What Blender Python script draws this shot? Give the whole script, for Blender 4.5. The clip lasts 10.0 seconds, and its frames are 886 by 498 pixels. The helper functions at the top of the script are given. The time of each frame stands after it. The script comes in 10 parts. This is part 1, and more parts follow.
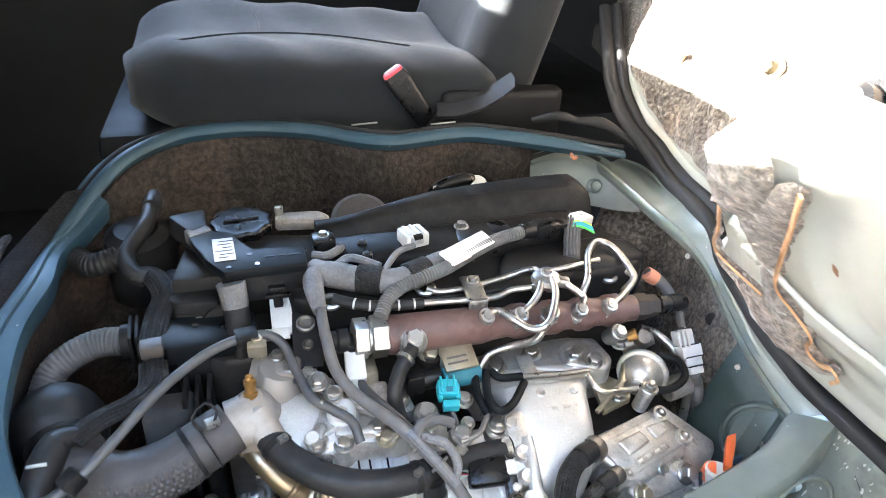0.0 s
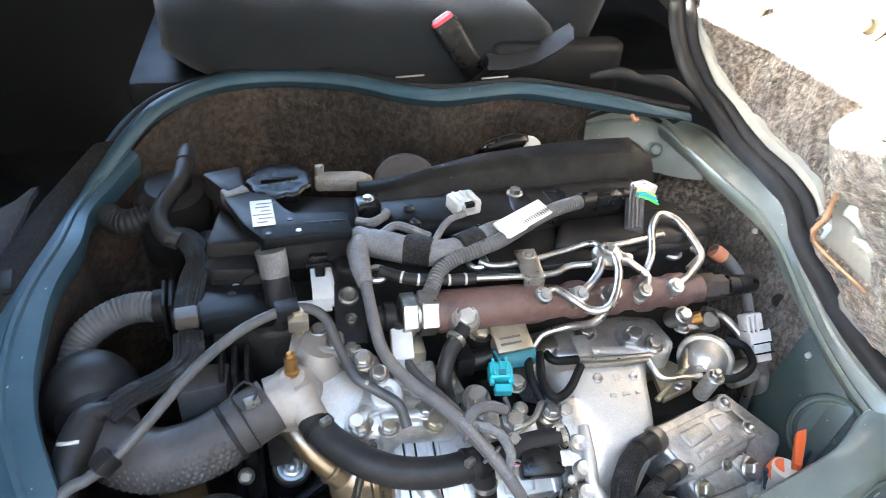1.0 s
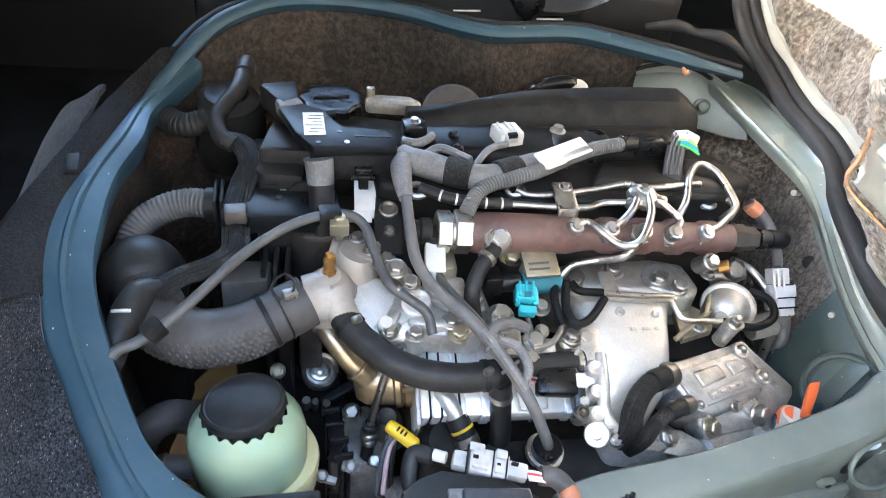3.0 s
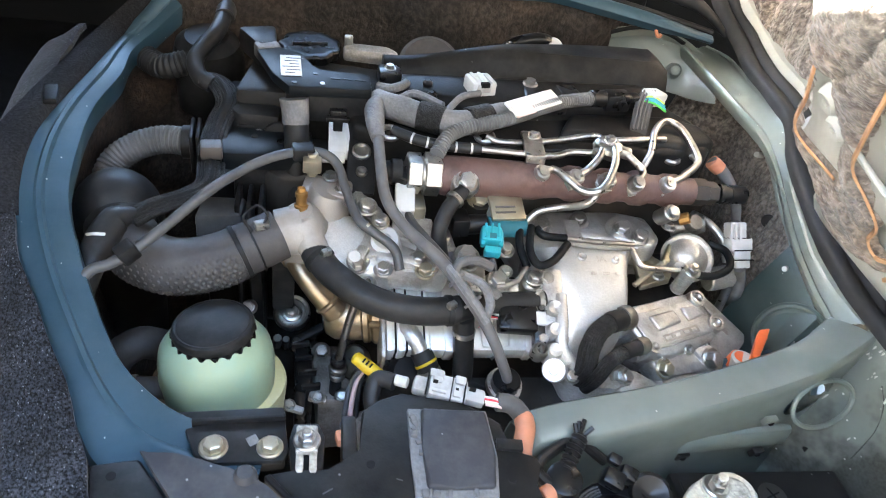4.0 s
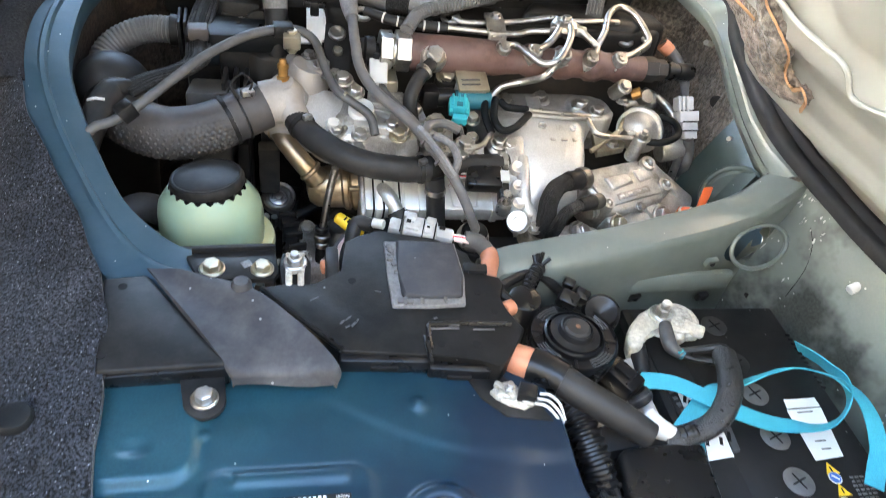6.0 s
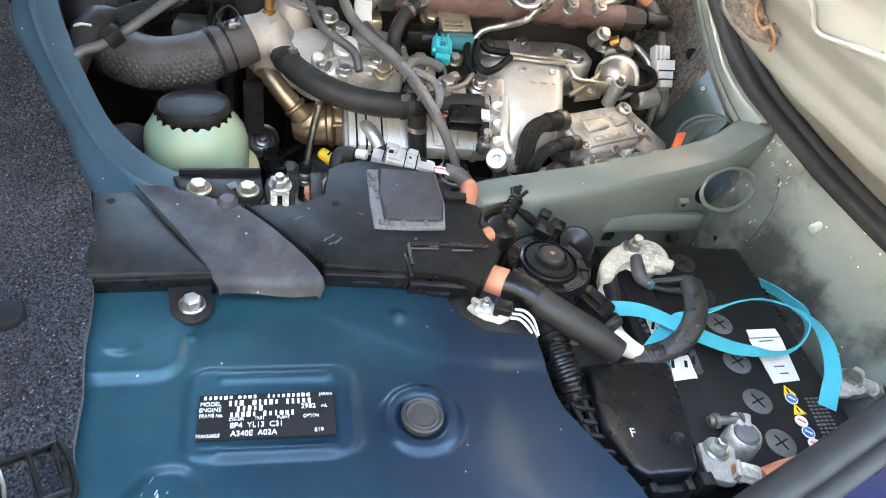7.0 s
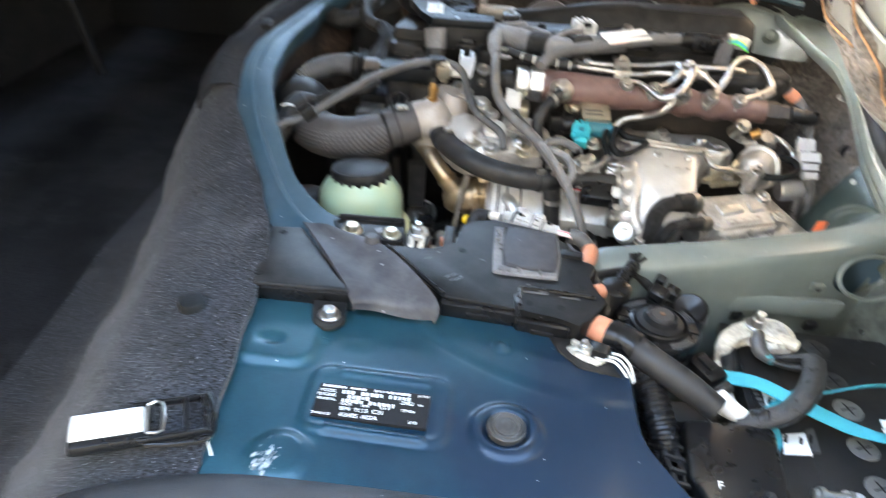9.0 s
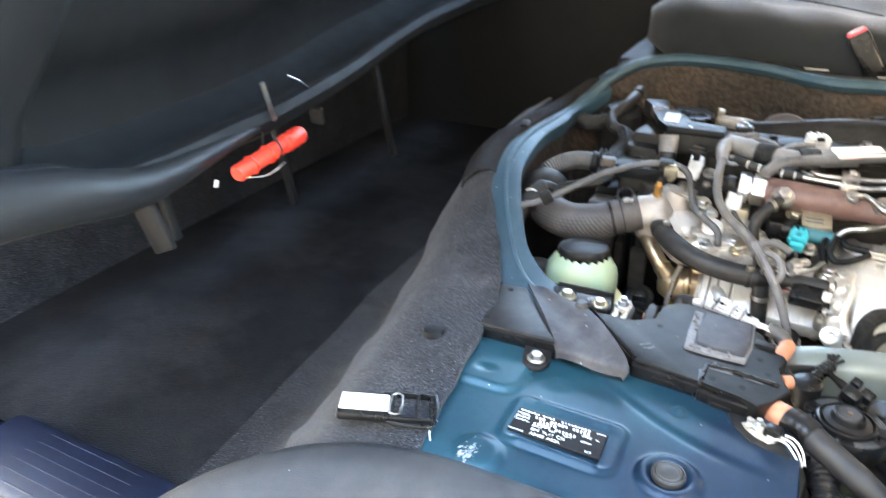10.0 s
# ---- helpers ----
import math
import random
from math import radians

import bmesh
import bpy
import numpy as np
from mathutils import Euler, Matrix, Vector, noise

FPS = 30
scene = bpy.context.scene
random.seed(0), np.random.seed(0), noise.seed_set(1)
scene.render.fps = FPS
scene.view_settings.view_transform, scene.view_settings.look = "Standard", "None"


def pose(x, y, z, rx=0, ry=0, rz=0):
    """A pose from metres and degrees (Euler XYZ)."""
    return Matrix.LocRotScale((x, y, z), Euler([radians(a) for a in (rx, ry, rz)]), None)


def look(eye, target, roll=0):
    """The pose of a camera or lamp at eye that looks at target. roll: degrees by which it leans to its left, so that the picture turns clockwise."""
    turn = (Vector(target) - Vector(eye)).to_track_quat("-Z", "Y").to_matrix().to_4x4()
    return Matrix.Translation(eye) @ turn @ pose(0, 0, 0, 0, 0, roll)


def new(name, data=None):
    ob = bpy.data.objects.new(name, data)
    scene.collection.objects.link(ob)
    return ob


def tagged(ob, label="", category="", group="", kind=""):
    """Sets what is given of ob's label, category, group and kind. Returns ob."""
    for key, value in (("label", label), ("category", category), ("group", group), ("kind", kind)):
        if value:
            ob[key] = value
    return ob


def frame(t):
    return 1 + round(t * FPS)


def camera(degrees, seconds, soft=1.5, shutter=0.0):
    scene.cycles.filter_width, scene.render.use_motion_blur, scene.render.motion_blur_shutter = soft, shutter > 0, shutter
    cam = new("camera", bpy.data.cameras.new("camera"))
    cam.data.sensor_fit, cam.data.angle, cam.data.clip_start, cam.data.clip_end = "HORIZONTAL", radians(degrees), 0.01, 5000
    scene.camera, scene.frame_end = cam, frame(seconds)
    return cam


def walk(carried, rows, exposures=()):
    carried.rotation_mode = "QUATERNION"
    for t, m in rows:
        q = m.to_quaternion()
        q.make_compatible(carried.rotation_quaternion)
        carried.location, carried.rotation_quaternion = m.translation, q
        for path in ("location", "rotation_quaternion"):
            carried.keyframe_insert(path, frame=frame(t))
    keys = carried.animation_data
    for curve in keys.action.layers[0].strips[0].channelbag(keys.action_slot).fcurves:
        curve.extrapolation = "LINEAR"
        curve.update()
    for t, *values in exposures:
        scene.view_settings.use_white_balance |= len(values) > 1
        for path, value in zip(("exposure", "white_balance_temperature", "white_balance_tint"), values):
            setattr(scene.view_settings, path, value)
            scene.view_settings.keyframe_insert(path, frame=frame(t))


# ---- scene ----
SIZE = 0.9  # metres per unit of the plan
cam = camera(65.2, 10.0, soft=0.6, shutter=0.5)
PATH = [
    (0, (0.1196, -0.0051, 0.638), (0.6221, 1.659, -0.35), 3.0),
    (0.5, (0.1114, 0.0669, 0.636), (0.6507, 1.6809, -0.413), 4.1),
    (1, (0.0996, 0.0758, 0.629), (0.5318, 1.6708, -0.498), 4.0),
    (1.5, (0.0865, 0.0626, 0.625), (0.4801, 1.6564, -0.519), 5.9),
    (2, (0.0902, 0.054, 0.607), (0.462, 1.6177, -0.583), 7.1),
    (2.5, (0.0879, 0.0391, 0.608), (0.4159, 1.6076, -0.589), 6.6),
    (4, (0.1064, -0.0385, 0.58), (0.4764, 1.487, -0.659), 10.4),
    (4.5, (0.1162, -0.0734, 0.572), (0.5136, 1.4459, -0.666), 10.8),
    (5, (0.1198, -0.1165, 0.556), (0.5337, 1.3923, -0.69), 11.0),
    (5.5, (0.1191, -0.1538, 0.544), (0.5534, 1.3357, -0.718), 10.9),
    (6, (0.1119, -0.1942, 0.528), (0.5173, 1.2785, -0.764), 9.9),
    (6.2, (0.1111, -0.2062, 0.52), (0.5309, 1.2481, -0.787), 10.5),
    (7.3, (0.105, -0.2659, 0.495), (0.5681, 1.1543, -0.835), 12.8),
    (7.5, (0.1082, -0.2715, 0.491), (0.5593, 1.1426, -0.85), 12.7),
    (8, (0.1104, -0.29, 0.477), (0.5086, 1.1291, -0.875), 13.3),
    (8.5, (0.1649, -0.3307, 0.488), (0.3019, 1.1728, -0.825), 7.2),
    (8.6, (0.160, -0.332, 0.500), (0.283, 1.165, -0.820), 7.4),
    (9, (0.175, -0.3768, 0.495), (0.0947, 1.2865, -0.613), 4.8),
    (9.5, (0.2113, -0.4704, 0.522), (-0.2978, 1.1746, -0.495), 0.9),
    (10, (0.2491, -0.5338, 0.56), (-0.5343, 1.0631, -0.355), 0.7),
]
walk(cam, [(t, look(Vector(eye) * SIZE, Vector(target) * SIZE, roll)) for t, eye, target, roll in PATH], [(0, 6.27, 6300, 11), (0.5, 6.06, 6200, 11), (1.0, 6.20, 6200, 11), (2.0, 6.38, 6250, 11), (2.7, 6.34, 6300, 11), (4.5, 6.10, 6600, 11), (7.5, 6.16, 7100, 11), (8.3, 6.18, 7100, 11), (9.0, 6.26, 7100, 11), (9.5, 6.26, 7150, 11), (10, 6.68, 7200, 11)])

# ---- daylight: sky through the open side door and the windscreen, low sun through the windscreen ----
SUN_EL, SUN_TRAVEL = 16.0, Vector((1.0, -0.32, 0.0)).normalized()
world = bpy.data.worlds.new("sky")
scene.world = world
world.use_nodes = True
wn = world.node_tree.nodes
sky = wn.new("ShaderNodeTexSky")
sky.sky_type, sky.sun_disc = "NISHITA", False
sky.sun_elevation = radians(SUN_EL)
sky.sun_rotation = math.atan2(-SUN_TRAVEL.x, -SUN_TRAVEL.y)
wn["Background"].inputs["Strength"].default_value = 0.15
world.node_tree.links.new(sky.outputs["Color"], wn["Background"].inputs["Color"])
sun = new("sun", bpy.data.lights.new("sun", "SUN"))
sun.data.energy, sun.data.angle, sun.data.color = 4.0, radians(0.5), (1.0, 0.93, 0.82)
sun.matrix_world = look((-3, 1, 2), Vector((-3, 1, 2)) + SUN_TRAVEL * math.cos(radians(SUN_EL)) - Vector((0, 0, math.sin(radians(SUN_EL)))))

# ---- materials ----


def surface(name, col, rough=0.5, metal=0.0, var=0.25, scale=25.0, bump=0.15, grain=300.0, col2=None, amount=0.5, coat=0.0,
            dust=0.0, dust_col=(0.30, 0.28, 0.25), specks=0.0, trans=0.0, sheen=0.0, stretch=None, depth=0.0008, fine=0.0, spec=0.5, speck_scale=55.0, speck_col=(0.55, 0.55, 0.52), blend=0.0, reflect_slope=None):
    """A worn surface: base colour varied at a large and a small scale, an optional second colour in patches, dust, specks and fine relief."""
    m = bpy.data.materials.new(name)
    m.use_nodes = True
    nt = m.node_tree
    nodes, link = nt.nodes, nt.links.new
    b = nodes["Principled BSDF"]
    tc = nodes.new("ShaderNodeTexCoord")
    mp = nodes.new("ShaderNodeMapping")
    link(tc.outputs["Object"], mp.inputs["Vector"])
    if stretch:
        mp.inputs["Scale"].default_value = stretch

    def noise_tex(s, detail=4.0, roughness=0.55):
        n = nodes.new("ShaderNodeTexNoise")
        n.inputs["Scale"].default_value, n.inputs["Detail"].default_value, n.inputs["Roughness"].default_value = s, detail, roughness
        link(mp.outputs["Vector"], n.inputs["Vector"])
        return n.outputs["Fac"]

    def ramp(src, lo, hi):
        r = nodes.new("ShaderNodeMapRange")
        r.inputs["From Min"].default_value, r.inputs["From Max"].default_value = lo, hi
        link(src, r.inputs["Value"])
        return r.outputs["Result"]

    def mix(fac, a, c):
        x = nodes.new("ShaderNodeMix")
        x.data_type = "RGBA"
        for sock, val in ((x.inputs["Factor"], fac), (x.inputs["A"], a), (x.inputs["B"], c)):
            if isinstance(val, tuple):
                sock.default_value = (*val, 1)
            elif isinstance(val, float):
                sock.default_value = val
            else:
                link(val, sock)
        return x.outputs["Result"]

    big, small = noise_tex(scale), noise_tex(grain, 3.0, 0.6)
    dark = tuple(c * (1 - var) for c in col)
    light = tuple(min(1.0, c * (1 + var)) for c in col)
    out = mix(ramp(big, 0.3, 0.7), dark, light)
    if col2:
        patch = noise_tex(scale * 0.7, 5.0, 0.65)
        # Leans the second colour to one side, as painted reflected light.
        if reflect_slope:
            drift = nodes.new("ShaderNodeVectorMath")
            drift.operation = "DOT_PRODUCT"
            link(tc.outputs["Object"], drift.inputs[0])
            drift.inputs[1].default_value = reflect_slope[:3]
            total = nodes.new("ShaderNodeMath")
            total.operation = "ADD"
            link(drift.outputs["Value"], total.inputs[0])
            total.inputs[1].default_value = reflect_slope[3]
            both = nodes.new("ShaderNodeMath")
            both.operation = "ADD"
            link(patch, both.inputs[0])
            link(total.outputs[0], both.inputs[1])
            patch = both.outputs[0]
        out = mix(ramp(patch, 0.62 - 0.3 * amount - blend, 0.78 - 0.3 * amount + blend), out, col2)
    g = nodes.new("ShaderNodeMath")
    g.operation = "MULTIPLY"
    link(ramp(small, 0.25, 0.85), g.inputs[0])
    g.inputs[1].default_value = 0.4
    out = mix(g.outputs[0], out, tuple(c * (1 - 0.6 * var) for c in col))
    if dust:
        d = nodes.new("ShaderNodeMath")
        d.operation = "MULTIPLY"
        link(ramp(noise_tex(scale * 1.7, 6.0, 0.7), 0.42, 0.75), d.inputs[0])
        d.inputs[1].default_value = dust
        out = mix(d.outputs[0], out, dust_col)
    if specks:
        v = nodes.new("ShaderNodeTexVoronoi")
        v.inputs["Scale"].default_value = speck_scale
        v.inputs["Randomness"].default_value = 1.0
        link(mp.outputs["Vector"], v.inputs["Vector"])
        out = mix(ramp(v.outputs["Distance"], 0.10 * specks, 0.06 * specks), out, speck_col)
    if fine:
        f = nodes.new("ShaderNodeMapRange")
        f.inputs["From Min"].default_value, f.inputs["From Max"].default_value = 0.40, 0.70
        f.inputs["To Min"].default_value, f.inputs["To Max"].default_value = 1 - fine, 1 + 2.5 * fine
        link(small, f.inputs["Value"])
        x = nodes.new("ShaderNodeVectorMath")
        x.operation = "SCALE"
        link(out, x.inputs[0])
        link(f.outputs["Result"], x.inputs["Scale"])
        out = x.outputs["Vector"]
    link(out, b.inputs["Base Color"])
    rr = nodes.new("ShaderNodeMapRange")
    rr.inputs["To Min"].default_value, rr.inputs["To Max"].default_value = max(0.03, rough - 0.12), min(1.0, rough + 0.15)
    link(noise_tex(scale * 2.3), rr.inputs["Value"])
    link(rr.outputs["Result"], b.inputs["Roughness"])
    b.inputs["Metallic"].default_value = metal
    b.inputs["Specular IOR Level"].default_value = spec
    b.inputs["Coat Weight"].default_value = coat
    b.inputs["Coat Roughness"].default_value = 0.12
    b.inputs["Transmission Weight"].default_value = trans
    b.inputs["Sheen Weight"].default_value = sheen
    if bump:
        bp = nodes.new("ShaderNodeBump")
        bp.inputs["Strength"].default_value, bp.inputs["Distance"].default_value = min(1.0, bump), depth
        link(small, bp.inputs["Height"])
        link(bp.outputs["Normal"], b.inputs["Normal"])
    return m


M = {}
# Metallic blue paint, with window reflection in its colour: teal left, navy right.
M["blue"] = surface("blue_green_metallic_paint", (0.0030, 0.0140, 0.031), 0.36, 0.25, 0.2, 4, 0.04, 500, (0.018, 0.088, 0.112), 0.50, 0.08, 0.02, specks=0.45, speck_scale=50.0, blend=0.16, spec=0.25, reflect_slope=(-0.95, 0.55, 0.0, 0.05))
M["rimblue"] = surface("faded_blue_green_paint", (0.020, 0.052, 0.076), 0.50, 0.20, 0.22, 10, 0.05, 400, (0.034, 0.068, 0.090), 0.5, 0.03, 0.05, spec=0.35, specks=0.5, blend=0.08)
M["greygreen"] = surface("grey_green_primer_paint", (0.152, 0.178, 0.160), 0.42, 0.1, 0.18, 8, 0.06, 350, (0.092, 0.110, 0.098), 0.40, 0.30, 0.10, specks=0.45, blend=0.08)
M["navy"] = surface("dark_blue_body_paint", (0.006, 0.008, 0.046), 0.25, 0.3, 0.2, 8, 0.02, 500, coat=0.6)
M["black"] = surface("black_plastic", (0.0092, 0.0094, 0.0102), 0.42, 0, 0.25, 20, 0.12, 500, dust=0.06, spec=0.17, specks=0.4, speck_scale=48.0, speck_col=(0.10, 0.10, 0.10))
M["blackgloss"] = surface("smooth_black_plastic", (0.0055, 0.0056, 0.0062), 0.28, 0, 0.2, 20, 0.05, 600, dust=0.03, dust_col=(0.12, 0.12, 0.12), spec=0.26)
M["cover"] = surface("black_plastic_cover", (0.0058, 0.0060, 0.0064), 0.42, 0, 0.3, 10, 0.25, 500, (0.022, 0.0215, 0.021), 0.35, dust=0.05, spec=0.14, specks=0.55, speck_scale=42.0, speck_col=(0.14, 0.14, 0.14), blend=0.05)
M["brownblack"] = surface("dusty_black_plastic", (0.026, 0.025, 0.024), 0.52, 0, 0.3, 12, 0.2, 500, dust=0.25, dust_col=(0.11, 0.10, 0.09), spec=0.3)
M["rubber"] = surface("black_rubber", (0.013, 0.0131, 0.0138), 0.48, 0, 0.3, 25, 0.15, 400, dust=0.12, dust_col=(0.13, 0.12, 0.11), spec=0.28)
M["greyrubber"] = surface("dusty_grey_rubber", (0.046, 0.0435, 0.044), 0.55, 0, 0.25, 22, 0.15, 400, dust=0.2, dust_col=(0.16, 0.14, 0.125), spec=0.35)
M["conduit"] = surface("grey_plastic_conduit", (0.090, 0.089, 0.091), 0.52, 0, 0.22, 30, 0.15, 500, dust=0.15, spec=0.35)
M["tape"] = surface("grey_cloth_tape", (0.125, 0.125, 0.128), 0.6, 0, 0.25, 40, 0.5, 300, dust=0.15, depth=0.002, fine=0.1)
M["greyflap"] = surface("dusty_grey_rubber_sheet", (0.029, 0.030, 0.035), 0.52, 0, 0.3, 18, 0.2, 300, (0.062, 0.063, 0.068), 0.3, spec=0.25, dust=0.12, specks=0.6, speck_scale=45.0, speck_col=(0.25, 0.25, 0.25))
M["plate"] = surface("dark_blue_grey_plastic", (0.0055, 0.0070, 0.0085), 0.42, 0, 0.3, 20, 0.15, 500, dust=0.05, dust_col=(0.10, 0.10, 0.10), spec=0.14)
M["alu"] = surface("cast_aluminium", (0.54, 0.53, 0.51), 0.36, 0.75, 0.22, 30, 0.55, 650, (0.30, 0.285, 0.265), 0.40, dust=0.10, dust_col=(0.20, 0.17, 0.14), depth=0.0007, fine=0.08)
M["alurough"] = surface("rough_cast_aluminium", (0.42, 0.395, 0.37), 0.48, 0.55, 0.3, 35, 0.6, 450, (0.22, 0.20, 0.18), 0.5, dust=0.15, fine=0.08)
M["steel"] = surface("zinc_plated_steel", (0.44, 0.43, 0.41), 0.30, 0.95, 0.22, 60, 0.1, 500, (0.24, 0.225, 0.20), 0.38)
M["satin"] = surface("satin_stainless_sheet", (0.82, 0.81, 0.79), 0.38, 0.45, 0.1, 30, 0.05, 300, (0.64, 0.62, 0.59), 0.3)
M["bronze"] = surface("heat_tinted_steel", (0.34, 0.26, 0.17), 0.36, 0.9, 0.3, 22, 0.1, 300, (0.46, 0.40, 0.33), 0.4)
M["gold"] = surface("yellow_zinc_plate", (0.44, 0.40, 0.31), 0.36, 0.85, 0.22, 40, 0.1, 400, (0.28, 0.24, 0.17), 0.35)
M["brass"] = surface("brass", (0.36, 0.20, 0.07), 0.45, 0.9, 0.25, 40, 0.1, 300, (0.22, 0.13, 0.05), 0.4)
M["rail"] = surface("brown_primed_forging", (0.120, 0.066, 0.058), 0.5, 0.1, 0.3, 25, 0.35, 350, (0.05, 0.027, 0.024), 0.45, dust=0.10)
M["iron"] = surface("dark_oily_cast_iron", (0.03, 0.028, 0.026), 0.6, 0.4, 0.4, 20, 0.5, 200, (0.06, 0.045, 0.035), 0.4)
M["felt"] = surface("brown_grey_felt_insulation", (0.13, 0.113, 0.097), 0.95, 0, 0.35, 16, 1.0, 150, (0.19, 0.148, 0.115), 0.4, sheen=0.2, depth=0.006, fine=0.35, spec=0.1)
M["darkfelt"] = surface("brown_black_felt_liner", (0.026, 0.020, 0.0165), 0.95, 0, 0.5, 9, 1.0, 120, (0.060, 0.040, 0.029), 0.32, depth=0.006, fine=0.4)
M["carpet"] = surface("charcoal_loop_carpet", (0.0122, 0.0134, 0.0165), 0.95, 0, 0.4, 14, 0.5, 480, (0.027, 0.028, 0.032), 0.3, sheen=0.1, depth=0.0016, fine=0.9, spec=0.1, specks=1.9, speck_scale=290.0, speck_col=(0.085, 0.088, 0.095))
M["floor"] = surface("dark_floor_carpet", (0.0125, 0.0126, 0.0138), 0.9, 0, 0.5, 5, 0.8, 400, (0.026, 0.026, 0.028), 0.5, depth=0.003, fine=0.3, spec=0.08)
M["fabric"] = surface("charcoal_seat_fabric", (0.0100, 0.0126, 0.0152), 0.85, 0, 0.2, 10, 0.6, 900, sheen=0.18, fine=0.15, spec=0.15)
M["trim"] = surface("dark_grey_interior_plastic", (0.0062, 0.0068, 0.0078), 0.55, 0, 0.15, 8, 0.35, 700, spec=0.2)
M["sill"] = surface("grey_sill_plastic", (0.017, 0.0180, 0.0205), 0.58, 0, 0.18, 10, 0.4, 700, spec=0.3, dust=0.04, specks=0.25, speck_scale=60.0)
M["pocket"] = surface("dull_teal_green_paint", (0.030, 0.050, 0.046), 0.5, 0.1, 0.2, 9, 0.05, 350, (0.018, 0.030, 0.028), 0.45, 0.1, 0.08, specks=0.5, blend=0.1)
M["cap"] = surface("dark_grey_moulded_plastic", (0.009, 0.0096, 0.011), 0.45, 0, 0.15, 10, 0.35, 700, spec=0.25)
M["pad"] = surface("dark_navy_rubber_tread", (0.0045, 0.0075, 0.020), 0.5, 0, 0.2, 10, 0.3, 500, spec=0.25)
M["seal"] = surface("black_weatherstrip_rubber", (0.0095, 0.0100, 0.0112), 0.62, 0, 0.25, 20, 0.3, 300, dust=0.05, dust_col=(0.10, 0.10, 0.10), spec=0.28)
M["reservoir"] = surface("milky_green_plastic", (0.22, 0.315, 0.225), 0.34, 0, 0.1, 14, 0.03, 300, (0.29, 0.32, 0.18), 0.46, dust=0.06, blend=0.06)
M["resin"] = surface("yellowed_plastic_base", (0.50, 0.47, 0.26), 0.45, 0, 0.12, 20, 0.05, 300, dust=0.2)
M["white"] = surface("white_plastic", (0.50, 0.50, 0.48), 0.4, 0, 0.08, 40, 0.05, 300, (0.48, 0.47, 0.44), 0.25, dust=0.08)
M["lightgrey"] = surface("light_grey_plastic", (0.38, 0.38, 0.37), 0.45, 0, 0.15, 40, 0.05, 300, (0.22, 0.22, 0.21), 0.35, dust=0.1)
M["teal"] = surface("turquoise_plastic", (0.022, 0.33, 0.39), 0.4, 0, 0.1, 40, 0.05, 300)
M["strap"] = surface("turquoise_woven_strap", (0.035, 0.36, 0.45), 0.65, 0, 0.1, 30, 0.8, 900, fine=0.08)
M["orange"] = surface("orange_plastic", (0.70, 0.12, 0.03), 0.45, 0, 0.12, 40, 0.05, 300)
M["salmon"] = surface("faded_orange_tape", (0.50, 0.19, 0.10), 0.55, 0, 0.18, 40, 0.1, 300, (0.36, 0.12, 0.07), 0.35, dust=0.15)
M["yellow"] = surface("yellow_plastic", (0.75, 0.48, 0.02), 0.45, 0, 0.1, 40, 0.05, 300)
M["red"] = surface("red_card_tube", (0.75, 0.04, 0.02), 0.45, 0, 0.1, 40, 0.1, 300)
M["green"] = surface("green_wire", (0.08, 0.55, 0.08), 0.5, 0, 0.1, 40, 0.05, 300)
M["wire_yellow"] = surface("yellow_green_wire", (0.45, 0.6, 0.12), 0.5, 0, 0.1, 40, 0.05, 300)
M["pink"] = surface("pale_pink_label", (0.75, 0.55, 0.52), 0.6, 0, 0.06, 40, 0.02, 300)
M["paper"] = surface("white_paper_label", (0.66, 0.66, 0.63), 0.55, 0, 0.05, 40, 0.02, 300)
# Ink, and black pieces that stand in for shade inside holes, slots, gaps.
M["print"] = surface("black_print_and_holes", (0.010, 0.010, 0.011), 0.6, 0, 0.05, 40, 0, 300, spec=0.1)
M["corroded"] = surface("corroded_lead_terminal", (0.33, 0.315, 0.275), 0.6, 0.2, 0.35, 70, 0.9, 200, (0.58, 0.57, 0.51), 0.5, depth=0.002, fine=0.2)
M["rusty"] = surface("rusty_steel", (0.22, 0.12, 0.07), 0.7, 0.4, 0.4, 60, 0.5, 300)
M["braid"] = surface("black_braided_sleeve", (0.014, 0.0138, 0.0138), 0.6, 0, 0.3, 60, 1.0, 600, (0.058, 0.055, 0.053), 0.32, depth=0.002, fine=0.5, spec=0.2)
M["sleeve"] = surface("woven_glossy_black_sleeve", (0.010, 0.0102, 0.0110), 0.30, 0, 0.3, 60, 0.9, 700, dust=0.05, depth=0.0012, fine=0.3, spec=0.5)
M["lid"] = surface("dusty_black_battery_plastic", (0.0105, 0.0105, 0.0110), 0.5, 0, 0.3, 14, 0.2, 500, dust=0.10, dust_col=(0.06, 0.058, 0.055), spec=0.25, specks=0.5, speck_scale=40.0, speck_col=(0.16, 0.155, 0.15))
M["vent"] = surface("grey_vent_plastic", (0.085, 0.085, 0.083), 0.5, 0, 0.25, 40, 0.2, 400, dust=0.15)
M["vent_dark"] = surface("dark_vent_plastic", (0.019, 0.019, 0.019), 0.5, 0, 0.25, 40, 0.2, 400, dust=0.2, dust_col=(0.06, 0.058, 0.055))
M["cream"] = surface("cream_corroded_lead", (0.56, 0.535, 0.46), 0.6, 0.1, 0.15, 60, 0.6, 260, (0.42, 0.38, 0.30), 0.38, depth=0.0010, fine=0.10, blend=0.08)
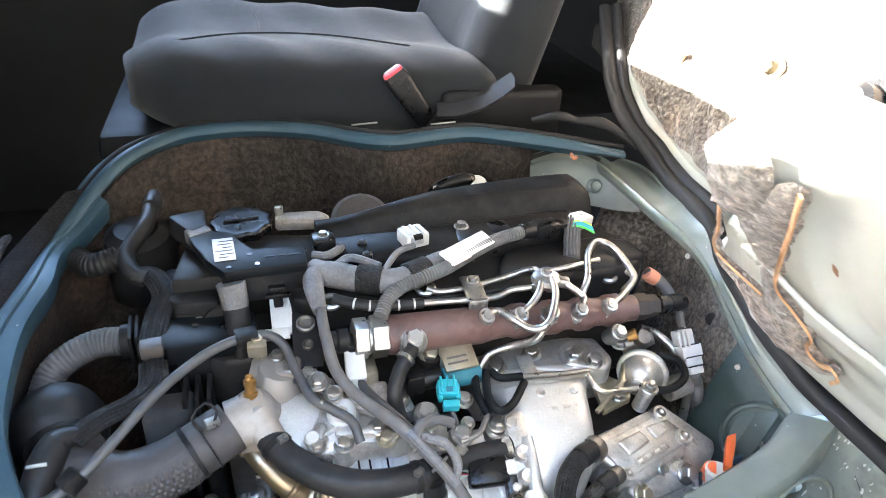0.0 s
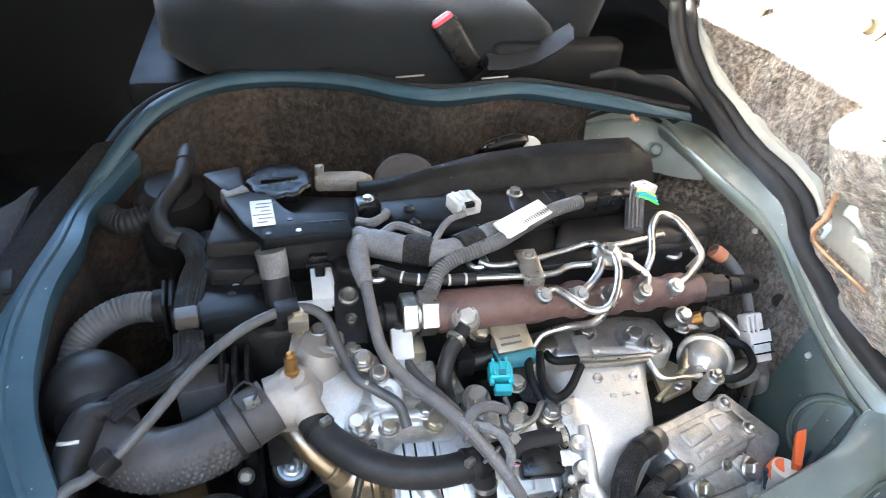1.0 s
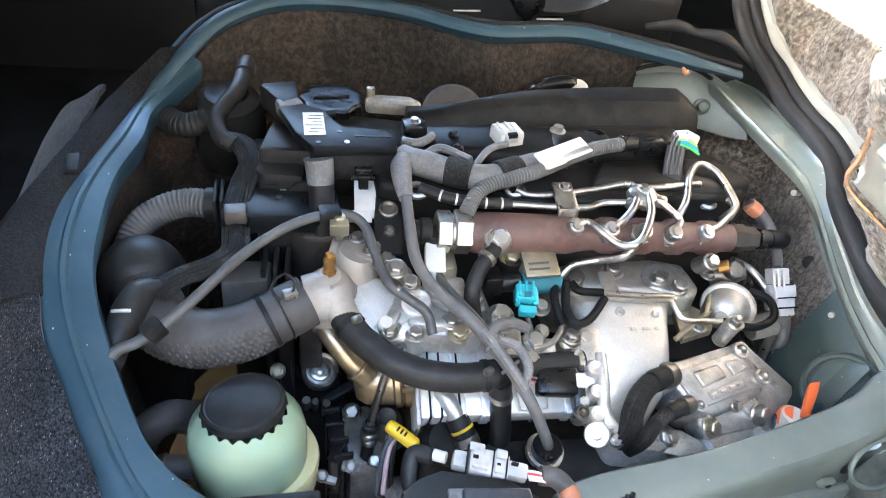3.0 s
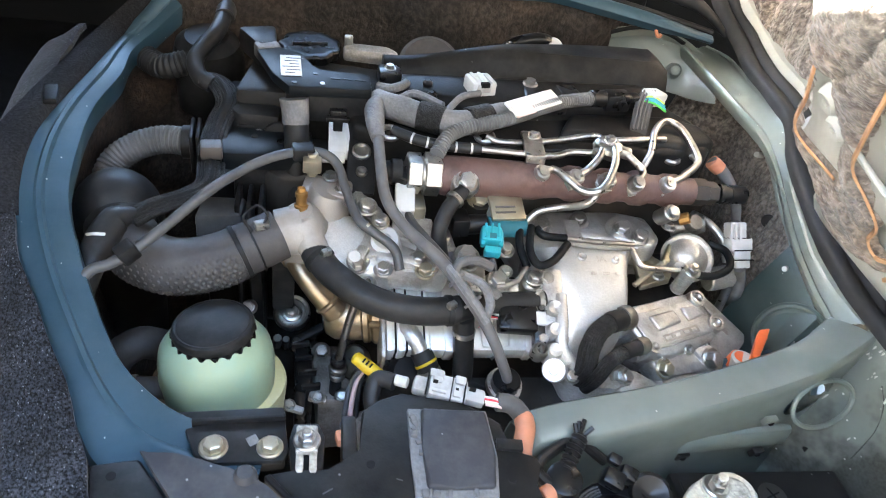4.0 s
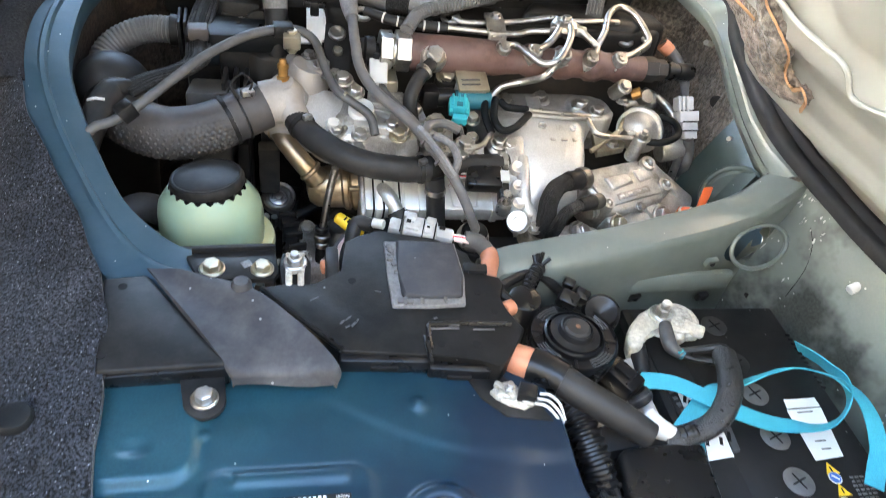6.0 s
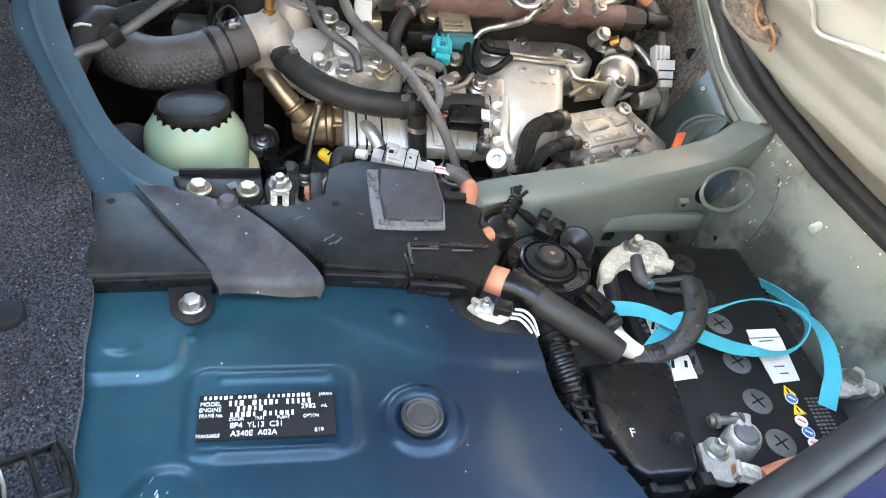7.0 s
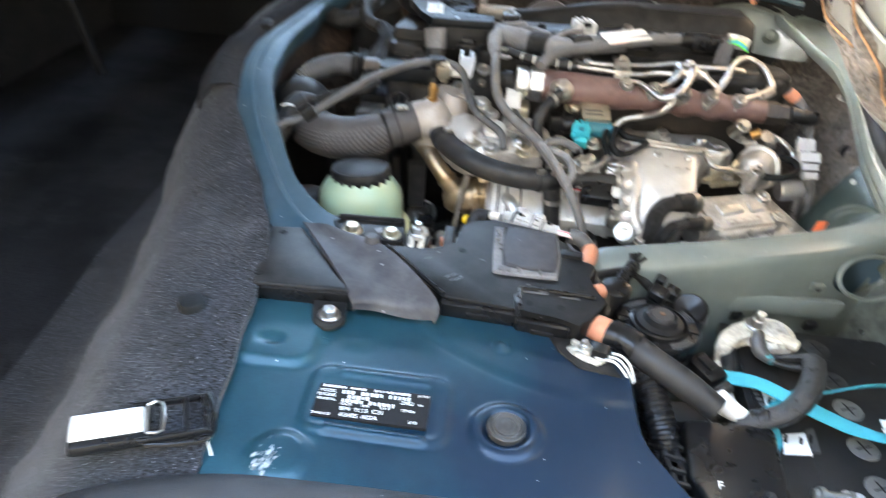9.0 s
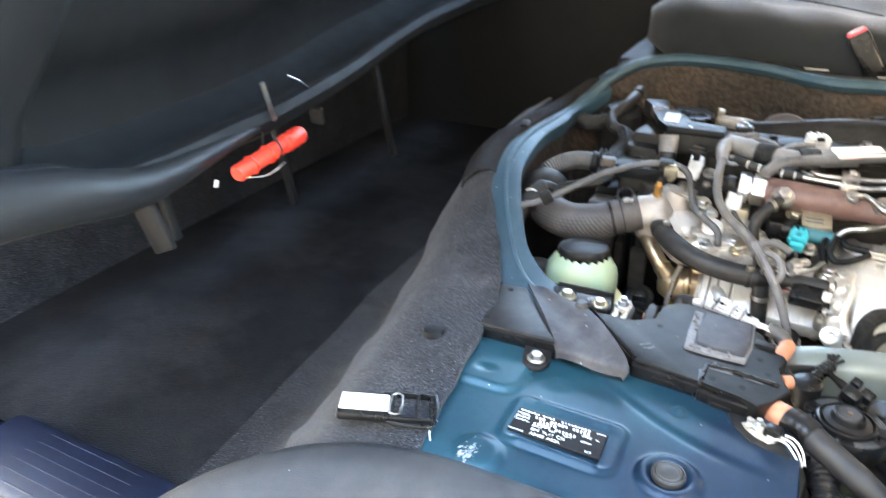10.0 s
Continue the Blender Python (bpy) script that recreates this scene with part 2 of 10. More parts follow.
M["casting"] = surface("smooth_cast_aluminium", (0.60, 0.595, 0.58), 0.38, 0.62, 0.12, 22, 0.5, 600, (0.46, 0.45, 0.43), 0.35, dust=0.06, dust_col=(0.24, 0.22, 0.20), depth=0.0006, fine=0.05, blend=0.1)
M["palegrey"] = surface("pale_grey_plastic", (0.46, 0.455, 0.45), 0.45, 0, 0.12, 40, 0.05, 300, (0.32, 0.315, 0.30), 0.3, dust=0.08)
M["residue"] = surface("thin_white_residue", (0.34, 0.37, 0.38), 0.7, 0, 0.3, 90, 0.3, 400, (0.16, 0.19, 0.21), 0.45)
M["rustwall"] = surface("rusty_brown_steel", (0.050, 0.032, 0.023), 0.8, 0.1, 0.45, 14, 0.8, 160, (0.020, 0.015, 0.012), 0.45, depth=0.003, fine=0.3)
M["chip"] = surface("pale_primer", (0.42, 0.42, 0.39), 0.6, 0, 0.15, 60, 0.1, 300)
M["dusty"] = surface("dusty_grey_green_paint", (0.088, 0.102, 0.092), 0.85, 0, 0.25, 14, 0.3, 300, (0.055, 0.060, 0.052), 0.4, dust=0.15, dust_col=(0.13, 0.115, 0.10), spec=0.1)
M["redplastic"] = surface("red_plastic_button", (0.72, 0.06, 0.08), 0.4, 0, 0.08, 30, 0.03, 300)
M["lightgrey_pan"] = surface("pale_grey_green_paint", (0.295, 0.30, 0.268), 0.40, 0.0, 0.10, 8, 0.05, 300, (0.25, 0.25, 0.215), 0.3, dust=0.06, dust_col=(0.22, 0.19, 0.14), specks=0.5, speck_scale=30.0, speck_col=(0.16, 0.12, 0.08), blend=0.08)
M["felt_edge"] = surface("frayed_orange_fibre", (0.40, 0.22, 0.11), 0.9, 0, 0.35, 50, 0.6, 400)
M["conduit_dark"] = surface("dark_grey_sheath", (0.05, 0.051, 0.053), 0.5, 0, 0.18, 30, 0.1, 500, dust=0.12)
M["teal_dark"] = surface("dark_turquoise_plastic", (0.02, 0.13, 0.17), 0.4, 0, 0.1, 40, 0.05, 300)
M["resin_brown"] = surface("brown_plastic", (0.065, 0.055, 0.048), 0.5, 0, 0.15, 40, 0.05, 300)
M["blue_sign"] = surface("blue_sign_print", (0.03, 0.12, 0.42), 0.5, 0, 0.05, 40, 0, 300)
M["red_sign"] = surface("red_sign_print", (0.6, 0.06, 0.05), 0.5, 0, 0.05, 40, 0, 300)
M["darksteel"] = surface("oily_dark_steel", (0.22, 0.21, 0.19), 0.38, 0.8, 0.25, 50, 0.1, 400, (0.12, 0.11, 0.10), 0.4)
M["outlet"] = surface("heat_browned_aluminium", (0.25, 0.222, 0.20), 0.52, 0.3, 0.15, 14, 0.35, 500, (0.36, 0.335, 0.31), 0.4, dust=0.08)
M["stained"] = surface("stained_grey_green_paint", (0.142, 0.164, 0.146), 0.40, 0.1, 0.28, 8, 0.12, 300, (0.020, 0.021, 0.019), 0.52, 0.15, 0.05, specks=0.8, speck_scale=55.0, blend=-0.03)
M["headliner"] = surface("grey_headlining", (0.34, 0.34, 0.33), 0.95, 0, 0.06, 20, 0.4, 600, spec=0.1)
M["road"] = surface("asphalt", (0.06, 0.06, 0.058), 0.9, 0, 0.3, 3, 0.6, 80)

# ---- mesh helpers ----
ANCHOR = {}


def finish(bm, sharp=35.0):
    bmesh.ops.recalc_face_normals(bm, faces=bm.faces)
    for f in bm.faces:
        f.smooth = True
    for e in bm.edges:
        e.smooth = len(e.link_faces) == 2 and e.calc_face_angle(0.0) < radians(sharp)


def thing(name, label, category, at=(0, 0, 0), group="", kind=""):
    """A top-level thing: an Empty at its base, under which its parts hang."""
    ob = new(name)
    ob.empty_display_size = 0.02
    ob.location = Vector(at) * SIZE
    ANCHOR[ob.name] = Vector(at) * SIZE
    return tagged(ob, label, category, group, kind)


def hang(ob, parent):
    ob.parent = parent
    ob.matrix_parent_inverse = Matrix.Translation(-ANCHOR.get(parent.name, Vector((0, 0, 0))))


def part(name, bm, material, parent=None, label="", sharp=35.0):
    """Links a bmesh as one mesh object, in world coordinates, under a thing or under a part."""
    finish(bm, sharp)
    bmesh.ops.scale(bm, vec=(SIZE, SIZE, SIZE), verts=bm.verts)
    me = bpy.data.meshes.new(name)
    bm.to_mesh(me)
    bm.free()
    me.materials.append(M[material])
    ob = new(name, me)
    if parent is not None:
        hang(ob, parent)
    if label:
        ob["label"] = label
    return ob


def single(name, bm, material, label, category, kind="", group="", sharp=35.0):
    return tagged(part(name, bm, material, None, label, sharp), label, category, group, kind)


def path_of(pts, per=6):
    """Points along a smooth curve through the control points."""
    p = [Vector(q) for q in pts]
    if len(p) == 2:
        return [p[0].lerp(p[1], i / per) for i in range(per + 1)]
    p = [p[0] * 2 - p[1]] + p + [p[-1] * 2 - p[-2]]
    out = []
    for i in range(1, len(p) - 2):
        a, b, c, d = p[i - 1:i + 3]
        for k in range(per):
            t = k / per
            out.append(0.5 * (2 * b + (c - a) * t + (2 * a - 5 * b + 4 * c - d) * t * t + (3 * b - a - 3 * c + d) * t ** 3))
    return out + [p[-2]]


def spaced(pts, step):
    """The same way, in even steps."""
    out, left = [pts[0]], step
    for a, b in zip(pts, pts[1:]):
        gap = (b - a).length
        while gap > left:
            a = a.lerp(b, left / gap)
            out.append(a)
            gap, left = (b - a).length, step
        left -= gap
    return out + [pts[-1]] if (out[-1] - pts[-1]).length > step * 0.3 else out


def skin(bm, rings, caps=True, closed=True):
    rows = [[bm.verts.new(v) for v in ring] for ring in rings]
    n = len(rows[0])
    for a, b in zip(rows, rows[1:]):
        for i in range(n if closed else n - 1):
            bm.faces.new((a[i], a[(i + 1) % n], b[(i + 1) % n], b[i]))
    if caps and closed:
        bm.faces.new(rows[0][::-1])
        bm.faces.new(rows[-1])
    return rows


def around(points, radii, sides=12, flat=1.0, turn=0.0):
    """Rings of verts round a way; flat squashes them upwards."""
    rings, side = [], None
    for i, q in enumerate(points):
        way = (points[min(i + 1, len(points) - 1)] - points[max(i - 1, 0)]).normalized()
        if side is None:
            side = way.cross(Vector((0, 0, 1)))
            side = side.normalized() if side.length > 0.05 else Vector((1, 0, 0))
        side = (side - way * side.dot(way)).normalized()
        up = side.cross(way)
        r = radii[i]
        rings.append([q + side * math.cos(a) * r + up * math.sin(a) * r * flat for a in (turn + 2 * math.pi * k / sides for k in range(sides))])
    return rings


def tube(pts, r, sides=12, per=6, pitch=0.0, depth=0.12, flat=1.0, bm=None, jitter=0.0):
    """A hose, pipe or cable; with a pitch it is corrugated."""
    bm = bm or bmesh.new()
    line = path_of(pts, per)
    if pitch:
        line = spaced(line, pitch / 4)
        wave = (1.0, 1.0, 1 - depth, 1 - depth)
        radii = [r * wave[i % 4] for i in range(len(line))]
    elif isinstance(r, (list, tuple)):
        radii = []
        for i in range(len(line)):
            s = i / (len(line) - 1) * (len(r) - 1)
            k = min(int(s), len(r) - 2)
            radii.append(r[k] + (r[k + 1] - r[k]) * (s - k))
    else:
        radii = [r * (1 + random.uniform(-jitter, jitter)) for _ in line]
    skin(bm, around(line, radii, sides, flat))
    return bm


def band(pts, w, t=0.0012, bm=None, per=8, up=(0, 0, 1), twist=0.0):
    """A flat strap of width w along a way."""
    bm = bm or bmesh.new()
    line = path_of(pts, per)
    rings, u = [], Vector(up)
    for i, q in enumerate(line):
        way = (line[min(i + 1, len(line) - 1)] - line[max(i - 1, 0)]).normalized()
        side = way.cross(u).normalized()
        n = side.cross(way)
        a = twist * math.sin(3.1 * i / len(line) * 2)
        s2, n2 = side * math.cos(a) + n * math.sin(a), n * math.cos(a) - side * math.sin(a)
        rings.append([q + s2 * w / 2 + n2 * t / 2, q - s2 * w / 2 + n2 * t / 2, q - s2 * w / 2 - n2 * t / 2, q + s2 * w / 2 - n2 * t / 2])
    skin(bm, rings)
    return bm


def rounded(bm, geom_before, width, seg=2):
    if width > 0:
        verts = [v for v in bm.verts if v not in geom_before]
        vs = set(verts)
        edges = [e for e in bm.edges if e.verts[0] in vs and e.verts[1] in vs]
        bmesh.ops.bevel(bm, geom=edges, offset=width, segments=seg, affect="EDGES", profile=0.5, clamp_overlap=True)


def box(c, s, rot=(0, 0, 0), bevel=0.002, bm=None, taper=1.0):
    """A block round c, of size s, turned by rot degrees; taper narrows its top."""
    bm = bm or bmesh.new()
    before = set(bm.verts)
    m = pose(*c, *rot)
    vs = [bm.verts.new(m @ Vector((x * s[0] / 2 * (taper if z > 0 else 1), y * s[1] / 2 * (taper if z > 0 else 1), z * s[2] / 2)))
          for z in (-1, 1) for x, y in ((-1, -1), (1, -1), (1, 1), (-1, 1))]
    for q in ((3, 2, 1, 0), (4, 5, 6, 7), (0, 1, 5, 4), (1, 2, 6, 5), (2, 3, 7, 6), (3, 0, 4, 7)):
        bm.faces.new([vs[i] for i in q])
    rounded(bm, before, min(bevel, 0.45 * min(s)))
    return bm


def prism(outline, z0, z1, bevel=0.002, bm=None, slope=(0.0, 0.0), seg=2):
    """A plate of any outline between two heights; slope tilts it along x and y."""
    bm = bm or bmesh.new()
    before = set(bm.verts)
    x0, y0 = outline[0]
    lift = lambda x, y: slope[0] * (x - x0) + slope[1] * (y - y0)
    lo = [bm.verts.new((x, y, z0 + lift(x, y))) for x, y in outline]
    hi = [bm.verts.new((x, y, z1 + lift(x, y))) for x, y in outline]
    n = len(outline)
    bm.faces.new(lo[::-1]), bm.faces.new(hi)
    for i in range(n):
        bm.faces.new((lo[i], lo[(i + 1) % n], hi[(i + 1) % n], hi[i]))
    rounded(bm, before, bevel, seg)
    return bm


def turned(p0, p1, profile, sides=24, bm=None, wobble=0.0, lobes=0):
    """A turned body from p0 towards p1: (share of the way, radius) rows."""
    bm = bm or bmesh.new()
    a, b = Vector(p0), Vector(p1)
    way = (b - a)
    n = way.normalized()
    side = n.cross(Vector((0, 0, 1)))
    side = side.normalized() if side.length > 0.05 else Vector((1, 0, 0))
    up = side.cross(n)
    rings = []
    for s, r in profile:
        ring = []
        for k in range(sides):
            ang = 2 * math.pi * k / sides
            rr = r * (1 + wobble * math.cos(lobes * ang)) if lobes else r
            ring.append(a + way * s + side * math.cos(ang) * rr + up * math.sin(ang) * rr)
        rings.append(ring)
    skin(bm, rings)
    return bm


def rod(p0, p1, r, sides=16, bm=None, chamfer=0.12):
    c = min(0.3, chamfer * r / max(1e-6, (Vector(p1) - Vector(p0)).length))
    return turned(p0, p1, [(0, r * 0.9), (c, r), (1 - c, r), (1, r * 0.9)], sides, bm)


def loft(sections, bm=None, closed=False):
    bm = bm or bmesh.new()
    skin(bm, [[Vector(p) for p in s] for s in sections], caps=False, closed=closed)
    return bm


def thicken(bm, t):
    """Gives a sheet its thickness."""
    bmesh.ops.recalc_face_normals(bm, faces=bm.faces)
    bmesh.ops.solidify(bm, geom=bm.faces[:], thickness=t)
    return bm


def arc_outline(c, rx, ry, a0=0, a1=360, n=24):
    return [(c[0] + rx * math.cos(radians(a0 + (a1 - a0) * i / n)), c[1] + ry * math.sin(radians(a0 + (a1 - a0) * i / n))) for i in range(n if a1 - a0 == 360 else n + 1)]


def hex_mesh(name, material, flange=1.38, nut=False):
    """A flanged hexagon bolt of across-corner radius 1 and height 1, along z."""
    bm = turned((0, 0, 0), (0, 0, 0.30), [(0, flange), (0.55, flange), (1, flange * 0.90), (0.75, 1.08), (0.4, 0.92)], 20)
    turned((0, 0, 0.1), (0, 0, 1.0), [(0, 0.92), (0.9, 0.92), (1, 0.78)], 6, bm)
    if nut:
        turned((0, 0, 0.9), (0, 0, 1.7), [(0, 0.55), (0.9, 0.55), (1, 0.42)], 14, bm)
    else:
        turned((0, 0, 0.97), (0, 0, 1.02), [(0, 0.62), (1, 0.55)], 16, bm)
    finish(bm, 30)
    me = bpy.data.meshes.new(name)
    bm.to_mesh(me)
    bm.free()
    me.materials.append(M[material])
    return me


BOLT, NUT, GOLDBOLT = hex_mesh("bolt", "steel"), hex_mesh("nut", "steel", 1.5, True), hex_mesh("bolt", "gold")


def bolt(p, parent, r=0.0065, axis=(0, 0, 1), mesh=None, name="bolt", h=1.0, turn=None):
    """One bolt on a part: r is its across-corner radius."""
    ob = new(name, mesh or BOLT)
    hang(ob, parent)
    q = Vector(axis).to_track_quat("Z", "Y")
    r *= SIZE
    ob.matrix_basis = Matrix.Translation(Vector(p) * SIZE) @ q.to_matrix().to_4x4() @ pose(0, 0, 0, 0, 0, random.uniform(0, 60) if turn is None else turn) @ Matrix.Diagonal((r, r, r * h, 1))
    return ob


def lettering(body, size, place, material, parent, rot=(0, 0, 0), name="lettering", wide=1.0):
    """Real letters in the built-in font, as a thin mesh."""
    cu = bpy.data.curves.new(name, "FONT")
    cu.body, cu.size, cu.extrude, cu.align_x, cu.align_y = body, size * SIZE, 0.0001, "CENTER", "CENTER"
    tmp = bpy.data.objects.new(name, cu)
    me = bpy.data.meshes.new_from_object(tmp)
    bpy.data.objects.remove(tmp)
    me.name = name
    me.materials.clear()
    me.materials.append(M[material])
    ob = new(name, me)
    hang(ob, parent)
    ob.matrix_basis = pose(*(Vector(place) * SIZE), *rot) @ Matrix.Diagonal((wide, 1, 1, 1))
    return ob


def clip_ring(p, way, r, parent, material="steel", w=0.005, name="hose_clamp"):
    n = Vector(way).normalized() * w / 2
    p = Vector(p)
    bm = turned(p - n, p + n, [(0, r), (0.05, r * 1.06), (0.95, r * 1.06), (1, r)], 20)
    return part(name, bm, material, parent)

# ---- the van: ground, floor, walls, roof ----
single("ground", box((0, 0, -0.83), (400, 400, 0.04), bevel=0), "road", "grey asphalt ground beside the parked van", "ground", "structure")


def cut(ob, cutter_bm):
    """Cuts an opening through a part."""
    me = bpy.data.meshes.new("cutter")
    bmesh.ops.recalc_face_normals(cutter_bm, faces=cutter_bm.faces)
    bmesh.ops.scale(cutter_bm, vec=(SIZE, SIZE, SIZE), verts=cutter_bm.verts)
    cutter_bm.to_mesh(me)
    cutter_bm.free()
    tool = new("cutter", me)
    mod = ob.modifiers.new("opening", "BOOLEAN")
    mod.operation, mod.object, mod.solver = "DIFFERENCE", tool, "EXACT"
    bpy.context.view_layer.update()
    made = bpy.data.meshes.new_from_object(ob.evaluated_get(bpy.context.evaluated_depsgraph_get()))
    ob.modifiers.clear()
    ob.data = made
    bpy.data.objects.remove(tool)


FLOOR_Z = -0.27
single("floor", prism([(-1.15, -0.16), (-0.30, -0.16), (-0.30, 1.95), (-1.15, 1.95)], FLOOR_Z - 0.03, FLOOR_Z, 0.0), "floor", "worn charcoal carpet on the cabin floor", "floor", "structure")
single("wall_front", box((-1.17, 0.9, 0.1), (0.05, 2.2, 0.80), bevel=0.0), "carpet", "dark carpeted footwell bulkhead under the dashboard", "wall", "structure")
driver_wall = single("wall_driver", box((0.2, 1.98, 0.30), (2.8, 0.05, 1.9), bevel=0.0), "trim", "dark grey trim of the closed driver's door", "wall", "structure")
# Unseen wall, added to block part of the sky light from the door side.
single("wall_sky_block", box((0.0, -1.75, 0.95), (9.0, 0.1, 3.6), bevel=0.0), "road", "plain unseen grey wall added beside the van to block sky", "wall", "structure")
single("wall_rear", box((1.62, 0.9, 0.30), (0.05, 2.2, 1.9), bevel=0.0), "trim", "dark grey partition behind the front seats", "wall", "structure")
# Unseen header and the roof's forward reach, added to cut windscreen sky light.
single("wall_light_stop", box((-1.17, 0.93, 1.20), (0.05, 2.15, 0.09), bevel=0.0), "trim", "dark unseen header added to cut light from the windscreen", "wall", "structure")
single("ceiling", prism([(-1.20, -0.15), (1.645, -0.15), (1.645, 2.005), (-1.20, 2.005)], 1.245, 1.295, 0.0), "headliner", "pale grey headlining over the front seats", "ceiling", "structure")

cut(driver_wall, box((-0.10, 1.98, 0.92), (0.95, 0.2, 0.40), bevel=0.0))  # driver's window


# passenger-side seat base: pressed panel with an embossed pad for the data plate
def smoothstep(a, b, v):
    t = max(0.0, min(1.0, (v - a) / (b - a)))
    return t * t * (3 - 2 * t)


def rounded_box(x, y, cx, cy, hx, hy, r):
    dx, dy = abs(x - cx) - hx + r, abs(y - cy) - hy + r
    return math.hypot(max(dx, 0), max(dy, 0)) + min(max(dx, dy), 0) - r


def panel_height(x, y):
    h = 0.0035 * smoothstep(0.006, -0.004, rounded_box(x, y, 0.103, 0.087, 0.068, 0.042, 0.016))
    h -= 0.0012 * smoothstep(0.003, -0.003, rounded_box(x, y, 0.103, 0.083, 0.060, 0.030, 0.006))
    for bar_y in (0.121, 0.048):
        h += 0.0028 * smoothstep(0.004, -0.003, rounded_box(x, y, 0.105, bar_y, 0.046, 0.0045, 0.004))
    d = math.hypot(x - 0.226, y - 0.073)
    h += 0.005 * smoothstep(0.038, 0.029, d) - 0.005 * smoothstep(0.024, 0.019, d)
    d = math.hypot(x - 0.028, y - 0.012)
    h += 0.005 * smoothstep(0.034, 0.018, d)
    h += 0.006 * smoothstep(0.012, 0.0, math.hypot(x - 0.219, y - 0.186))
    h -= 0.004 * smoothstep(0.012, 0.0, math.hypot((x + 0.022) * 0.6, y - 0.155))
    h += 0.0075 * smoothstep(0.007, -0.007, rounded_box(x, y, -0.045, 0.215, 0.072, 0.092, 0.022))
    h += 0.004 * smoothstep(0.004, -0.002, math.hypot(x - 0.032, y - 0.167) - 0.002)
    h += 0.0030 * smoothstep(0.020, 0.0, math.hypot((x - 0.069) * 0.8, y - 0.172))
    c = 0.218 - 0.76 * (x - 0.108) + 1.7 * max(0.0, x - 0.12) ** 2
    h += 0.0022 * smoothstep(-0.008, 0.008, y - c) * smoothstep(0.10, 0.14, x)  # shallow diagonal crease
    h -= 0.0010 * smoothstep(0.008, 0.0, abs(y - c + 0.004)) * smoothstep(0.13, 0.15, x) * smoothstep(0.30, 0.24, x)
    h -= 0.002 * smoothstep(0.006, -0.018, y)
    h += 0.0016 * math.sin(x * 21 + 1.0) * math.sin(y * 17 + 0.5)
    return h


def left_edge(y):
    return -0.040 - 0.075 * max(0.0, y - 0.02)


def right_edge(y):
    return 0.352 + 0.055 * smoothstep(0.10, -0.03, y) - 0.20 * max(0.0, y - 0.165)


rows = []
for j in range(101):
    y = -0.03 + 0.285 * j / 100
    xl, xr = left_edge(y) - 0.012, right_edge(y)
    row = []
    for i in range(141):
        x = xl + (xr - xl) * i / 140
        row.append((x, y, panel_height(x, y)))
    x = xr
    row += [(x + 0.003, y, panel_height(x, y) - 0.004), (x + 0.004, y, -0.03), (x + 0.004, y, -0.16)]
    rows.append(row)
rows.insert(0, [(x, y - 0.004, z - 0.05) for x, y, z in rows[0]])
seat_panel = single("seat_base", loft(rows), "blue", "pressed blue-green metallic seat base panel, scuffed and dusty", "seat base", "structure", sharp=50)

# data plate riveted to the panel; makers' names and numbers are plain bars
plate = thing("data_plate", "black vehicle data plate with fine white print on blue panel", "data plate", (0.0985, 0.0805, 0.0025))
PZ = 0.0056
part("plate", prism([(0.0445, 0.0595), (0.1525, 0.0595), (0.1525, 0.1015), (0.0445, 0.1015)], PZ - 0.004, PZ, 0.0003), "print", plate)


def print_bar(x, y, w, h, material="paper", parent=plate, z=PZ, rot=0):
    return part("print_bar", box((x, y, z + 0.0002), (w, h, 0.0003), (0, 0, rot), 0), material, parent)


for word, x, y, s, wide in (("MODEL", 0.0535, 0.0925, 0.0054, 0.9), ("ENGINE", 0.0535, 0.0870, 0.0054, 0.9), ("FRAME No.", 0.0545, 0.0815, 0.0048, 0.8), ("JAPAN", 0.1455, 0.0985, 0.0042, 0.9),
                            ("COLOR", 0.0740, 0.0775, 0.0042, 0.8), ("TRIM", 0.0920, 0.0775, 0.0042, 0.8), ("PLANT", 0.1110, 0.0775, 0.0042, 0.8), ("OPTION", 0.1330, 0.0775, 0.0042, 0.8),
                            ("2982", 0.1310, 0.0872, 0.0062, 1.0), ("mL", 0.1440, 0.0868, 0.0040, 1.0), ("TRANS/AXLE", 0.0530, 0.0630, 0.0042, 0.75), ("8P4  YL13  C31", 0.0900, 0.0715, 0.0068, 0.95),
                            ("A340E  A02A", 0.0880, 0.0640, 0.0068, 0.95), ("819", 0.1390, 0.0640, 0.0050, 1.0)):
    lettering(word, s, (x, y, PZ + 0.0002), "paper", plate, wide=wide)
marks = random.Random(9)


def bar_row(x, y, w, h, pitch):
    """A row of short upright bars in place of a name or number."""
    n = max(1, int(w / pitch))
    for k in range(n):
        print_bar(x - w / 2 + pitch * (k + 0.5), y, pitch * marks.uniform(0.35, 0.72), h * marks.choice((1.0, 1.0, 0.8)))


for x, w in ((0.0590, 0.024), (0.0835, 0.019), (0.1150, 0.036)):
    bar_row(x, 0.0985, w, 0.0030, 0.0040)
for x, y, w in ((0.0745, 0.0927, 0.016), (0.0975, 0.0927, 0.024), (0.1240, 0.0927, 0.024), (0.0850, 0.0872, 0.024), (0.0800, 0.0818, 0.024), (0.1090, 0.0818, 0.030)):
    bar_row(x, y, w, 0.0046, 0.0044)

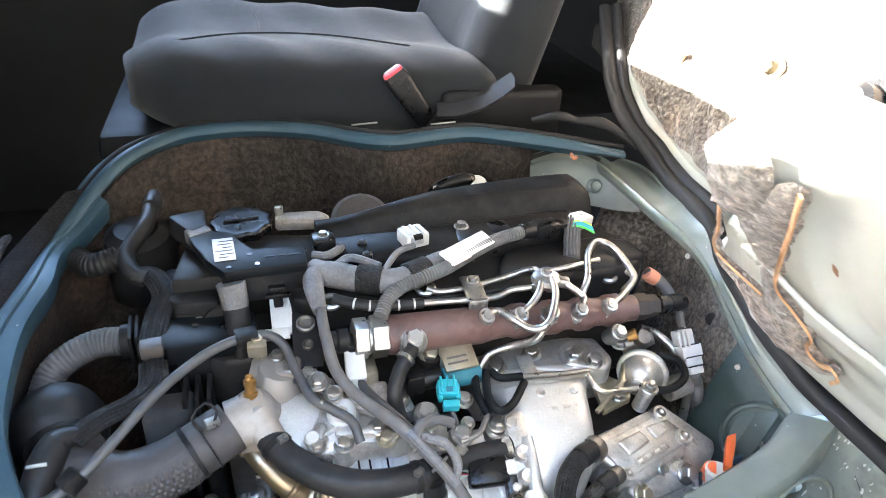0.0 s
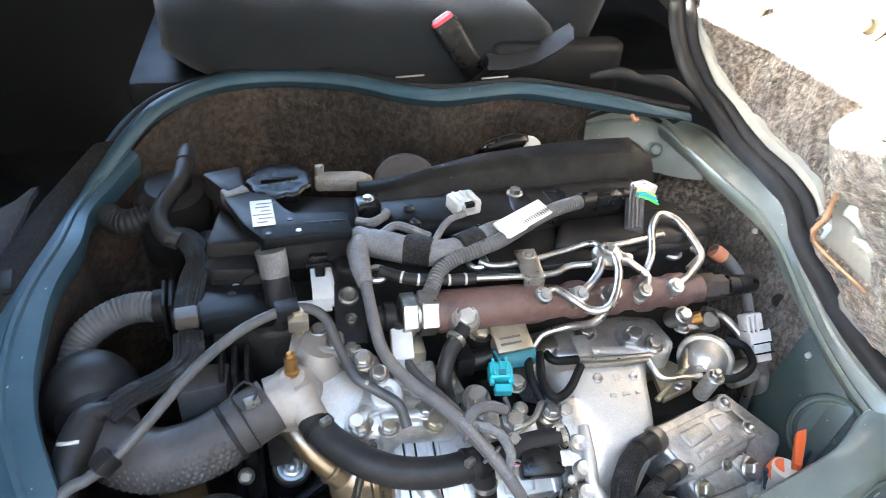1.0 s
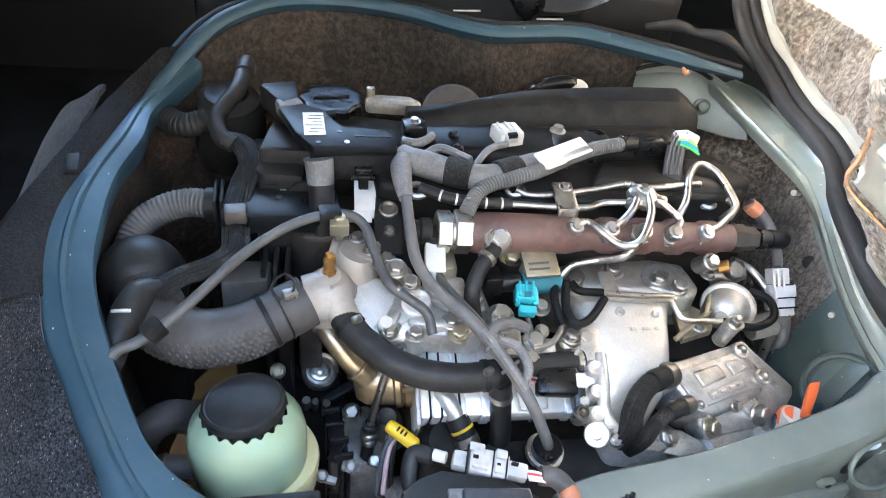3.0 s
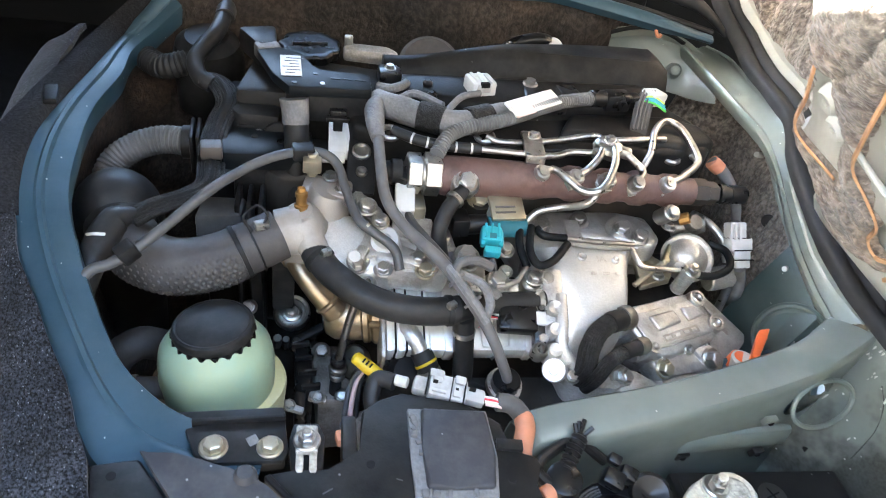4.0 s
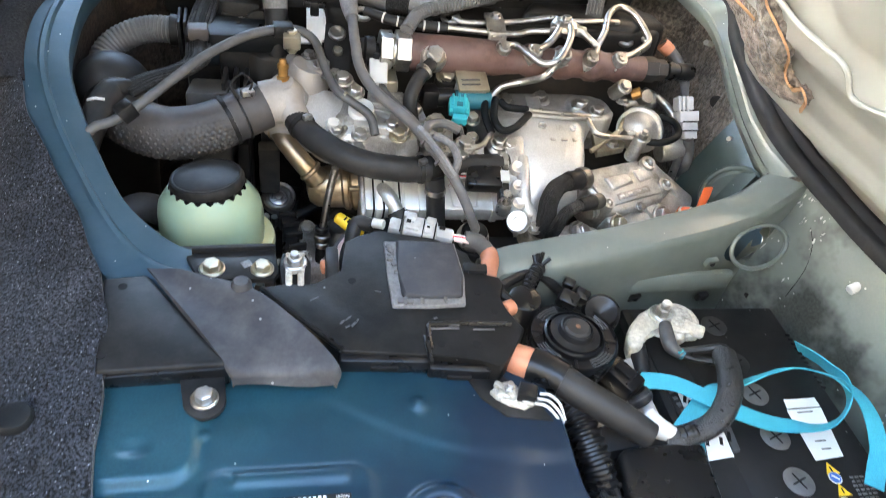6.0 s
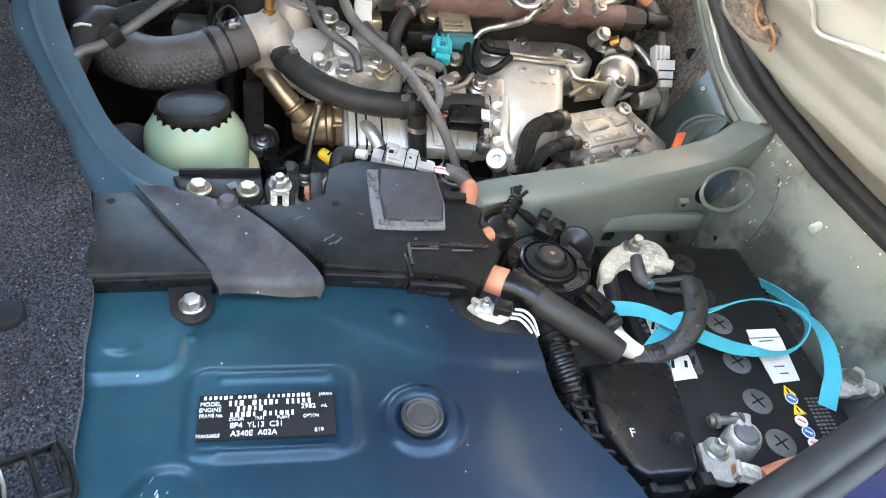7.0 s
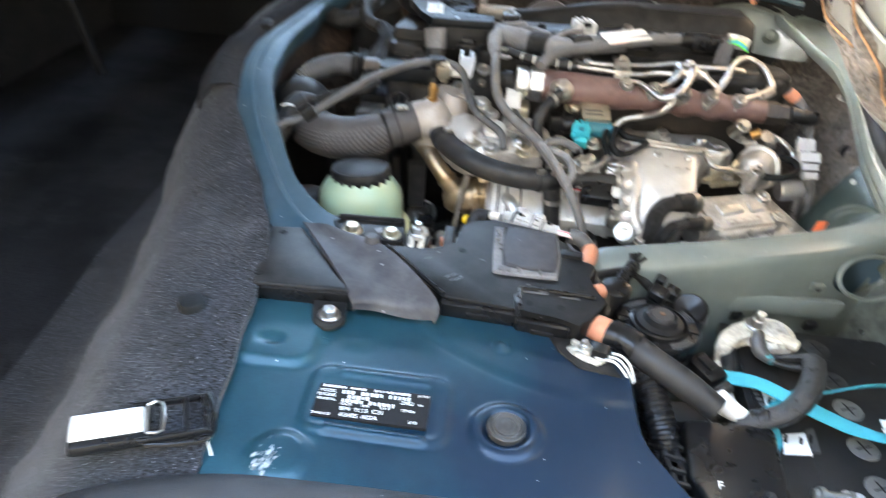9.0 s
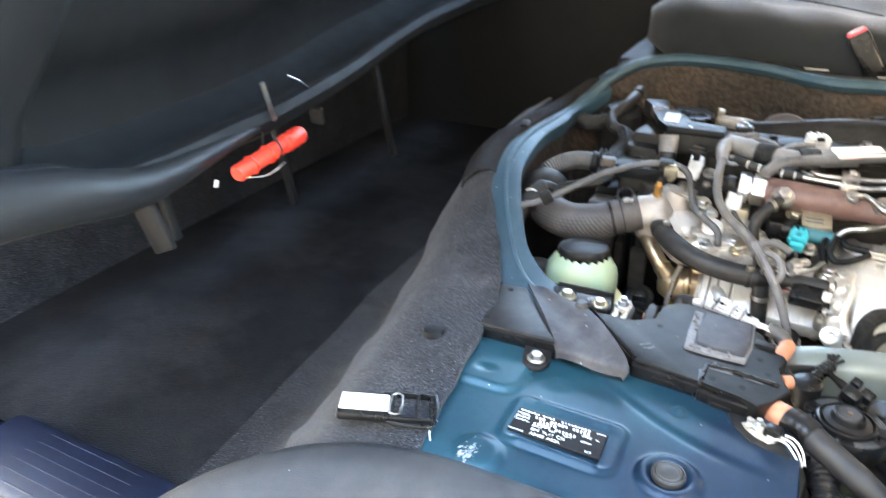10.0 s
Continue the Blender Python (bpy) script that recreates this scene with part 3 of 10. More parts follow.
grommet = thing("rubber_grommet", "round black rubber grommet plugging the blue panel", "grommet", (0.226, 0.073, 0.001))
part("plug", turned((0.226, 0.073, -0.004), (0.226, 0.073, 0.010), [(0, 0.0165), (0.5, 0.0185), (0.74, 0.0182), (0.82, 0.0165), (0.74, 0.0150), (0.86, 0.0135), (0.80, 0.0105), (0.84, 0.0095), (0.80, 0.002)], 40), "brownblack", grommet)
flake = random.Random(4)
chips = bmesh.new()
for k in range(60):
    drift = flake.gauss(0, 1)
    px, py = 0.020 + 0.004 * drift + flake.gauss(0, 0.0035), 0.006 + flake.gauss(0, 0.009)
    a, r = flake.uniform(1.1, 1.9), abs(flake.gauss(0.0014, 0.0012)) + 0.0004
    h = panel_height(px, py)
    out = [(px + r * flake.uniform(0.35, 0.8) * math.cos(k2 * 0.785 + 0.3) , py + r * flake.uniform(0.7, 1.7) * math.sin(k2 * 0.785 + a)) for k2 in range(8)]
    prism(out, h - 0.001, h + 0.0003, 0, chips)
single("paint_residue", chips, "residue", "white smears of sealant residue on the blue panel", "residue", "stuff")
string = tube([(-0.043, 0.043, 0.004), (-0.036, 0.036, 0.003), (-0.037, 0.020, 0.003), (-0.028, 0.004, 0.002)], 0.0009, 6)
single("loose_thread", string, "paper", "loose white thread lying on the blue panel", "thread")


# ---- rim of the engine opening ----
def rim_section(i, o, bead=0.004, drop=0.03, out_drop=0.012):
    i, o = Vector(i), Vector(o)
    at = lambda t, z=0.0: i.lerp(o, t) + Vector((0, 0, z))
    away = (o - i).normalized()
    return [i + away * 0.006 - Vector((0, 0, drop)), i + away * 0.001 - Vector((0, 0, 0.006)), at(0.05, -0.001), at(0.18, 0.001), at(0.45, 0.0), at(0.50, bead * 0.9), at(0.56, bead), at(0.62, bead * 0.2),
            at(0.9, 0.0), o - Vector((0, 0, 0.002)), o + away * 0.003 - Vector((0, 0, out_drop))]


def dense(points, per=5):
    return path_of(points, per)


left_in = dense([(0.075, 0.372, 0.012), (0.030, 0.385, 0.012), (-0.012, 0.398, 0.016), (-0.050, 0.420, 0.032), (-0.080, 0.452, 0.050), (-0.122, 0.535, 0.082), (-0.150, 0.610, 0.108), (-0.160, 0.700, 0.122), (-0.160, 0.775, 0.130), (-0.146, 0.850, 0.136), (-0.146, 0.915, 0.140), (-0.122, 0.955, 0.154), (-0.088, 0.985, 0.182)])
left_out = dense([(0.060, 0.300, 0.012), (-0.010, 0.310, 0.014), (-0.066, 0.336, 0.018), (-0.095, 0.375, 0.030), (-0.130, 0.440, 0.050), (-0.180, 0.530, 0.085), (-0.205, 0.610, 0.112), (-0.212, 0.690, 0.130), (-0.202, 0.770, 0.136), (-0.188, 0.850, 0.140), (-0.176, 0.930, 0.141), (-0.150, 0.975, 0.158), (-0.112, 1.010, 0.188)])
rim_left = single("rim_left", thicken(loft([rim_section(a, b) for a, b in zip(left_in, left_out)]), -0.0015), "rimblue", "faded blue-green painted steel rim of the engine opening", "rim", "structure", sharp=40)

lap = [[p + Vector(o) for o in ((0.006, 0.002, -0.004), (0.002, 0.001, 0.004), (-0.010, -0.003, 0.007), (-0.030, -0.008, 0.004), (-0.052, -0.012, -0.020), (-0.060, -0.014, -0.10))] for p in left_out[28:]]
single("carpet_lap", thicken(loft(lap), 0.003), "floor", "black carpet edge lapping the painted rim", "carpet", "structure", sharp=60)
single("trim_clip", box((-0.205, 0.764, 0.146), (0.016, 0.040, 0.008), (0, 0, 12), 0.003), "trim", "dark plastic clip holding the carpet edge on the rim", "clip")
back_line = [(-0.160, 0.938, 0.137), (-0.136, 0.964, 0.160), (-0.102, 0.990, 0.195), (-0.055, 1.035, 0.228), (0.010, 1.085, 0.240), (0.085, 1.105, 0.241), (0.150, 1.100, 0.241), (0.215, 1.078, 0.240),
             (0.275, 1.035, 0.240), (0.335, 1.012, 0.240), (0.400, 1.022, 0.240), (0.470, 1.030, 0.240), (0.540, 1.005, 0.237), (0.600, 0.985, 0.232), (0.660, 0.965, 0.225), (0.720, 0.955, 0.215)]
back = dense(back_line, 6)
secs = []
for k, q in enumerate(back):
    way = (back[min(k + 1, len(back) - 1)] - back[max(k - 1, 0)]).normalized()
    out = Vector((-way.y, way.x, 0)).normalized()
    up = Vector((0, 0, 1)) * (1 - 0.55 * smoothstep(0.86, 1.0, k / (len(back) - 1)))
    skirt = 1 - 0.92 * smoothstep(0.70, 0.84, k / (len(back) - 1))
    secs.append([q + out * a + up * b for a, b in ((0.010, -0.018), (0.005, -0.012), (0.001, -0.006), (0.002, -0.001), (0.007, 0.004), (0.014, 0.005), (0.020, 0.002), (0.023, -0.004), (0.032, -0.006), (0.044, -0.006), (0.048, -0.006 - 0.034 * skirt), (0.05, -0.008 - 0.092 * skirt))])
single("rim_back", thicken(loft(secs), -0.0015), "rimblue", "rolled blue-green steel lip at the back of the engine opening", "rim", "structure", sharp=40)
# rubber weatherstrip behind the lip
strip = tube([(x + (0.008 if x > 0 else -0.012), y + 0.027, z + 0.004) for x, y, z in back_line], 0.0055, 10, 6, flat=0.8)
single("weatherstrip_back", strip, "seal", "black rubber weatherstrip along the back lip", "weatherstrip", "structure")
for x, y, z in ((0.16, 1.135, 0.249), (0.30, 1.075, 0.249), (0.43, 1.06, 0.249)):
    part("retainer_clip", box((x, y, z), (0.045, 0.004, 0.0025), (0, 0, 8), 0.001), "steel", bpy.data.objects["weatherstrip_back"], "bright wire clip")

# felt-lined back wall and dark inner walls of the bay
secs = []
for k, q in enumerate(back):
    wob = 0.004 * math.sin(k * 0.9) + 0.003 * math.sin(k * 2.3)
    q = q + Vector((0, 0.095 * smoothstep(0.52, 0.66, q.x), 0))
    secs.append([(q.x, q.y + 0.016, q.z - 0.020), (q.x, q.y + 0.012 + wob, q.z - 0.05), (q.x, q.y + 0.014 - wob, q.z - 0.085), (q.x, q.y + 0.006 + wob, q.z - 0.12), (q.x, q.y - 0.01, q.z - 0.17), (q.x, q.y - 0.01, -0.42)])
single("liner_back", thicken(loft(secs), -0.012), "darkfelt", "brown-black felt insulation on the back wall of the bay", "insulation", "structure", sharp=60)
secs = [[(p.x - 0.012, p.y, p.z - 0.012), (p.x - 0.018, p.y + 0.004, p.z - 0.08), (p.x - 0.012, p.y, -0.2), (p.x - 0.01, p.y, -0.42)] for p in left_in[8:]]
single("liner_left", thicken(loft(secs), -0.008), "rustwall", "brown-black rusty inner wall of the bay", "insulation", "structure")
single("bay_floor", box((0.3, 0.7, -0.44), (1.1, 1.0, 0.03), bevel=0), "iron", "dark oily undershield below the engine", "undershield", "structure")

# right flange, front ridge and battery bay walls
right_in = dense([(0.691, 0.995, 0.187), (0.693, 0.975, 0.186), (0.696, 0.901, 0.184), (0.698, 0.823, 0.181), (0.702, 0.757, 0.178), (0.707, 0.725, 0.172), (0.721, 0.698, 0.150), (0.727, 0.667, 0.125), (0.726, 0.622, 0.102), (0.725, 0.580, 0.084), (0.728, 0.534, 0.066), (0.731, 0.512, 0.058), (0.733, 0.500, 0.053)])
right_out = dense([(0.748, 1.020, 0.180), (0.769, 0.979, 0.180), (0.756, 0.901, 0.186), (0.746, 0.830, 0.190), (0.738, 0.760, 0.194), (0.734, 0.725, 0.190), (0.738, 0.698, 0.160), (0.741, 0.667, 0.132), (0.741, 0.622, 0.110), (0.740, 0.580, 0.092), (0.746, 0.530, 0.077), (0.754, 0.500, 0.070), (0.762, 0.478, 0.064)])
secs = []
for a, b in zip(right_in, right_out):
    up = Vector((0, 0, 1))
    secs.append([a + Vector((0.010, 0.004, -0.022)), a + Vector((0.004, 0.002, -0.012)), a - up * 0.004, a + Vector((0.001, 0, 0.0005)), a.lerp(b, 0.06) + up * 0.0025, a.lerp(b, 0.16) + up * 0.001, a.lerp(b, 0.24) - up * 0.002, a.lerp(b, 0.80) - up * 0.002, a.lerp(b, 0.86), a.lerp(b, 0.96) + up * 0.001, b, b + Vector((0.004, 0, 0.003))])
single("flange_right", thicken(loft(secs), -0.0015), "greygreen", "grey-green painted steel flange beside the engine opening", "flange", "structure", sharp=40)
# narrow ledge under the flange, out to the lined wall
wall_line = dense([(0.717, 1.026, 0.18), (0.745, 1.012, 0.173), (0.766, 0.997, 0.166), (0.791, 0.956, 0.15), (0.802, 0.918, 0.135), (0.803, 0.853, 0.118), (0.792, 0.785, 0.106), (0.776, 0.723, 0.094), (0.762, 0.65, 0.077), (0.747, 0.58, 0.064), (0.735, 0.522, 0.056), (0.722, 0.49, 0.053)])
secs = [[a + Vector((0.010, 0.004, -0.018)), (a + Vector((0.010, 0.004, -0.018))).lerp(w, 0.5) + Vector((0.004, 0, 0)), w + Vector((0.002, 0, -0.004)), w + Vector((-0.004, 0, -0.012)), w + Vector((-0.005, 0, -0.030))] for a, w in zip(right_in[:-14], wall_line)]
single("flange_ledge", thicken(loft(secs), -0.0015), "greygreen", "recessed grey-green ledge under the flange", "ledge", "structure", sharp=40)

ridge = []
inner = dense([(0.318, 0.398, -0.004), (0.345, 0.408, 0.004), (0.400, 0.415, 0.013), (0.497, 0.425, 0.025), (0.616, 0.452, 0.037), (0.680, 0.470, 0.047), (0.732, 0.500, 0.055)])
outer = dense([(0.335, 0.358, -0.01), (0.355, 0.368, -0.004), (0.42, 0.372, 0.003), (0.547, 0.392, 0.02), (0.642, 0.411, 0.031), (0.7, 0.428, 0.043), (0.768, 0.458, 0.062)])
for k, (a, b) in enumerate(zip(inner, outer)):
    s = k / (len(inner) - 1)
    up = Vector((0, 0, 1))
    foot = b.y + 0.004
    dimple = 0.004 * smoothstep(0.05, 0.0, abs(s - 0.62) - 0.1)
    ridge.append([a + Vector((0, 0.008, -0.07)), a + Vector((0, 0.004, -0.02)), a - up * 0.004, a.lerp(b, 0.08), a.lerp(b, 0.35) + up * (0.003 - dimple), a.lerp(b, 0.6) + up * (0.004 - dimple), a.lerp(b, 0.94) + up * 0.003, b,
                  (b.x, b.y - 0.002, b.z - 0.008), (b.x, b.y - 0.001, b.z - 0.020), (b.x - 0.001, b.y - 0.002, b.z - 0.034), (b.x - 0.002, b.y + 0.001, (b.z - 0.07) / 2 - 0.020), (b.x - 0.004, foot, -0.075), (b.x - 0.006, foot, -0.10), (b.x - 0.006, foot, -0.28)])
front_ridge = single("front_ridge", thicken(loft(ridge), -0.0015), "greygreen", "grey-green steel crossmember between engine and battery", "crossmember", "structure", sharp=40)
part("stiffening_rib", box((0.606, 0.405, -0.055), (0.158, 0.014, 0.030), (-4, 3.6, 6.5), 0.0065), "greygreen", front_ridge)
for k, (x, y, z) in enumerate(((0.542, 0.398, -0.075), (0.650, 0.408, -0.086), (0.635, 0.405, -0.020))):
    nut = part("weld_nut", box((x, y - 0.002, z), (0.016, 0.008, 0.014), (15, 0, 8), 0.002), "greygreen" if k == 2 else "black", front_ridge)
    part("thread_hole", rod((x, y - 0.004, z), (x, y - 0.0068, z + 0.0008), 0.0040, 12), "print", nut)
part("wall_hole", rod((0.728, 0.409, -0.091), (0.728, 0.415, -0.091), 0.0058, 14), "print", front_ridge, "dark hole")

# right wall of the battery bay, with the oval opening in its corner
wall_pts = []
for y, xt, zt, xb in ((0.475, 0.772, 0.070, 0.705), (0.43, 0.772, 0.068, 0.722), (0.38, 0.776, 0.062, 0.742), (0.32, 0.786, 0.054, 0.756), (0.24, 0.806, 0.044, 0.782), (0.14, 0.826, 0.038, 0.800), (0.04, 0.845, 0.036, 0.815)):
    wall_pts.append([(xt + 0.035, y + 0.01, zt + 0.012), (xt + 0.015, y + 0.004, zt + 0.004), (xt, y, zt), (xt - 0.004, y - 0.002, zt - 0.012), ((xt + xb) / 2 + 0.008, y - 0.012, zt / 2 - 0.03), (xb + 0.004, y - 0.02, -0.085), (xb, y - 0.022, -0.28)])
bay_wall = single("battery_bay_wall", thicken(loft(wall_pts), 0.0015), "stained", "chipped grey-green wall of the battery bay with dark stains", "wall", "structure", sharp=50)
ring_c, ring_n = Vector((0.702, 0.412, -0.002)), Vector((0.15, -0.80, 0.42)).normalized()
hole_ring = []
ex = ring_n.cross(Vector((0, 0, 1))).normalized() * -1
ey = ring_n.cross(ex).normalized() * -1
for k in range(33):
    a = 2 * math.pi * k / 32
    hole_ring.append(ring_c + ex * 0.046 * math.cos(a) + ey * 0.029 * math.sin(a))
for target in (front_ridge, bay_wall):
    bmc = bmesh.new()
    ov = [ring_c + ex * 0.044 * math.cos(2 * math.pi * k / 32) + ey * 0.027 * math.sin(2 * math.pi * k / 32) for k in range(32)]
    skin(bmc, [[p - ring_n * 0.05 for p in ov], [p + ring_n * 0.05 for p in ov]])
    cut(target, bmc)
single("cavity_wall", box((0.700, 0.474, -0.085), (0.17, 0.008, 0.17), (-20, 0, 12), 0.003), "rimblue", "dark blue-green panel seen through the oval opening", "panel", "structure")
part("opening_lip", tube(hole_ring, 0.0030, 8, 1), "greygreen", front_ridge, "rolled lip round the oval opening")
single("battery_tray", box((0.57, 0.18, -0.275), (0.46, 0.50, 0.02), bevel=0.004), "black", "black tray floor of the battery bay", "tray", "structure")
part("stud_pin", rod((0.768, 0.318, 0.009), (0.792, 0.322, 0.020), 0.0060, 12), "white", bay_wall, "white plastic pin")

single("bay_corner_plate", thicken(loft([[w + Vector((0.004, 0, z)) for z in (-0.004, -0.03, -0.07, -0.13)] for w in wall_line[32:51]]), 0.003), "dusty", "dusty grey-green steel side of the bay below the flange", "plate", "structure")
wear = random.Random(31)


def on_wall(u, v, lift=0.0012):
    """A point on the bay wall: u counts its uprights from the back corner, v goes down from the top edge."""
    i, k = int(u), int(v)
    p = lambda a, b: Vector(wall_pts[min(a, 6)][min(b, 6)])
    q = p(i, k).lerp(p(i, k + 1), v - k).lerp(p(i + 1, k).lerp(p(i + 1, k + 1), v - k), u - i)
    return q + Vector((-0.55, -0.35, 0.75)) * lift


chips = bmesh.new()
for k in range(46):
    u, v = abs(wear.gauss(0.2, 0.9)) + 0.15, 2.6 + abs(wear.gauss(0, 0.9))
    if u > 4.5 or v > 5.2:
        continue
    r, a = wear.uniform(0.0006, 0.0030), wear.uniform(0, 3)
    rim = []
    for n in range(7):
        w = 2 * math.pi * n / 7
        rim.append(on_wall(u + r * 14 * math.cos(w + a) * wear.uniform(0.5, 1.2), min(5.9, v + r * 26 * math.sin(w) * wear.uniform(0.5, 1.2)), 0.0018))
    chips.faces.new([chips.verts.new(q) for q in rim])
part("paint_chips", thicken(chips, 0.0004), "chip", bay_wall, "pale chipped paint flakes")
for n, pts in enumerate(([(1.2, 3.5), (1.5, 3.8), (1.7, 4.2), (1.75, 4.7)], [(1.6, 4.0), (1.9, 4.05), (2.3, 4.15)])):
    part("crack", tube([on_wall(u, v, 0.0010) for u, v in pts], 0.0005, 5, 4, jitter=0.3), "print" if n != 1 else "chip", bay_wall, "cracked sealer line")
seep = bmesh.new()
for k in range(9):
    u, v, r = 2.35 + wear.gauss(0, 0.10), 3.15 + abs(wear.gauss(0, 0.22)), wear.uniform(0.001, 0.003)
    seep.faces.new([seep.verts.new(on_wall(u + r * 16 * math.cos(w), v + r * 40 * math.sin(w), 0.0016)) for w in (0, 1, 2, 3, 4, 5)])
part("rust_run", thicken(seep, 0.0003), "rusty", bay_wall, "rust run below the pin")

# round pocket behind the ridge, inner felt, and the plate with its boss
corner = [[p + Vector(o) for o in ((-0.002, 0, -0.012), (-0.024, -0.010, -0.034), (-0.055, -0.024, -0.066), (-0.090, -0.040, -0.120), (-0.10, -0.045, -0.26))] for p in wall_line[41:53]]
pocket = single("corner_pocket", thicken(loft(corner), 0.0015), "pocket", "dished blue-green steel pocket in the corner of the bay", "pocket", "structure", sharp=60)
dish_c, dish_n = Vector((0.704, 0.506, 0.013)), Vector((-0.62, -0.28, 0.73)).normalized()
dish_e = dish_n.cross(Vector((0, 0, 1))).normalized()
dish_f = dish_n.cross(dish_e)
part("dish_edge", tube([dish_c + dish_e * 0.042 * math.cos(i * math.pi / 16) + dish_f * 0.042 * math.sin(i * math.pi / 16) for i in range(33)], 0.0045, 8, 1), "pocket", pocket, "rolled edge of the dish")
part("dish", turned(dish_c - dish_n * 0.004, dish_c + dish_n * 0.003, [(0.0, 0.042), (0.9, 0.041), (0.0, 0.034), (-1.6, 0.004)], 40), "pocket", pocket, "blue-green dish")
felt = [[(p.x - 0.002, p.y, p.z - 0.012), (p.x - 0.012, p.y - 0.004, p.z - 0.035 + 0.002 * math.sin(k * 2.1)), (p.x - 0.026 + 0.004 * math.sin(k * 1.3), p.y - 0.008, p.z - 0.07), (p.x - 0.040 + 0.003 * math.sin(k * 1.9), p.y - 0.012, p.z - 0.11), (p.x - 0.055, p.y - 0.015, p.z - 0.16), (p.x - 0.07, p.y - 0.018, p.z - 0.3)] for k, p in enumerate(wall_line[6:46])]
single("felt_right", thicken(loft(felt), -0.010), "felt", "brown-grey felt insulation on the side wall of the bay", "insulation", "structure", sharp=60)
back_plate = []
for p, q in zip(dense([(0.590, 1.050, 0.176), (0.640, 1.046, 0.186), (0.675, 1.036, 0.186), (0.705, 1.014, 0.184), (0.722, 0.985, 0.178), (0.740, 0.950, 0.166)], 4), dense([(0.590, 1.030, 0.120), (0.645, 1.010, 0.118), (0.675, 0.992, 0.118), (0.700, 0.970, 0.120), (0.722, 0.945, 0.124), (0.745, 0.925, 0.130)], 4)):
    back_plate.append([p + Vector((0, 0.010, 0.006)), p, p.lerp(q, 0.06) + Vector((0, -0.004, 0)), p.lerp(q, 0.15), p.lerp(q, 0.6) + Vector((0, 0.004, 0)), q, q + Vector((0, -0.004, -0.006))])
wall_plate = single("bay_side_plate", thicken(loft(back_plate), 0.0015), "greygreen", "dusty grey-green steel plate behind the engine", "plate", "structure")
single("plate_seal", tube([(0.560, 1.045, 0.170), (0.610, 1.050, 0.186), (0.650, 1.048, 0.193), (0.685, 1.030, 0.191), (0.702, 1.006, 0.187)], 0.0035, 8), "seal", "thin dark rubber edge above the steel plate", "weatherstrip", "structure")
part("boss", turned((0.697, 1.000, 0.140), (0.690, 0.982, 0.150), [(0, 0.015), (0.5, 0.013), (0.6, 0.010), (1, 0.008), (0.9, 0.004)], 20), "greygreen", wall_plate)
for p, r in (((0.782, 0.806, 0.100), 0.008), ((0.752, 0.612, 0.038), 0.007)):
    part("locating_pin", rod(Vector(p), Vector(p) + Vector((-0.020, -0.012, 0.008)), r * 0.55, 12), "chip", bpy.data.objects["flange_right"], "white plastic pin")
part("rubber_stop", rod((0.775, 0.715, 0.045), (0.758, 0.700, 0.052), 0.010, 14), "black", bpy.data.objects["flange_right"], "black rubber stop")

single("rubber_fold", tube([(0.585, 1.050, 0.250), (0.625, 1.030, 0.262), (0.655, 1.022, 0.255), (0.690, 1.002, 0.256), (0.722, 0.990, 0.240), (0.755, 0.985, 0.215)], [0.005, 0.010, 0.007, 0.011, 0.008, 0.004], 12, 6, jitter=0.22), "seal", "crumpled black rubber fold at the end of the lip", "weatherstrip", "structure")
part("orange_hook", tube([(0.632, 0.985, 0.226), (0.633, 0.980, 0.212), (0.637, 0.976, 0.206), (0.641, 0.976, 0.210)], 0.0028, 8), "salmon", bpy.data.objects["rim_back"], "small orange hook")

# ---- weatherstrip on the flange ----
seal_line = [(0.772, 1.190, 0.410), (0.759, 1.130, 0.347), (0.750, 1.070, 0.291), (0.756, 1.015, 0.250), (0.772, 0.965, 0.222), (0.760, 0.874, 0.208), (0.752, 0.791, 0.206), (0.748, 0.735, 0.197), (0.748, 0.694, 0.167), (0.749, 0.632, 0.137), (0.747, 0.558, 0.114), (0.754, 0.493, 0.096), (0.769, 0.434, 0.082), (0.783, 0.361, 0.070), (0.806, 0.250, 0.058), (0.845, 0.060, 0.050)]
seal_secs = []
line = path_of(seal_line, 6)
for k, q in enumerate(line):
    way = (line[min(k + 1, len(line) - 1)] - line[max(k - 1, 0)]).normalized()
    side = way.cross(Vector((0, 0, 1))).normalized() * -1
    up = side.cross(way) * -1
    wave = 1 + 0.04 * math.sin(k * 0.9)
    seal_secs.append([q + side * a * wave + up * b for a, b in ((-0.016, -0.010), (-0.017, 0.002), (-0.011, 0.0075), (-0.003, 0.0085), (0.002, 0.004), (0.005, 0.0035), (0.009, 0.011), (0.016, 0.013), (0.023, 0.009), (0.026, 0.000), (0.026, -0.012))])
if (seal_secs[0][5] - seal_secs[0][0]).x < 0:
    seal_secs = [s[::-1] for s in seal_secs]
bms = bmesh.new()
skin(bms, seal_secs)
single("weatherstrip_right", bms, "seal", "broad two-ridged black rubber weatherstrip beside the tipped-up seat", "weatherstrip", "structure", sharp=60)

# ---- tipped-up seat base with felt-lined underside ----
seat_flap = thing("tipped_seat_base", "tipped-up seat base, pale underside lined with torn brown felt", "seat", (0.80, 0.72, 0.13))


def seal_at(y):
    for b, a in zip(seal_line, seal_line[1:]):
        if a[1] <= y <= b[1]:
            return Vector(a).lerp(Vector(b), (y - a[1]) / (b[1] - a[1]))
    return Vector(seal_line[0] if y > seal_line[0][1] else seal_line[-1])


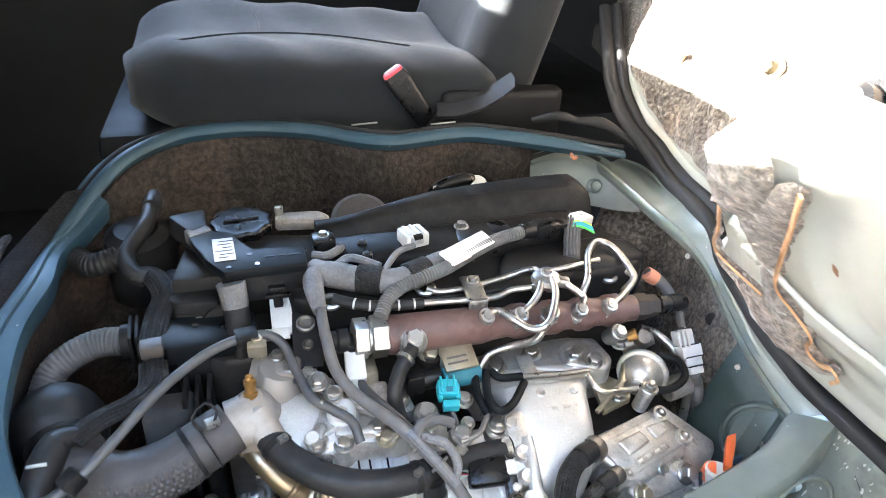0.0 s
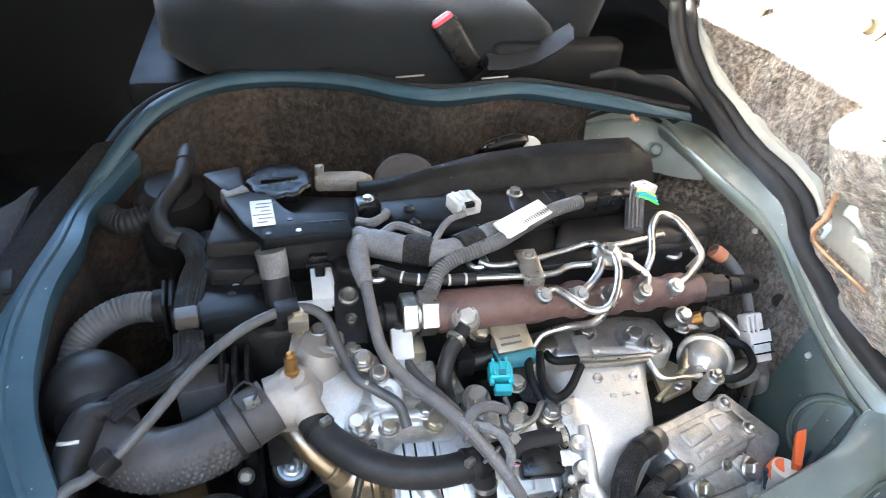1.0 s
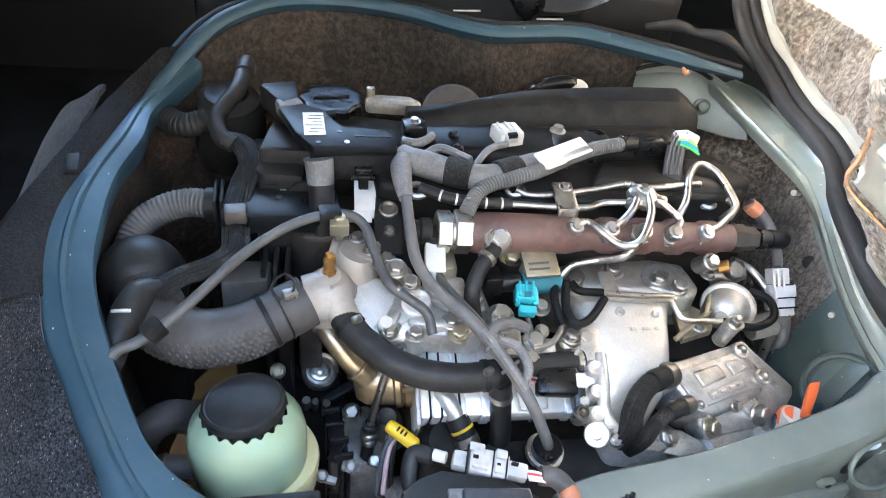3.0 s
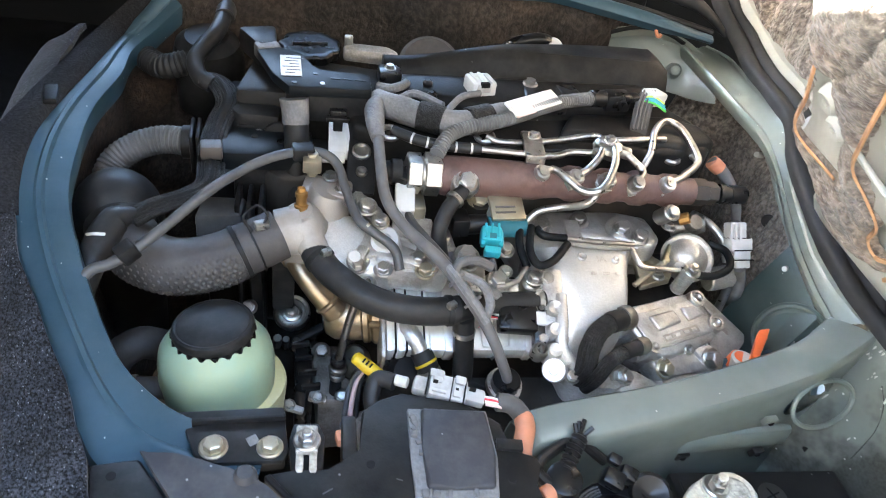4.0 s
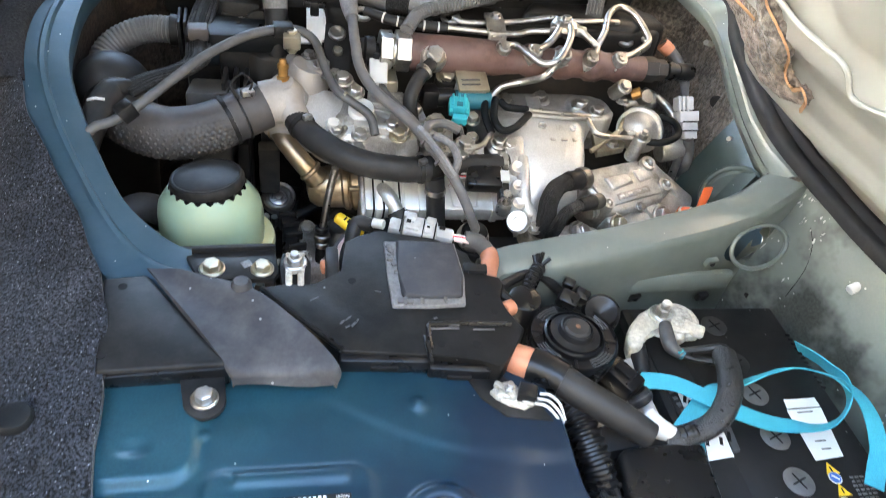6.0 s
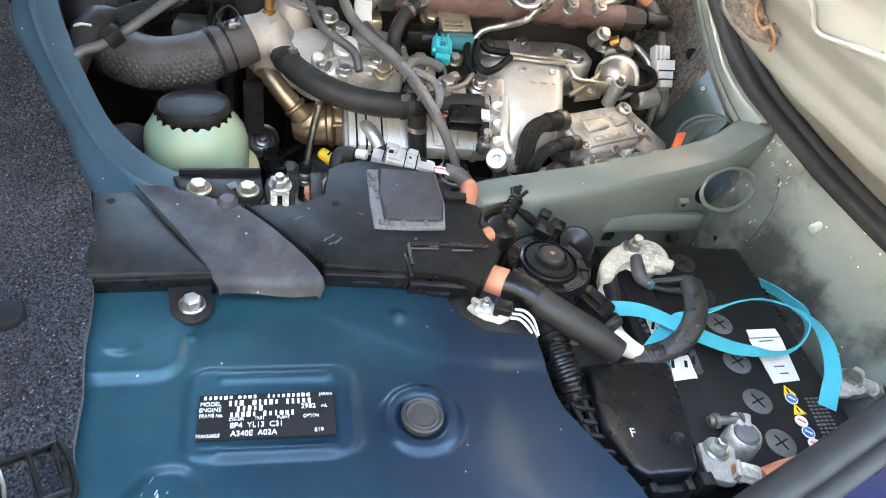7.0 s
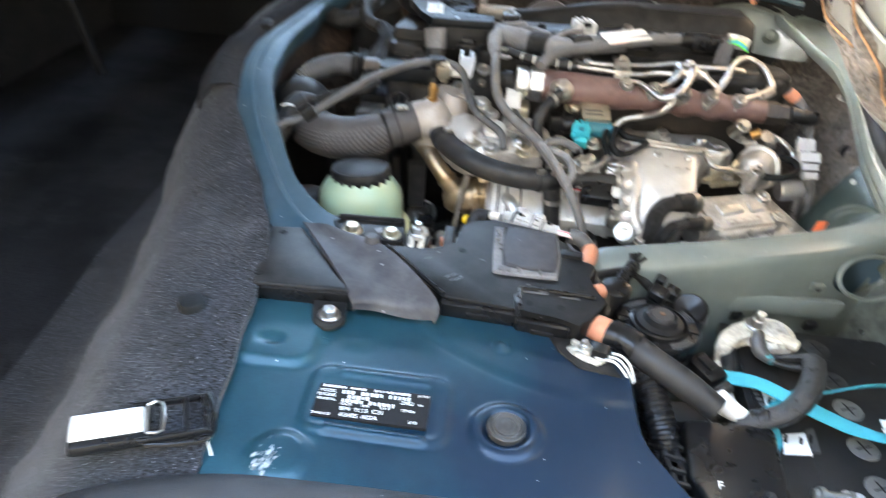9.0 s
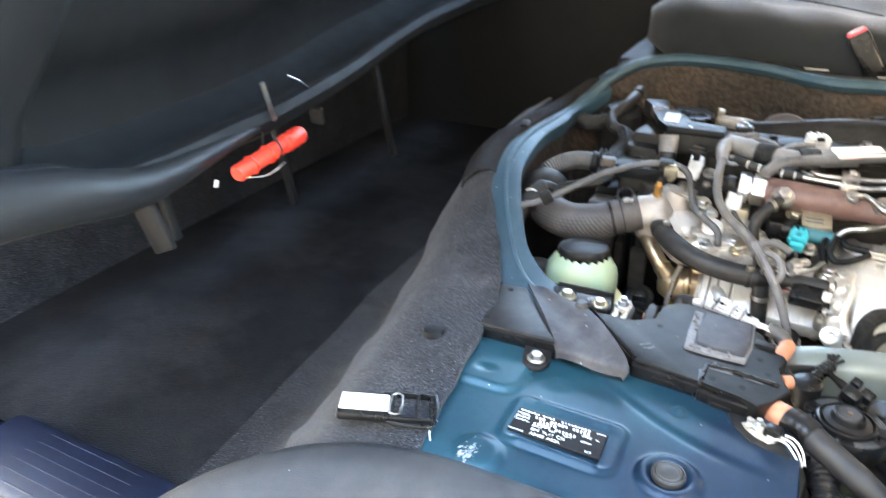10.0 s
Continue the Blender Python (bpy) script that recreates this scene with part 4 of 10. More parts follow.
def near_side(y, u):
    """Underside of the seat over the battery: it leans out over the bay; u runs up it from the weatherstrip."""
    q = seal_at(y)
    return Vector((q.x - 0.03 - 0.60 * u, y, q.z + 0.80 * u))


def far_side(y, u):
    """Underside of the backrest end, upright behind the engine."""
    q = seal_at(min(y, 1.10))
    return Vector((q.x + 0.030 + 0.30 * u + 0.25 * max(0.0, y - 1.10), y, q.z + 0.006 + 0.92 * u))


NEAR_OUT, FAR_OUT = Vector((-0.8, 0, -0.6)), Vector((-0.92, 0, 0.30))
dents = random.Random(12)
waves = [(dents.uniform(8, 30), dents.uniform(8, 30), dents.uniform(0, 6)) for _ in range(5)]
secs = []
for j in range(81):
    y = -0.02 + 0.535 * j / 80
    sec = [seal_at(y) + Vector((0.026, 0, 0.004)), near_side(y, 0.085) - NEAR_OUT * 0.030, near_side(y, 0.105) - NEAR_OUT * 0.008, near_side(y, 0.118), near_side(y, 0.130) + NEAR_OUT * 0.003, near_side(y, 0.148) + NEAR_OUT * 0.001]
    top = 0.250 + 1.05 * max(0.0, 0.520 - y) * smoothstep(0.55, 0.45, y) + 0.12 * smoothstep(0.50, 0.44, y)
    for k in range(33):
        u = 0.156 + (min(0.566, top) - 0.156) * k / 32
        trough = smoothstep(0.020, 0.0, abs(u - (0.212 + 0.10 * max(0.0, y - 0.33))))
        pan_in = rounded_box(y, u, 0.21, 0.430, 0.15, 0.150, 0.06)
        press = 0.004 + 0.005 * trough + 0.012 * smoothstep(0.012, -0.020, pan_in) + 0.0022 * sum(math.sin(a * y + b * u + c) for a, b, c in waves) * smoothstep(0.0, -0.05, pan_in)
        press -= 0.006 * smoothstep(0.02, 0.0, abs(u - 0.262))
        sec.append(near_side(y, u) - NEAR_OUT * press)
    secs.append(sec)
pan = part("seat_pan", thicken(loft(secs), -0.012), "lightgrey_pan", seat_flap, "pale grey-green painted pan with rust streaks", 50)
secs = []
for j in range(61):
    y = 0.44 + 0.92 * j / 60
    secs.append([far_side(y, -0.03), far_side(y, 0.0) + FAR_OUT * 0.010, far_side(y, 0.014) + FAR_OUT * 0.011, far_side(y, 0.022)] + [far_side(y, 0.03 + 0.62 * k / 12) - FAR_OUT * (0.014 + 0.003 * math.sin(k * 0.8 + y * 9)) for k in range(13)])
part("back_pan", thicken(loft(secs), -0.012), "lightgrey_pan", seat_flap, "pale grey-green painted pan behind the felt", 50)


def in_outline(y, u, outline):
    inside = False
    for (y0, u0), (y1, u1) in zip(outline, outline[1:] + outline[:1]):
        if (u0 > u) != (u1 > u) and y < y0 + (y1 - y0) * (u - u0) / (u1 - u0):
            inside = not inside
    return inside


def felt_patch(surface_at, out, outline, frayed, lift=0.010, step=0.007):
    """A piece of felt on the underside, its outline in (y, u); frayed names the torn stretch of its edge."""
    fuzz = random.Random(len(outline))
    ys, us = [q[0] for q in outline], [q[1] for q in outline]
    bm = bmesh.new()
    grid = {}

    def corner(i, j):
        if (i, j) not in grid:
            y, u = min(ys) + i * step, min(us) + j * step
            near = min(((max(0.0, min(1.0, ((y - a[0]) * (b[0] - a[0]) + (u - a[1]) * (b[1] - a[1])) / max(1e-9, (b[0] - a[0]) ** 2 + (b[1] - a[1]) ** 2))), a, b) for a, b in zip(outline, outline[1:] + outline[:1])),
                       key=lambda r: math.hypot(y - r[1][0] - (r[2][0] - r[1][0]) * r[0], u - r[1][1] - (r[2][1] - r[1][1]) * r[0]))
            ey, eu = near[1][0] + (near[2][0] - near[1][0]) * near[0], near[1][1] + (near[2][1] - near[1][1]) * near[0]
            gap = math.hypot(y - ey, u - eu)
            if gap < step * 0.75:
                y, u, gap = ey, eu, 0.0
            puff = (-0.006 if gap == 0.0 else 0.0) + 0.005 * smoothstep(0.0, 0.02, gap) + 0.003 * math.sin(y * 47 + u * 31) + 0.002 * math.sin(y * 120 - u * 90) + fuzz.uniform(-0.0012, 0.0012)
            grid[i, j] = bm.verts.new(surface_at(y, u) + out * (lift + puff))
        return grid[i, j]

    for i in range(int((max(ys) - min(ys)) / step) + 1):
        for j in range(int((max(us) - min(us)) / step) + 1):
            if in_outline(min(ys) + (i + 0.5) * step, min(us) + (j + 0.5) * step, outline):
                bm.faces.new((corner(i, j), corner(i + 1, j), corner(i + 1, j + 1), corner(i, j + 1)))
    bmesh.ops.remove_doubles(bm, verts=bm.verts, dist=0.0003)
    ob = part("felt_pad", bm, "felt", seat_flap, "torn brown-grey felt pad", 60)
    for a, b in frayed:
        edge = [surface_at(y, u) + out * (lift + 0.002) for y, u in outline[a:b]]
        part("felt_edge", band(edge, 0.0042, 0.0022, per=5, up=out + Vector((0.3, 0.3, 0.2))), "felt_edge", ob, "frayed orange fibre edge")
    return ob


LEAF = [(0.447, 0.395), (0.475, 0.333), (0.517, 0.257), (0.519, 0.236), (0.505, 0.212), (0.503, 0.163), (0.469, 0.155), (0.428, 0.148), (0.392, 0.172), (0.376, 0.200), (0.379, 0.214), (0.400, 0.197), (0.408, 0.212), (0.391, 0.251), (0.401, 0.277), (0.414, 0.300), (0.394, 0.349), (0.353, 0.433), (0.326, 0.491), (0.358, 0.473), (0.418, 0.408), (0.437, 0.370), (0.430, 0.330), (0.446, 0.285), (0.449, 0.251), (0.508, 0.254), (0.470, 0.330), (0.444, 0.388)]
felt_patch(near_side, NEAR_OUT, [(0.46, 0.375), (0.445, 0.42), (0.435, 0.455), (0.395, 0.48), (0.355, 0.505), (0.365, 0.44), (0.39, 0.405), (0.415, 0.39), (0.425, 0.385), (0.435, 0.385), (0.445, 0.38)], [], 0.004, 0.006)
felt_patch(near_side, NEAR_OUT, LEAF, [(8, 19), (24, 28)], 0.004, 0.006)
felt_patch(far_side, FAR_OUT, [(1.30, 0.012), (1.15, 0.010), (1.06, 0.012), (0.98, 0.010), (0.90, 0.012), (0.82, 0.012), (0.75, 0.014), (0.66, 0.012), (0.56, 0.014), (0.46, 0.020), (0.46, 0.20), (0.50, 0.30), (0.47, 0.42), (0.52, 0.60), (0.85, 0.62), (1.05, 0.62), (1.30, 0.62)], [], 0.006)
for y, u, r in ((0.441, 0.350, 0.013), (0.438, 0.322, 0.012)):
    p = near_side(y, u)
    part("pressed_boss", turned(p - NEAR_OUT * 0.010, p + NEAR_OUT * 0.006, [(0, r * 1.3), (0.5, r * 1.1), (0.8, r), (1, r * 0.8), (0.95, r * 0.3), (0.8, 0.002)], 24), "lightgrey_pan", seat_flap, "pressed round boss")
p = far_side(0.985, 0.11)
part("slit", tube([p + FAR_OUT * 0.014 + Vector((0, 0.004, 0.03)), p + FAR_OUT * 0.014 + Vector((0, 0.014, 0)), p + FAR_OUT * 0.014 + Vector((0, 0.004, -0.03))], 0.003, 8), "felt_edge", seat_flap, "curled slit in the felt")
p = far_side(0.800, 0.20)
hook = part("striker", turned(p, p + FAR_OUT * 0.044, [(0, 0.018), (0.5, 0.017), (0.55, 0.008), (0.85, 0.008), (0.88, 0.012), (1, 0.011)], 20), "gold", seat_flap, "yellow zinc-plated striker")
p = far_side(0.640, 0.27)
part("rubber_buffer", turned(p, p + FAR_OUT * 0.050, [(0, 0.030), (0.45, 0.030), (0.5, 0.022), (0.85, 0.020), (1, 0.012)], 28), "blackgloss", seat_flap, "black rubber buffer")
part("stay_tube", tube([near_side(y, u) + NEAR_OUT * 0.003 for y, u in ((0.425, 0.345), (0.412, 0.326), (0.375, 0.306), (0.338, 0.302), (0.312, 0.300), (0.304, 0.292), (0.305, 0.268), (0.294, 0.264), (0.266, 0.276), (0.20, 0.30), (0.10, 0.33))], 0.0029, 10), "lightgrey_pan", seat_flap, "grey stay tube")
for y, u, l in ((0.351, 0.372, 0.030), (0.365, 0.330, 0.012), (0.300, 0.40, 0.02)):
    p = near_side(y, u) + NEAR_OUT * -0.0145
    part("rust_streak", tube([p - Vector((0.6, 0, -0.8)) * -l * 0.5, p, p - Vector((0.6, 0, -0.8)) * l * 0.5], [0.0012, 0.0030, 0.0008], 8, jitter=0.3), "rusty", seat_flap, "brown rust streak")

# ---- carpet over the step beside the seat base ----
top = [(-0.030, -0.050, -0.008), (-0.034, -0.012, 0.003), (-0.036, 0.026, 0.010), (-0.043, 0.10, 0.016), (-0.052, 0.20, 0.024), (-0.064, 0.290, 0.032), (-0.084, 0.350, 0.040), (-0.120, 0.425, 0.062), (-0.175, 0.525, 0.094), (-0.202, 0.61, 0.118), (-0.212, 0.70, 0.136), (-0.216, 0.79, 0.144), (-0.220, 0.88, 0.148), (-0.218, 0.97, 0.150)]
mid = [(-0.150, -0.110, -0.034), (-0.148, -0.040, -0.018), (-0.155, 0.028, -0.012), (-0.165, 0.10, -0.004), (-0.178, 0.20, 0.004), (-0.190, 0.29, 0.010), (-0.205, 0.36, 0.016), (-0.222, 0.44, 0.030), (-0.245, 0.54, 0.062), (-0.258, 0.62, 0.086), (-0.265, 0.71, 0.100), (-0.272, 0.80, 0.104), (-0.282, 0.89, 0.104), (-0.288, 0.99, 0.100)]
foot = [(-0.36, -0.16, -0.262), (-0.36, -0.06, -0.262), (-0.36, 0.02, -0.262), (-0.365, 0.10, -0.262), (-0.372, 0.20, -0.262), (-0.38, 0.29, -0.262), (-0.385, 0.36, -0.262), (-0.39, 0.45, -0.262), (-0.40, 0.55, -0.262), (-0.41, 0.63, -0.262), (-0.41, 0.72, -0.262), (-0.41, 0.81, -0.262), (-0.41, 0.90, -0.262), (-0.42, 1.0, -0.262)]
secs = []
for k, (a, b, c) in enumerate(zip(dense(top, 4), dense(mid, 4), dense(foot, 4))):
    w = 0.006 * math.sin(k * 0.7) + 0.004 * math.sin(k * 1.9)
    edge_wave = Vector((0.0015 * math.sin(k * 1.7), 0, 0))
    secs.append([a + edge_wave - Vector((0, 0, 0.008)), a + edge_wave, a.lerp(b, 0.12) + Vector((0, 0, 0.004)), a.lerp(b, 0.5) + Vector((0, 0, 0.005 + w * 0.4)), a.lerp(b, 0.85) + Vector((0, 0, 0.004)), b + Vector((-0.004, 0, -0.003)), b.lerp(c, 0.08) + Vector((-0.010, 0, -0.002)), b.lerp(c, 0.3) + Vector((-0.012 + w, 0, 0)), b.lerp(c, 0.6) + Vector((-0.006 - w, 0, 0)), b.lerp(c, 0.88) + Vector((0.004, 0, 0)), c + Vector((-0.03, 0, 0.004)), c + Vector((-0.10, 0, -0.004))])
carpet = single("step_carpet", thicken(loft(secs), -0.006), "carpet", "charcoal loop carpet draped over the step beside the engine bay", "carpet", "structure", sharp=60)
button = thing("carpet_button", "flat round grey plastic carpet button", "fastener", (-0.114, 0.180, 0.020))
part("head", turned((-0.114, 0.180, 0.010), (-0.114, 0.180, 0.026), [(0, 0.013), (0.7, 0.0145), (0.9, 0.013), (1, 0.006)], 28), "trim", button)

# ---- release buckle lying on the carpet ----
buckle = thing("seat_latch_buckle", "black webbing buckle with a white end tab lying on the carpet", "buckle", (-0.10, 0.02, 0.010))
BM = pose(-0.078, 0.020, 0.018, 0, 3, 24)
BR = (0, 3, 24)
at = lambda x, y, z: BM @ Vector((x, y, z))
part("housing", box(at(-0.040, -0.001, -0.003), (0.064, 0.036, 0.012), BR, 0.004), "blackgloss", buckle)
part("tab", box(at(-0.041, 0.002, 0.0045), (0.058, 0.028, 0.004), BR, 0.0018), "white", buckle, "white end tab")
for y in (-0.021, 0.021):
    part("side_bar", box(at(0.010, y, 0.002), (0.062, 0.0045, 0.007), BR, 0.002), "blackgloss", buckle)
part("slot_frame", tube([at(-0.010, -0.016, 0.006), at(0.002, -0.016, 0.006), at(0.003, 0.016, 0.006), at(-0.009, 0.016, 0.006), at(-0.010, -0.016, 0.006)], 0.0014, 8, 2), "steel", buckle, "chrome-lined slot")
for x in (-0.006, 0.022, 0.038):
    part("crossbar", rod(at(x, -0.021, 0.004), at(x, 0.021, 0.004), 0.0020, 10), "blackgloss", buckle)
part("wire_loop", tube([at(-0.012, -0.022, -0.002), at(0.012, -0.028, 0.0), at(0.040, -0.026, 0.0), at(0.045, 0.0, 0.003), at(0.042, 0.024, 0.003)], 0.0022, 8), "blackgloss", buckle)

# ---- sill trim and door weatherstrip ----
secs = []
sill_line = dense([(0.43, -0.050, -0.012), (0.34, -0.014, -0.006), (0.25, -0.011, -0.005), (0.16, -0.011, -0.004), (0.07, -0.012, -0.003), (-0.02, -0.017, -0.003), (-0.10, -0.037, -0.006), (-0.176, -0.080, -0.012), (-0.25, -0.155, -0.030), (-0.30, -0.26, -0.06), (-0.32, -0.40, -0.12)], 6)
for k, q in enumerate(sill_line):
    way = (sill_line[min(k + 1, len(sill_line) - 1)] - sill_line[max(k - 1, 0)]).normalized()
    out = Vector((-way.y, way.x, 0)).normalized()
    secs.append([q + out * a + Vector((0, 0, h)) for a, h in ((-0.010, -0.012), (0.0, 0.004), (0.012, 0.008), (0.035, 0.004), (0.062, -0.012), (0.085, -0.045), (0.098, -0.10), (0.10, -0.34))])
sill = single("sill_trim", thicken(loft(secs), 0.003), "sill", "smooth dark grey plastic sill trim below the door opening", "sill", "structure", sharp=50)
step_trim = thing("step_trim", "dark ribbed step trim with a navy painted edge beside the footwell", "step", (-0.75, -0.08, -0.30))
part("tread", box((-0.61, -0.088, -0.258), (0.40, 0.145, 0.05), (0, 0, 0), 0.022), "pad", step_trim)
for k in range(6):
    part("rib", rod((-0.72 + 0.004 * k, -0.138 + 0.020 * k, -0.2351), (-0.50, -0.138 + 0.020 * k, -0.2351), 0.0025, 8), "pad", step_trim)
part("side", prism([(-1.12, -0.20), (-0.42, -0.20), (-0.42, -0.150), (-0.78, -0.140), (-0.84, -0.03), (-1.12, -0.02)], -0.40, -0.262, 0.012), "navy", step_trim, "navy painted edge")

door_line = [(0.396, -0.075, 0.012), (0.456, -0.049, 0.022), (0.550, -0.013, 0.036), (0.643, 0.024, 0.052), (0.738, 0.061, 0.075), (0.838, 0.091, 0.115), (0.898, 0.101, 0.190)]
door_seal = tube(door_line, 0.015, 14, 8)
tube([(x + 0.006, y - 0.018, z - 0.002) for x, y, z in door_line], 0.010, 12, 8, bm=door_seal)
single("weatherstrip_door", door_seal, "seal", "thick black ribbed rubber door weatherstrip", "weatherstrip", "structure")
secs = [[(x - 0.004, y + 0.01, z - 0.012), (x + 0.012, y - 0.035, z - 0.014), (x + 0.05, y - 0.13, z - 0.03), (x + 0.06, y - 0.16, z - 0.06), (x + 0.06, y - 0.165, -0.5)] for x, y, z in dense(door_line, 4)]
single("body_side", thicken(loft(secs), 0.002), "navy", "glossy navy painted body side below the door opening", "body panel", "structure", sharp=50)
secs = [[(x, y + 0.006, z - 0.01), (x - 0.002, y + 0.012, z - 0.06), (x - 0.004, y + 0.012, -0.28)] for x, y, z in dense(door_line, 4)]
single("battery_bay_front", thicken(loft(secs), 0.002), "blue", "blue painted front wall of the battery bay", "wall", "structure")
single("body_lower", box((-0.1, -0.13, -0.46), (2.2, 0.04, 0.26), bevel=0.01), "navy", "navy painted lower body side", "body panel", "structure")

# ---- dashboard ----
dash = thing("dashboard", "dark grey dashboard underside with a storage tray and lower lip", "dashboard", (-0.85, 0.6, 0.1))
lip = []
for q in dense([(-0.49, -0.30, 0.30), (-0.50, -0.072, 0.272), (-0.51, 0.018, 0.232), (-0.55, 0.166, 0.208), (-0.575, 0.33, 0.204), (-0.58, 0.471, 0.207), (-0.60, 0.72, 0.225), (-0.62, 0.963, 0.256), (-0.63, 1.20, 0.28), (-0.63, 1.60, 0.30), (-0.63, 1.94, 0.30)], 5):
    x, y, z = q
    top = 0.79 + 0.05 * smoothstep(0.85, 0.6, y)
    lip.append([(x - 0.40, y, z - 0.06), (x - 0.10, y, z - 0.050), (x - 0.02, y, z - 0.050), (x + 0.006, y, z - 0.035), (x + 0.012, y, z - 0.012), (x + 0.004, y, z + 0.004), (x - 0.010, y, z + 0.006), (x - 0.020, y, z - 0.004), (x - 0.040, y, z - 0.020), (x - 0.10, y, z - 0.022), (x - 0.16, y, z + 0.01), (x - 0.16, y, z + 0.08), (x - 0.13, y, z + 0.12), (x - 0.08, y, z + 0.18), (x - 0.07, y, top - 0.06), (x - 0.10, y, top), (x - 0.50, y, top + 0.01)])
part("lower_panel", thicken(loft(lip), 0.004), "trim", dash, "dark grey tray panel", 40)
bulge = [[(-0.497 - 0.26 * max(0.0, yy) + 0.10 * max(0.0, yy - 0.17) + 0.042 * math.cos(a) * s, yy, zz + 0.034 * math.sin(a) * s) for a in (2 * math.pi * i / 16 for i in range(16))] for yy, zz, s in ((0.40, 0.185, 0.20), (0.25, 0.184, 0.45), (0.166, 0.184, 0.62), (0.09, 0.192, 0.78), (0.02, 0.210, 0.95), (-0.05, 0.232, 1.08), (-0.13, 0.250, 1.2), (-0.30, 0.27, 1.3))]
bmb = bmesh.new()
skin(bmb, [[Vector(p) for p in r] for r in bulge])
part("end_cap", bmb, "cap", dash, "rounded grey end cap of the dashboard")
knee = [[(-0.535 + 0.05 * smoothstep(0.0, 0.3, u) - 0.05 * r, yy + 0.10 * smoothstep(0.0, 0.22, u) * (1 if r else 0.7), 0.275 + u) for u in (0, 0.06, 0.12, 0.18, 0.25, 0.36)] for yy, r in ((-0.30, 0.0), (-0.16, 0.0), (-0.11, 0.1), (-0.085, 0.5), (-0.075, 1.2))]
part("glovebox_door", thicken(loft(knee), 0.03), "trim", dash, "grey rounded glovebox door")
for y, h in ((0.28, 0.14), (0.62, 0.20), (1.06, 0.22)):
    part("bracket", box((-0.72, y, 0.15 - h / 2), (0.016, 0.020, h + 0.06), (0, -12, 0), 0.004), "trim", dash)
part("stay", box((-0.552, 0.40, 0.232), (0.004, 0.010, 0.075), (18, 0, 0), 0.001), "steel", dash, "bright metal stay")
part("spring", tube([(-0.56, 0.47, 0.262), (-0.556, 0.50, 0.246), (-0.556, 0.52, 0.232)], 0.002, 6), "steel", dash)
part("screw", box((-0.535, 0.235, 0.140), (0.006, 0.014, 0.004), (30, 0, 30), 0.001), "white", dash)
part("pedal_bracket", box((-0.66, 0.20, 0.06), (0.05, 0.012, 0.11), (0, -25, 0), 0.003), "trim", dash)
for y, z, l in ((0.49, 0.185, 0.03), (0.60, 0.15, 0.035)):
    part("bracket", box((-0.60, y, z), (0.03, 0.012, l), (10, 0, 0), 0.002), "black", dash)

flare = thing("road_flare", "red cardboard road flare clipped under the dashboard", "flare", (-0.535, 0.372, 0.150))
A, B = Vector((-0.535, 0.283, 0.140)), Vector((-0.535, 0.461, 0.160))
fl = part("tube", turned(A, B, [(0, 0.012), (0.02, 0.0145), (0.70, 0.0145), (0.71, 0.0165), (0.97, 0.0165), (1, 0.014)], 24), "red", flare)
for s in (0.2, 0.45, 0.76, 0.86):
    q = A.lerp(B, s)
    part("ring", turned(q, q + (B - A) * 0.012, [(0, 0.0165), (0.5, 0.0172), (1, 0.0165)], 24), "red", fl)
part("clip", tube([A.lerp(B, 0.55) + Vector((0, 0, 0.030)), A.lerp(B, 0.55) + Vector((0.018, 0, 0.004)), A.lerp(B, 0.55) + Vector((0.0, 0, -0.018)), A.lerp(B, 0.55) + Vector((-0.02, 0, 0.005)), A.lerp(B, 0.55) + Vector((-0.02, 0, 0.03))], 0.002, 6), "black", flare)
part("cord", tube([A.lerp(B, 0.05) + Vector((0.012, 0, -0.008)), A.lerp(B, 0.3) + Vector((0.02, 0, -0.022)), A.lerp(B, 0.6) + Vector((0.016, 0, -0.022))], 0.0009, 6), "white", flare)

# ---- driver's seat beyond the bay ----
single("driver_seat_base", box((0.40, 1.46, -0.05), (1.05, 0.60, 0.54), (0, 0, 0), 0.02), "trim", "dark trim of the raised base under the driver's seat", "seat base", "structure")
seat = thing("driver_seat", "charcoal fabric driver's seat with a bolstered cushion", "seat", (0.25, 1.45, 0.22))
cush = []
for k in range(41):
    x = -0.075 + 0.62 * k / 40
    e = math.sqrt(smoothstep(-0.02, 0.16, k / 40)) * (1 - 0.4 * smoothstep(0.95, 1.0, k / 40))
    w, h = 0.255 * (0.72 + 0.28 * e), 0.165 * (0.4 + 0.6 * e)
    ring = []
    for i in range(48):
        a = 2 * math.pi * i / 48
        c, s = math.cos(a), math.sin(a)
        yy = w * math.copysign(abs(c) ** 0.5, c)
        zz = h * 0.5 * math.copysign(abs(s) ** 0.5, s)
        zz -= 0.028 * smoothstep(0.20, 0.0, abs(yy)) * (1 if s > 0 else 0)
        ring.append(Vector((x + 0.012 * c * c, 1.375 + yy, 0.292 + zz - 0.04 * k / 40 + 0.003 * math.sin(x * 40 + yy * 23))))
    cush.append(ring)
bmc = bmesh.new()
skin(bmc, cush)
cushion = part("cushion", bmc, "fabric", seat, "", 70)
part("seam", tube([(0.0, 1.19, 0.360), (0.12, 1.205, 0.368), (0.26, 1.21, 0.362), (0.40, 1.19, 0.346)], 0.0016, 6), "fabric", cushion)
part("seam", tube([(0.14, 1.21, 0.367), (0.15, 1.30, 0.349), (0.15, 1.42, 0.345), (0.14, 1.5, 0.349)], 0.0016, 6), "fabric", cushion)
rest = []
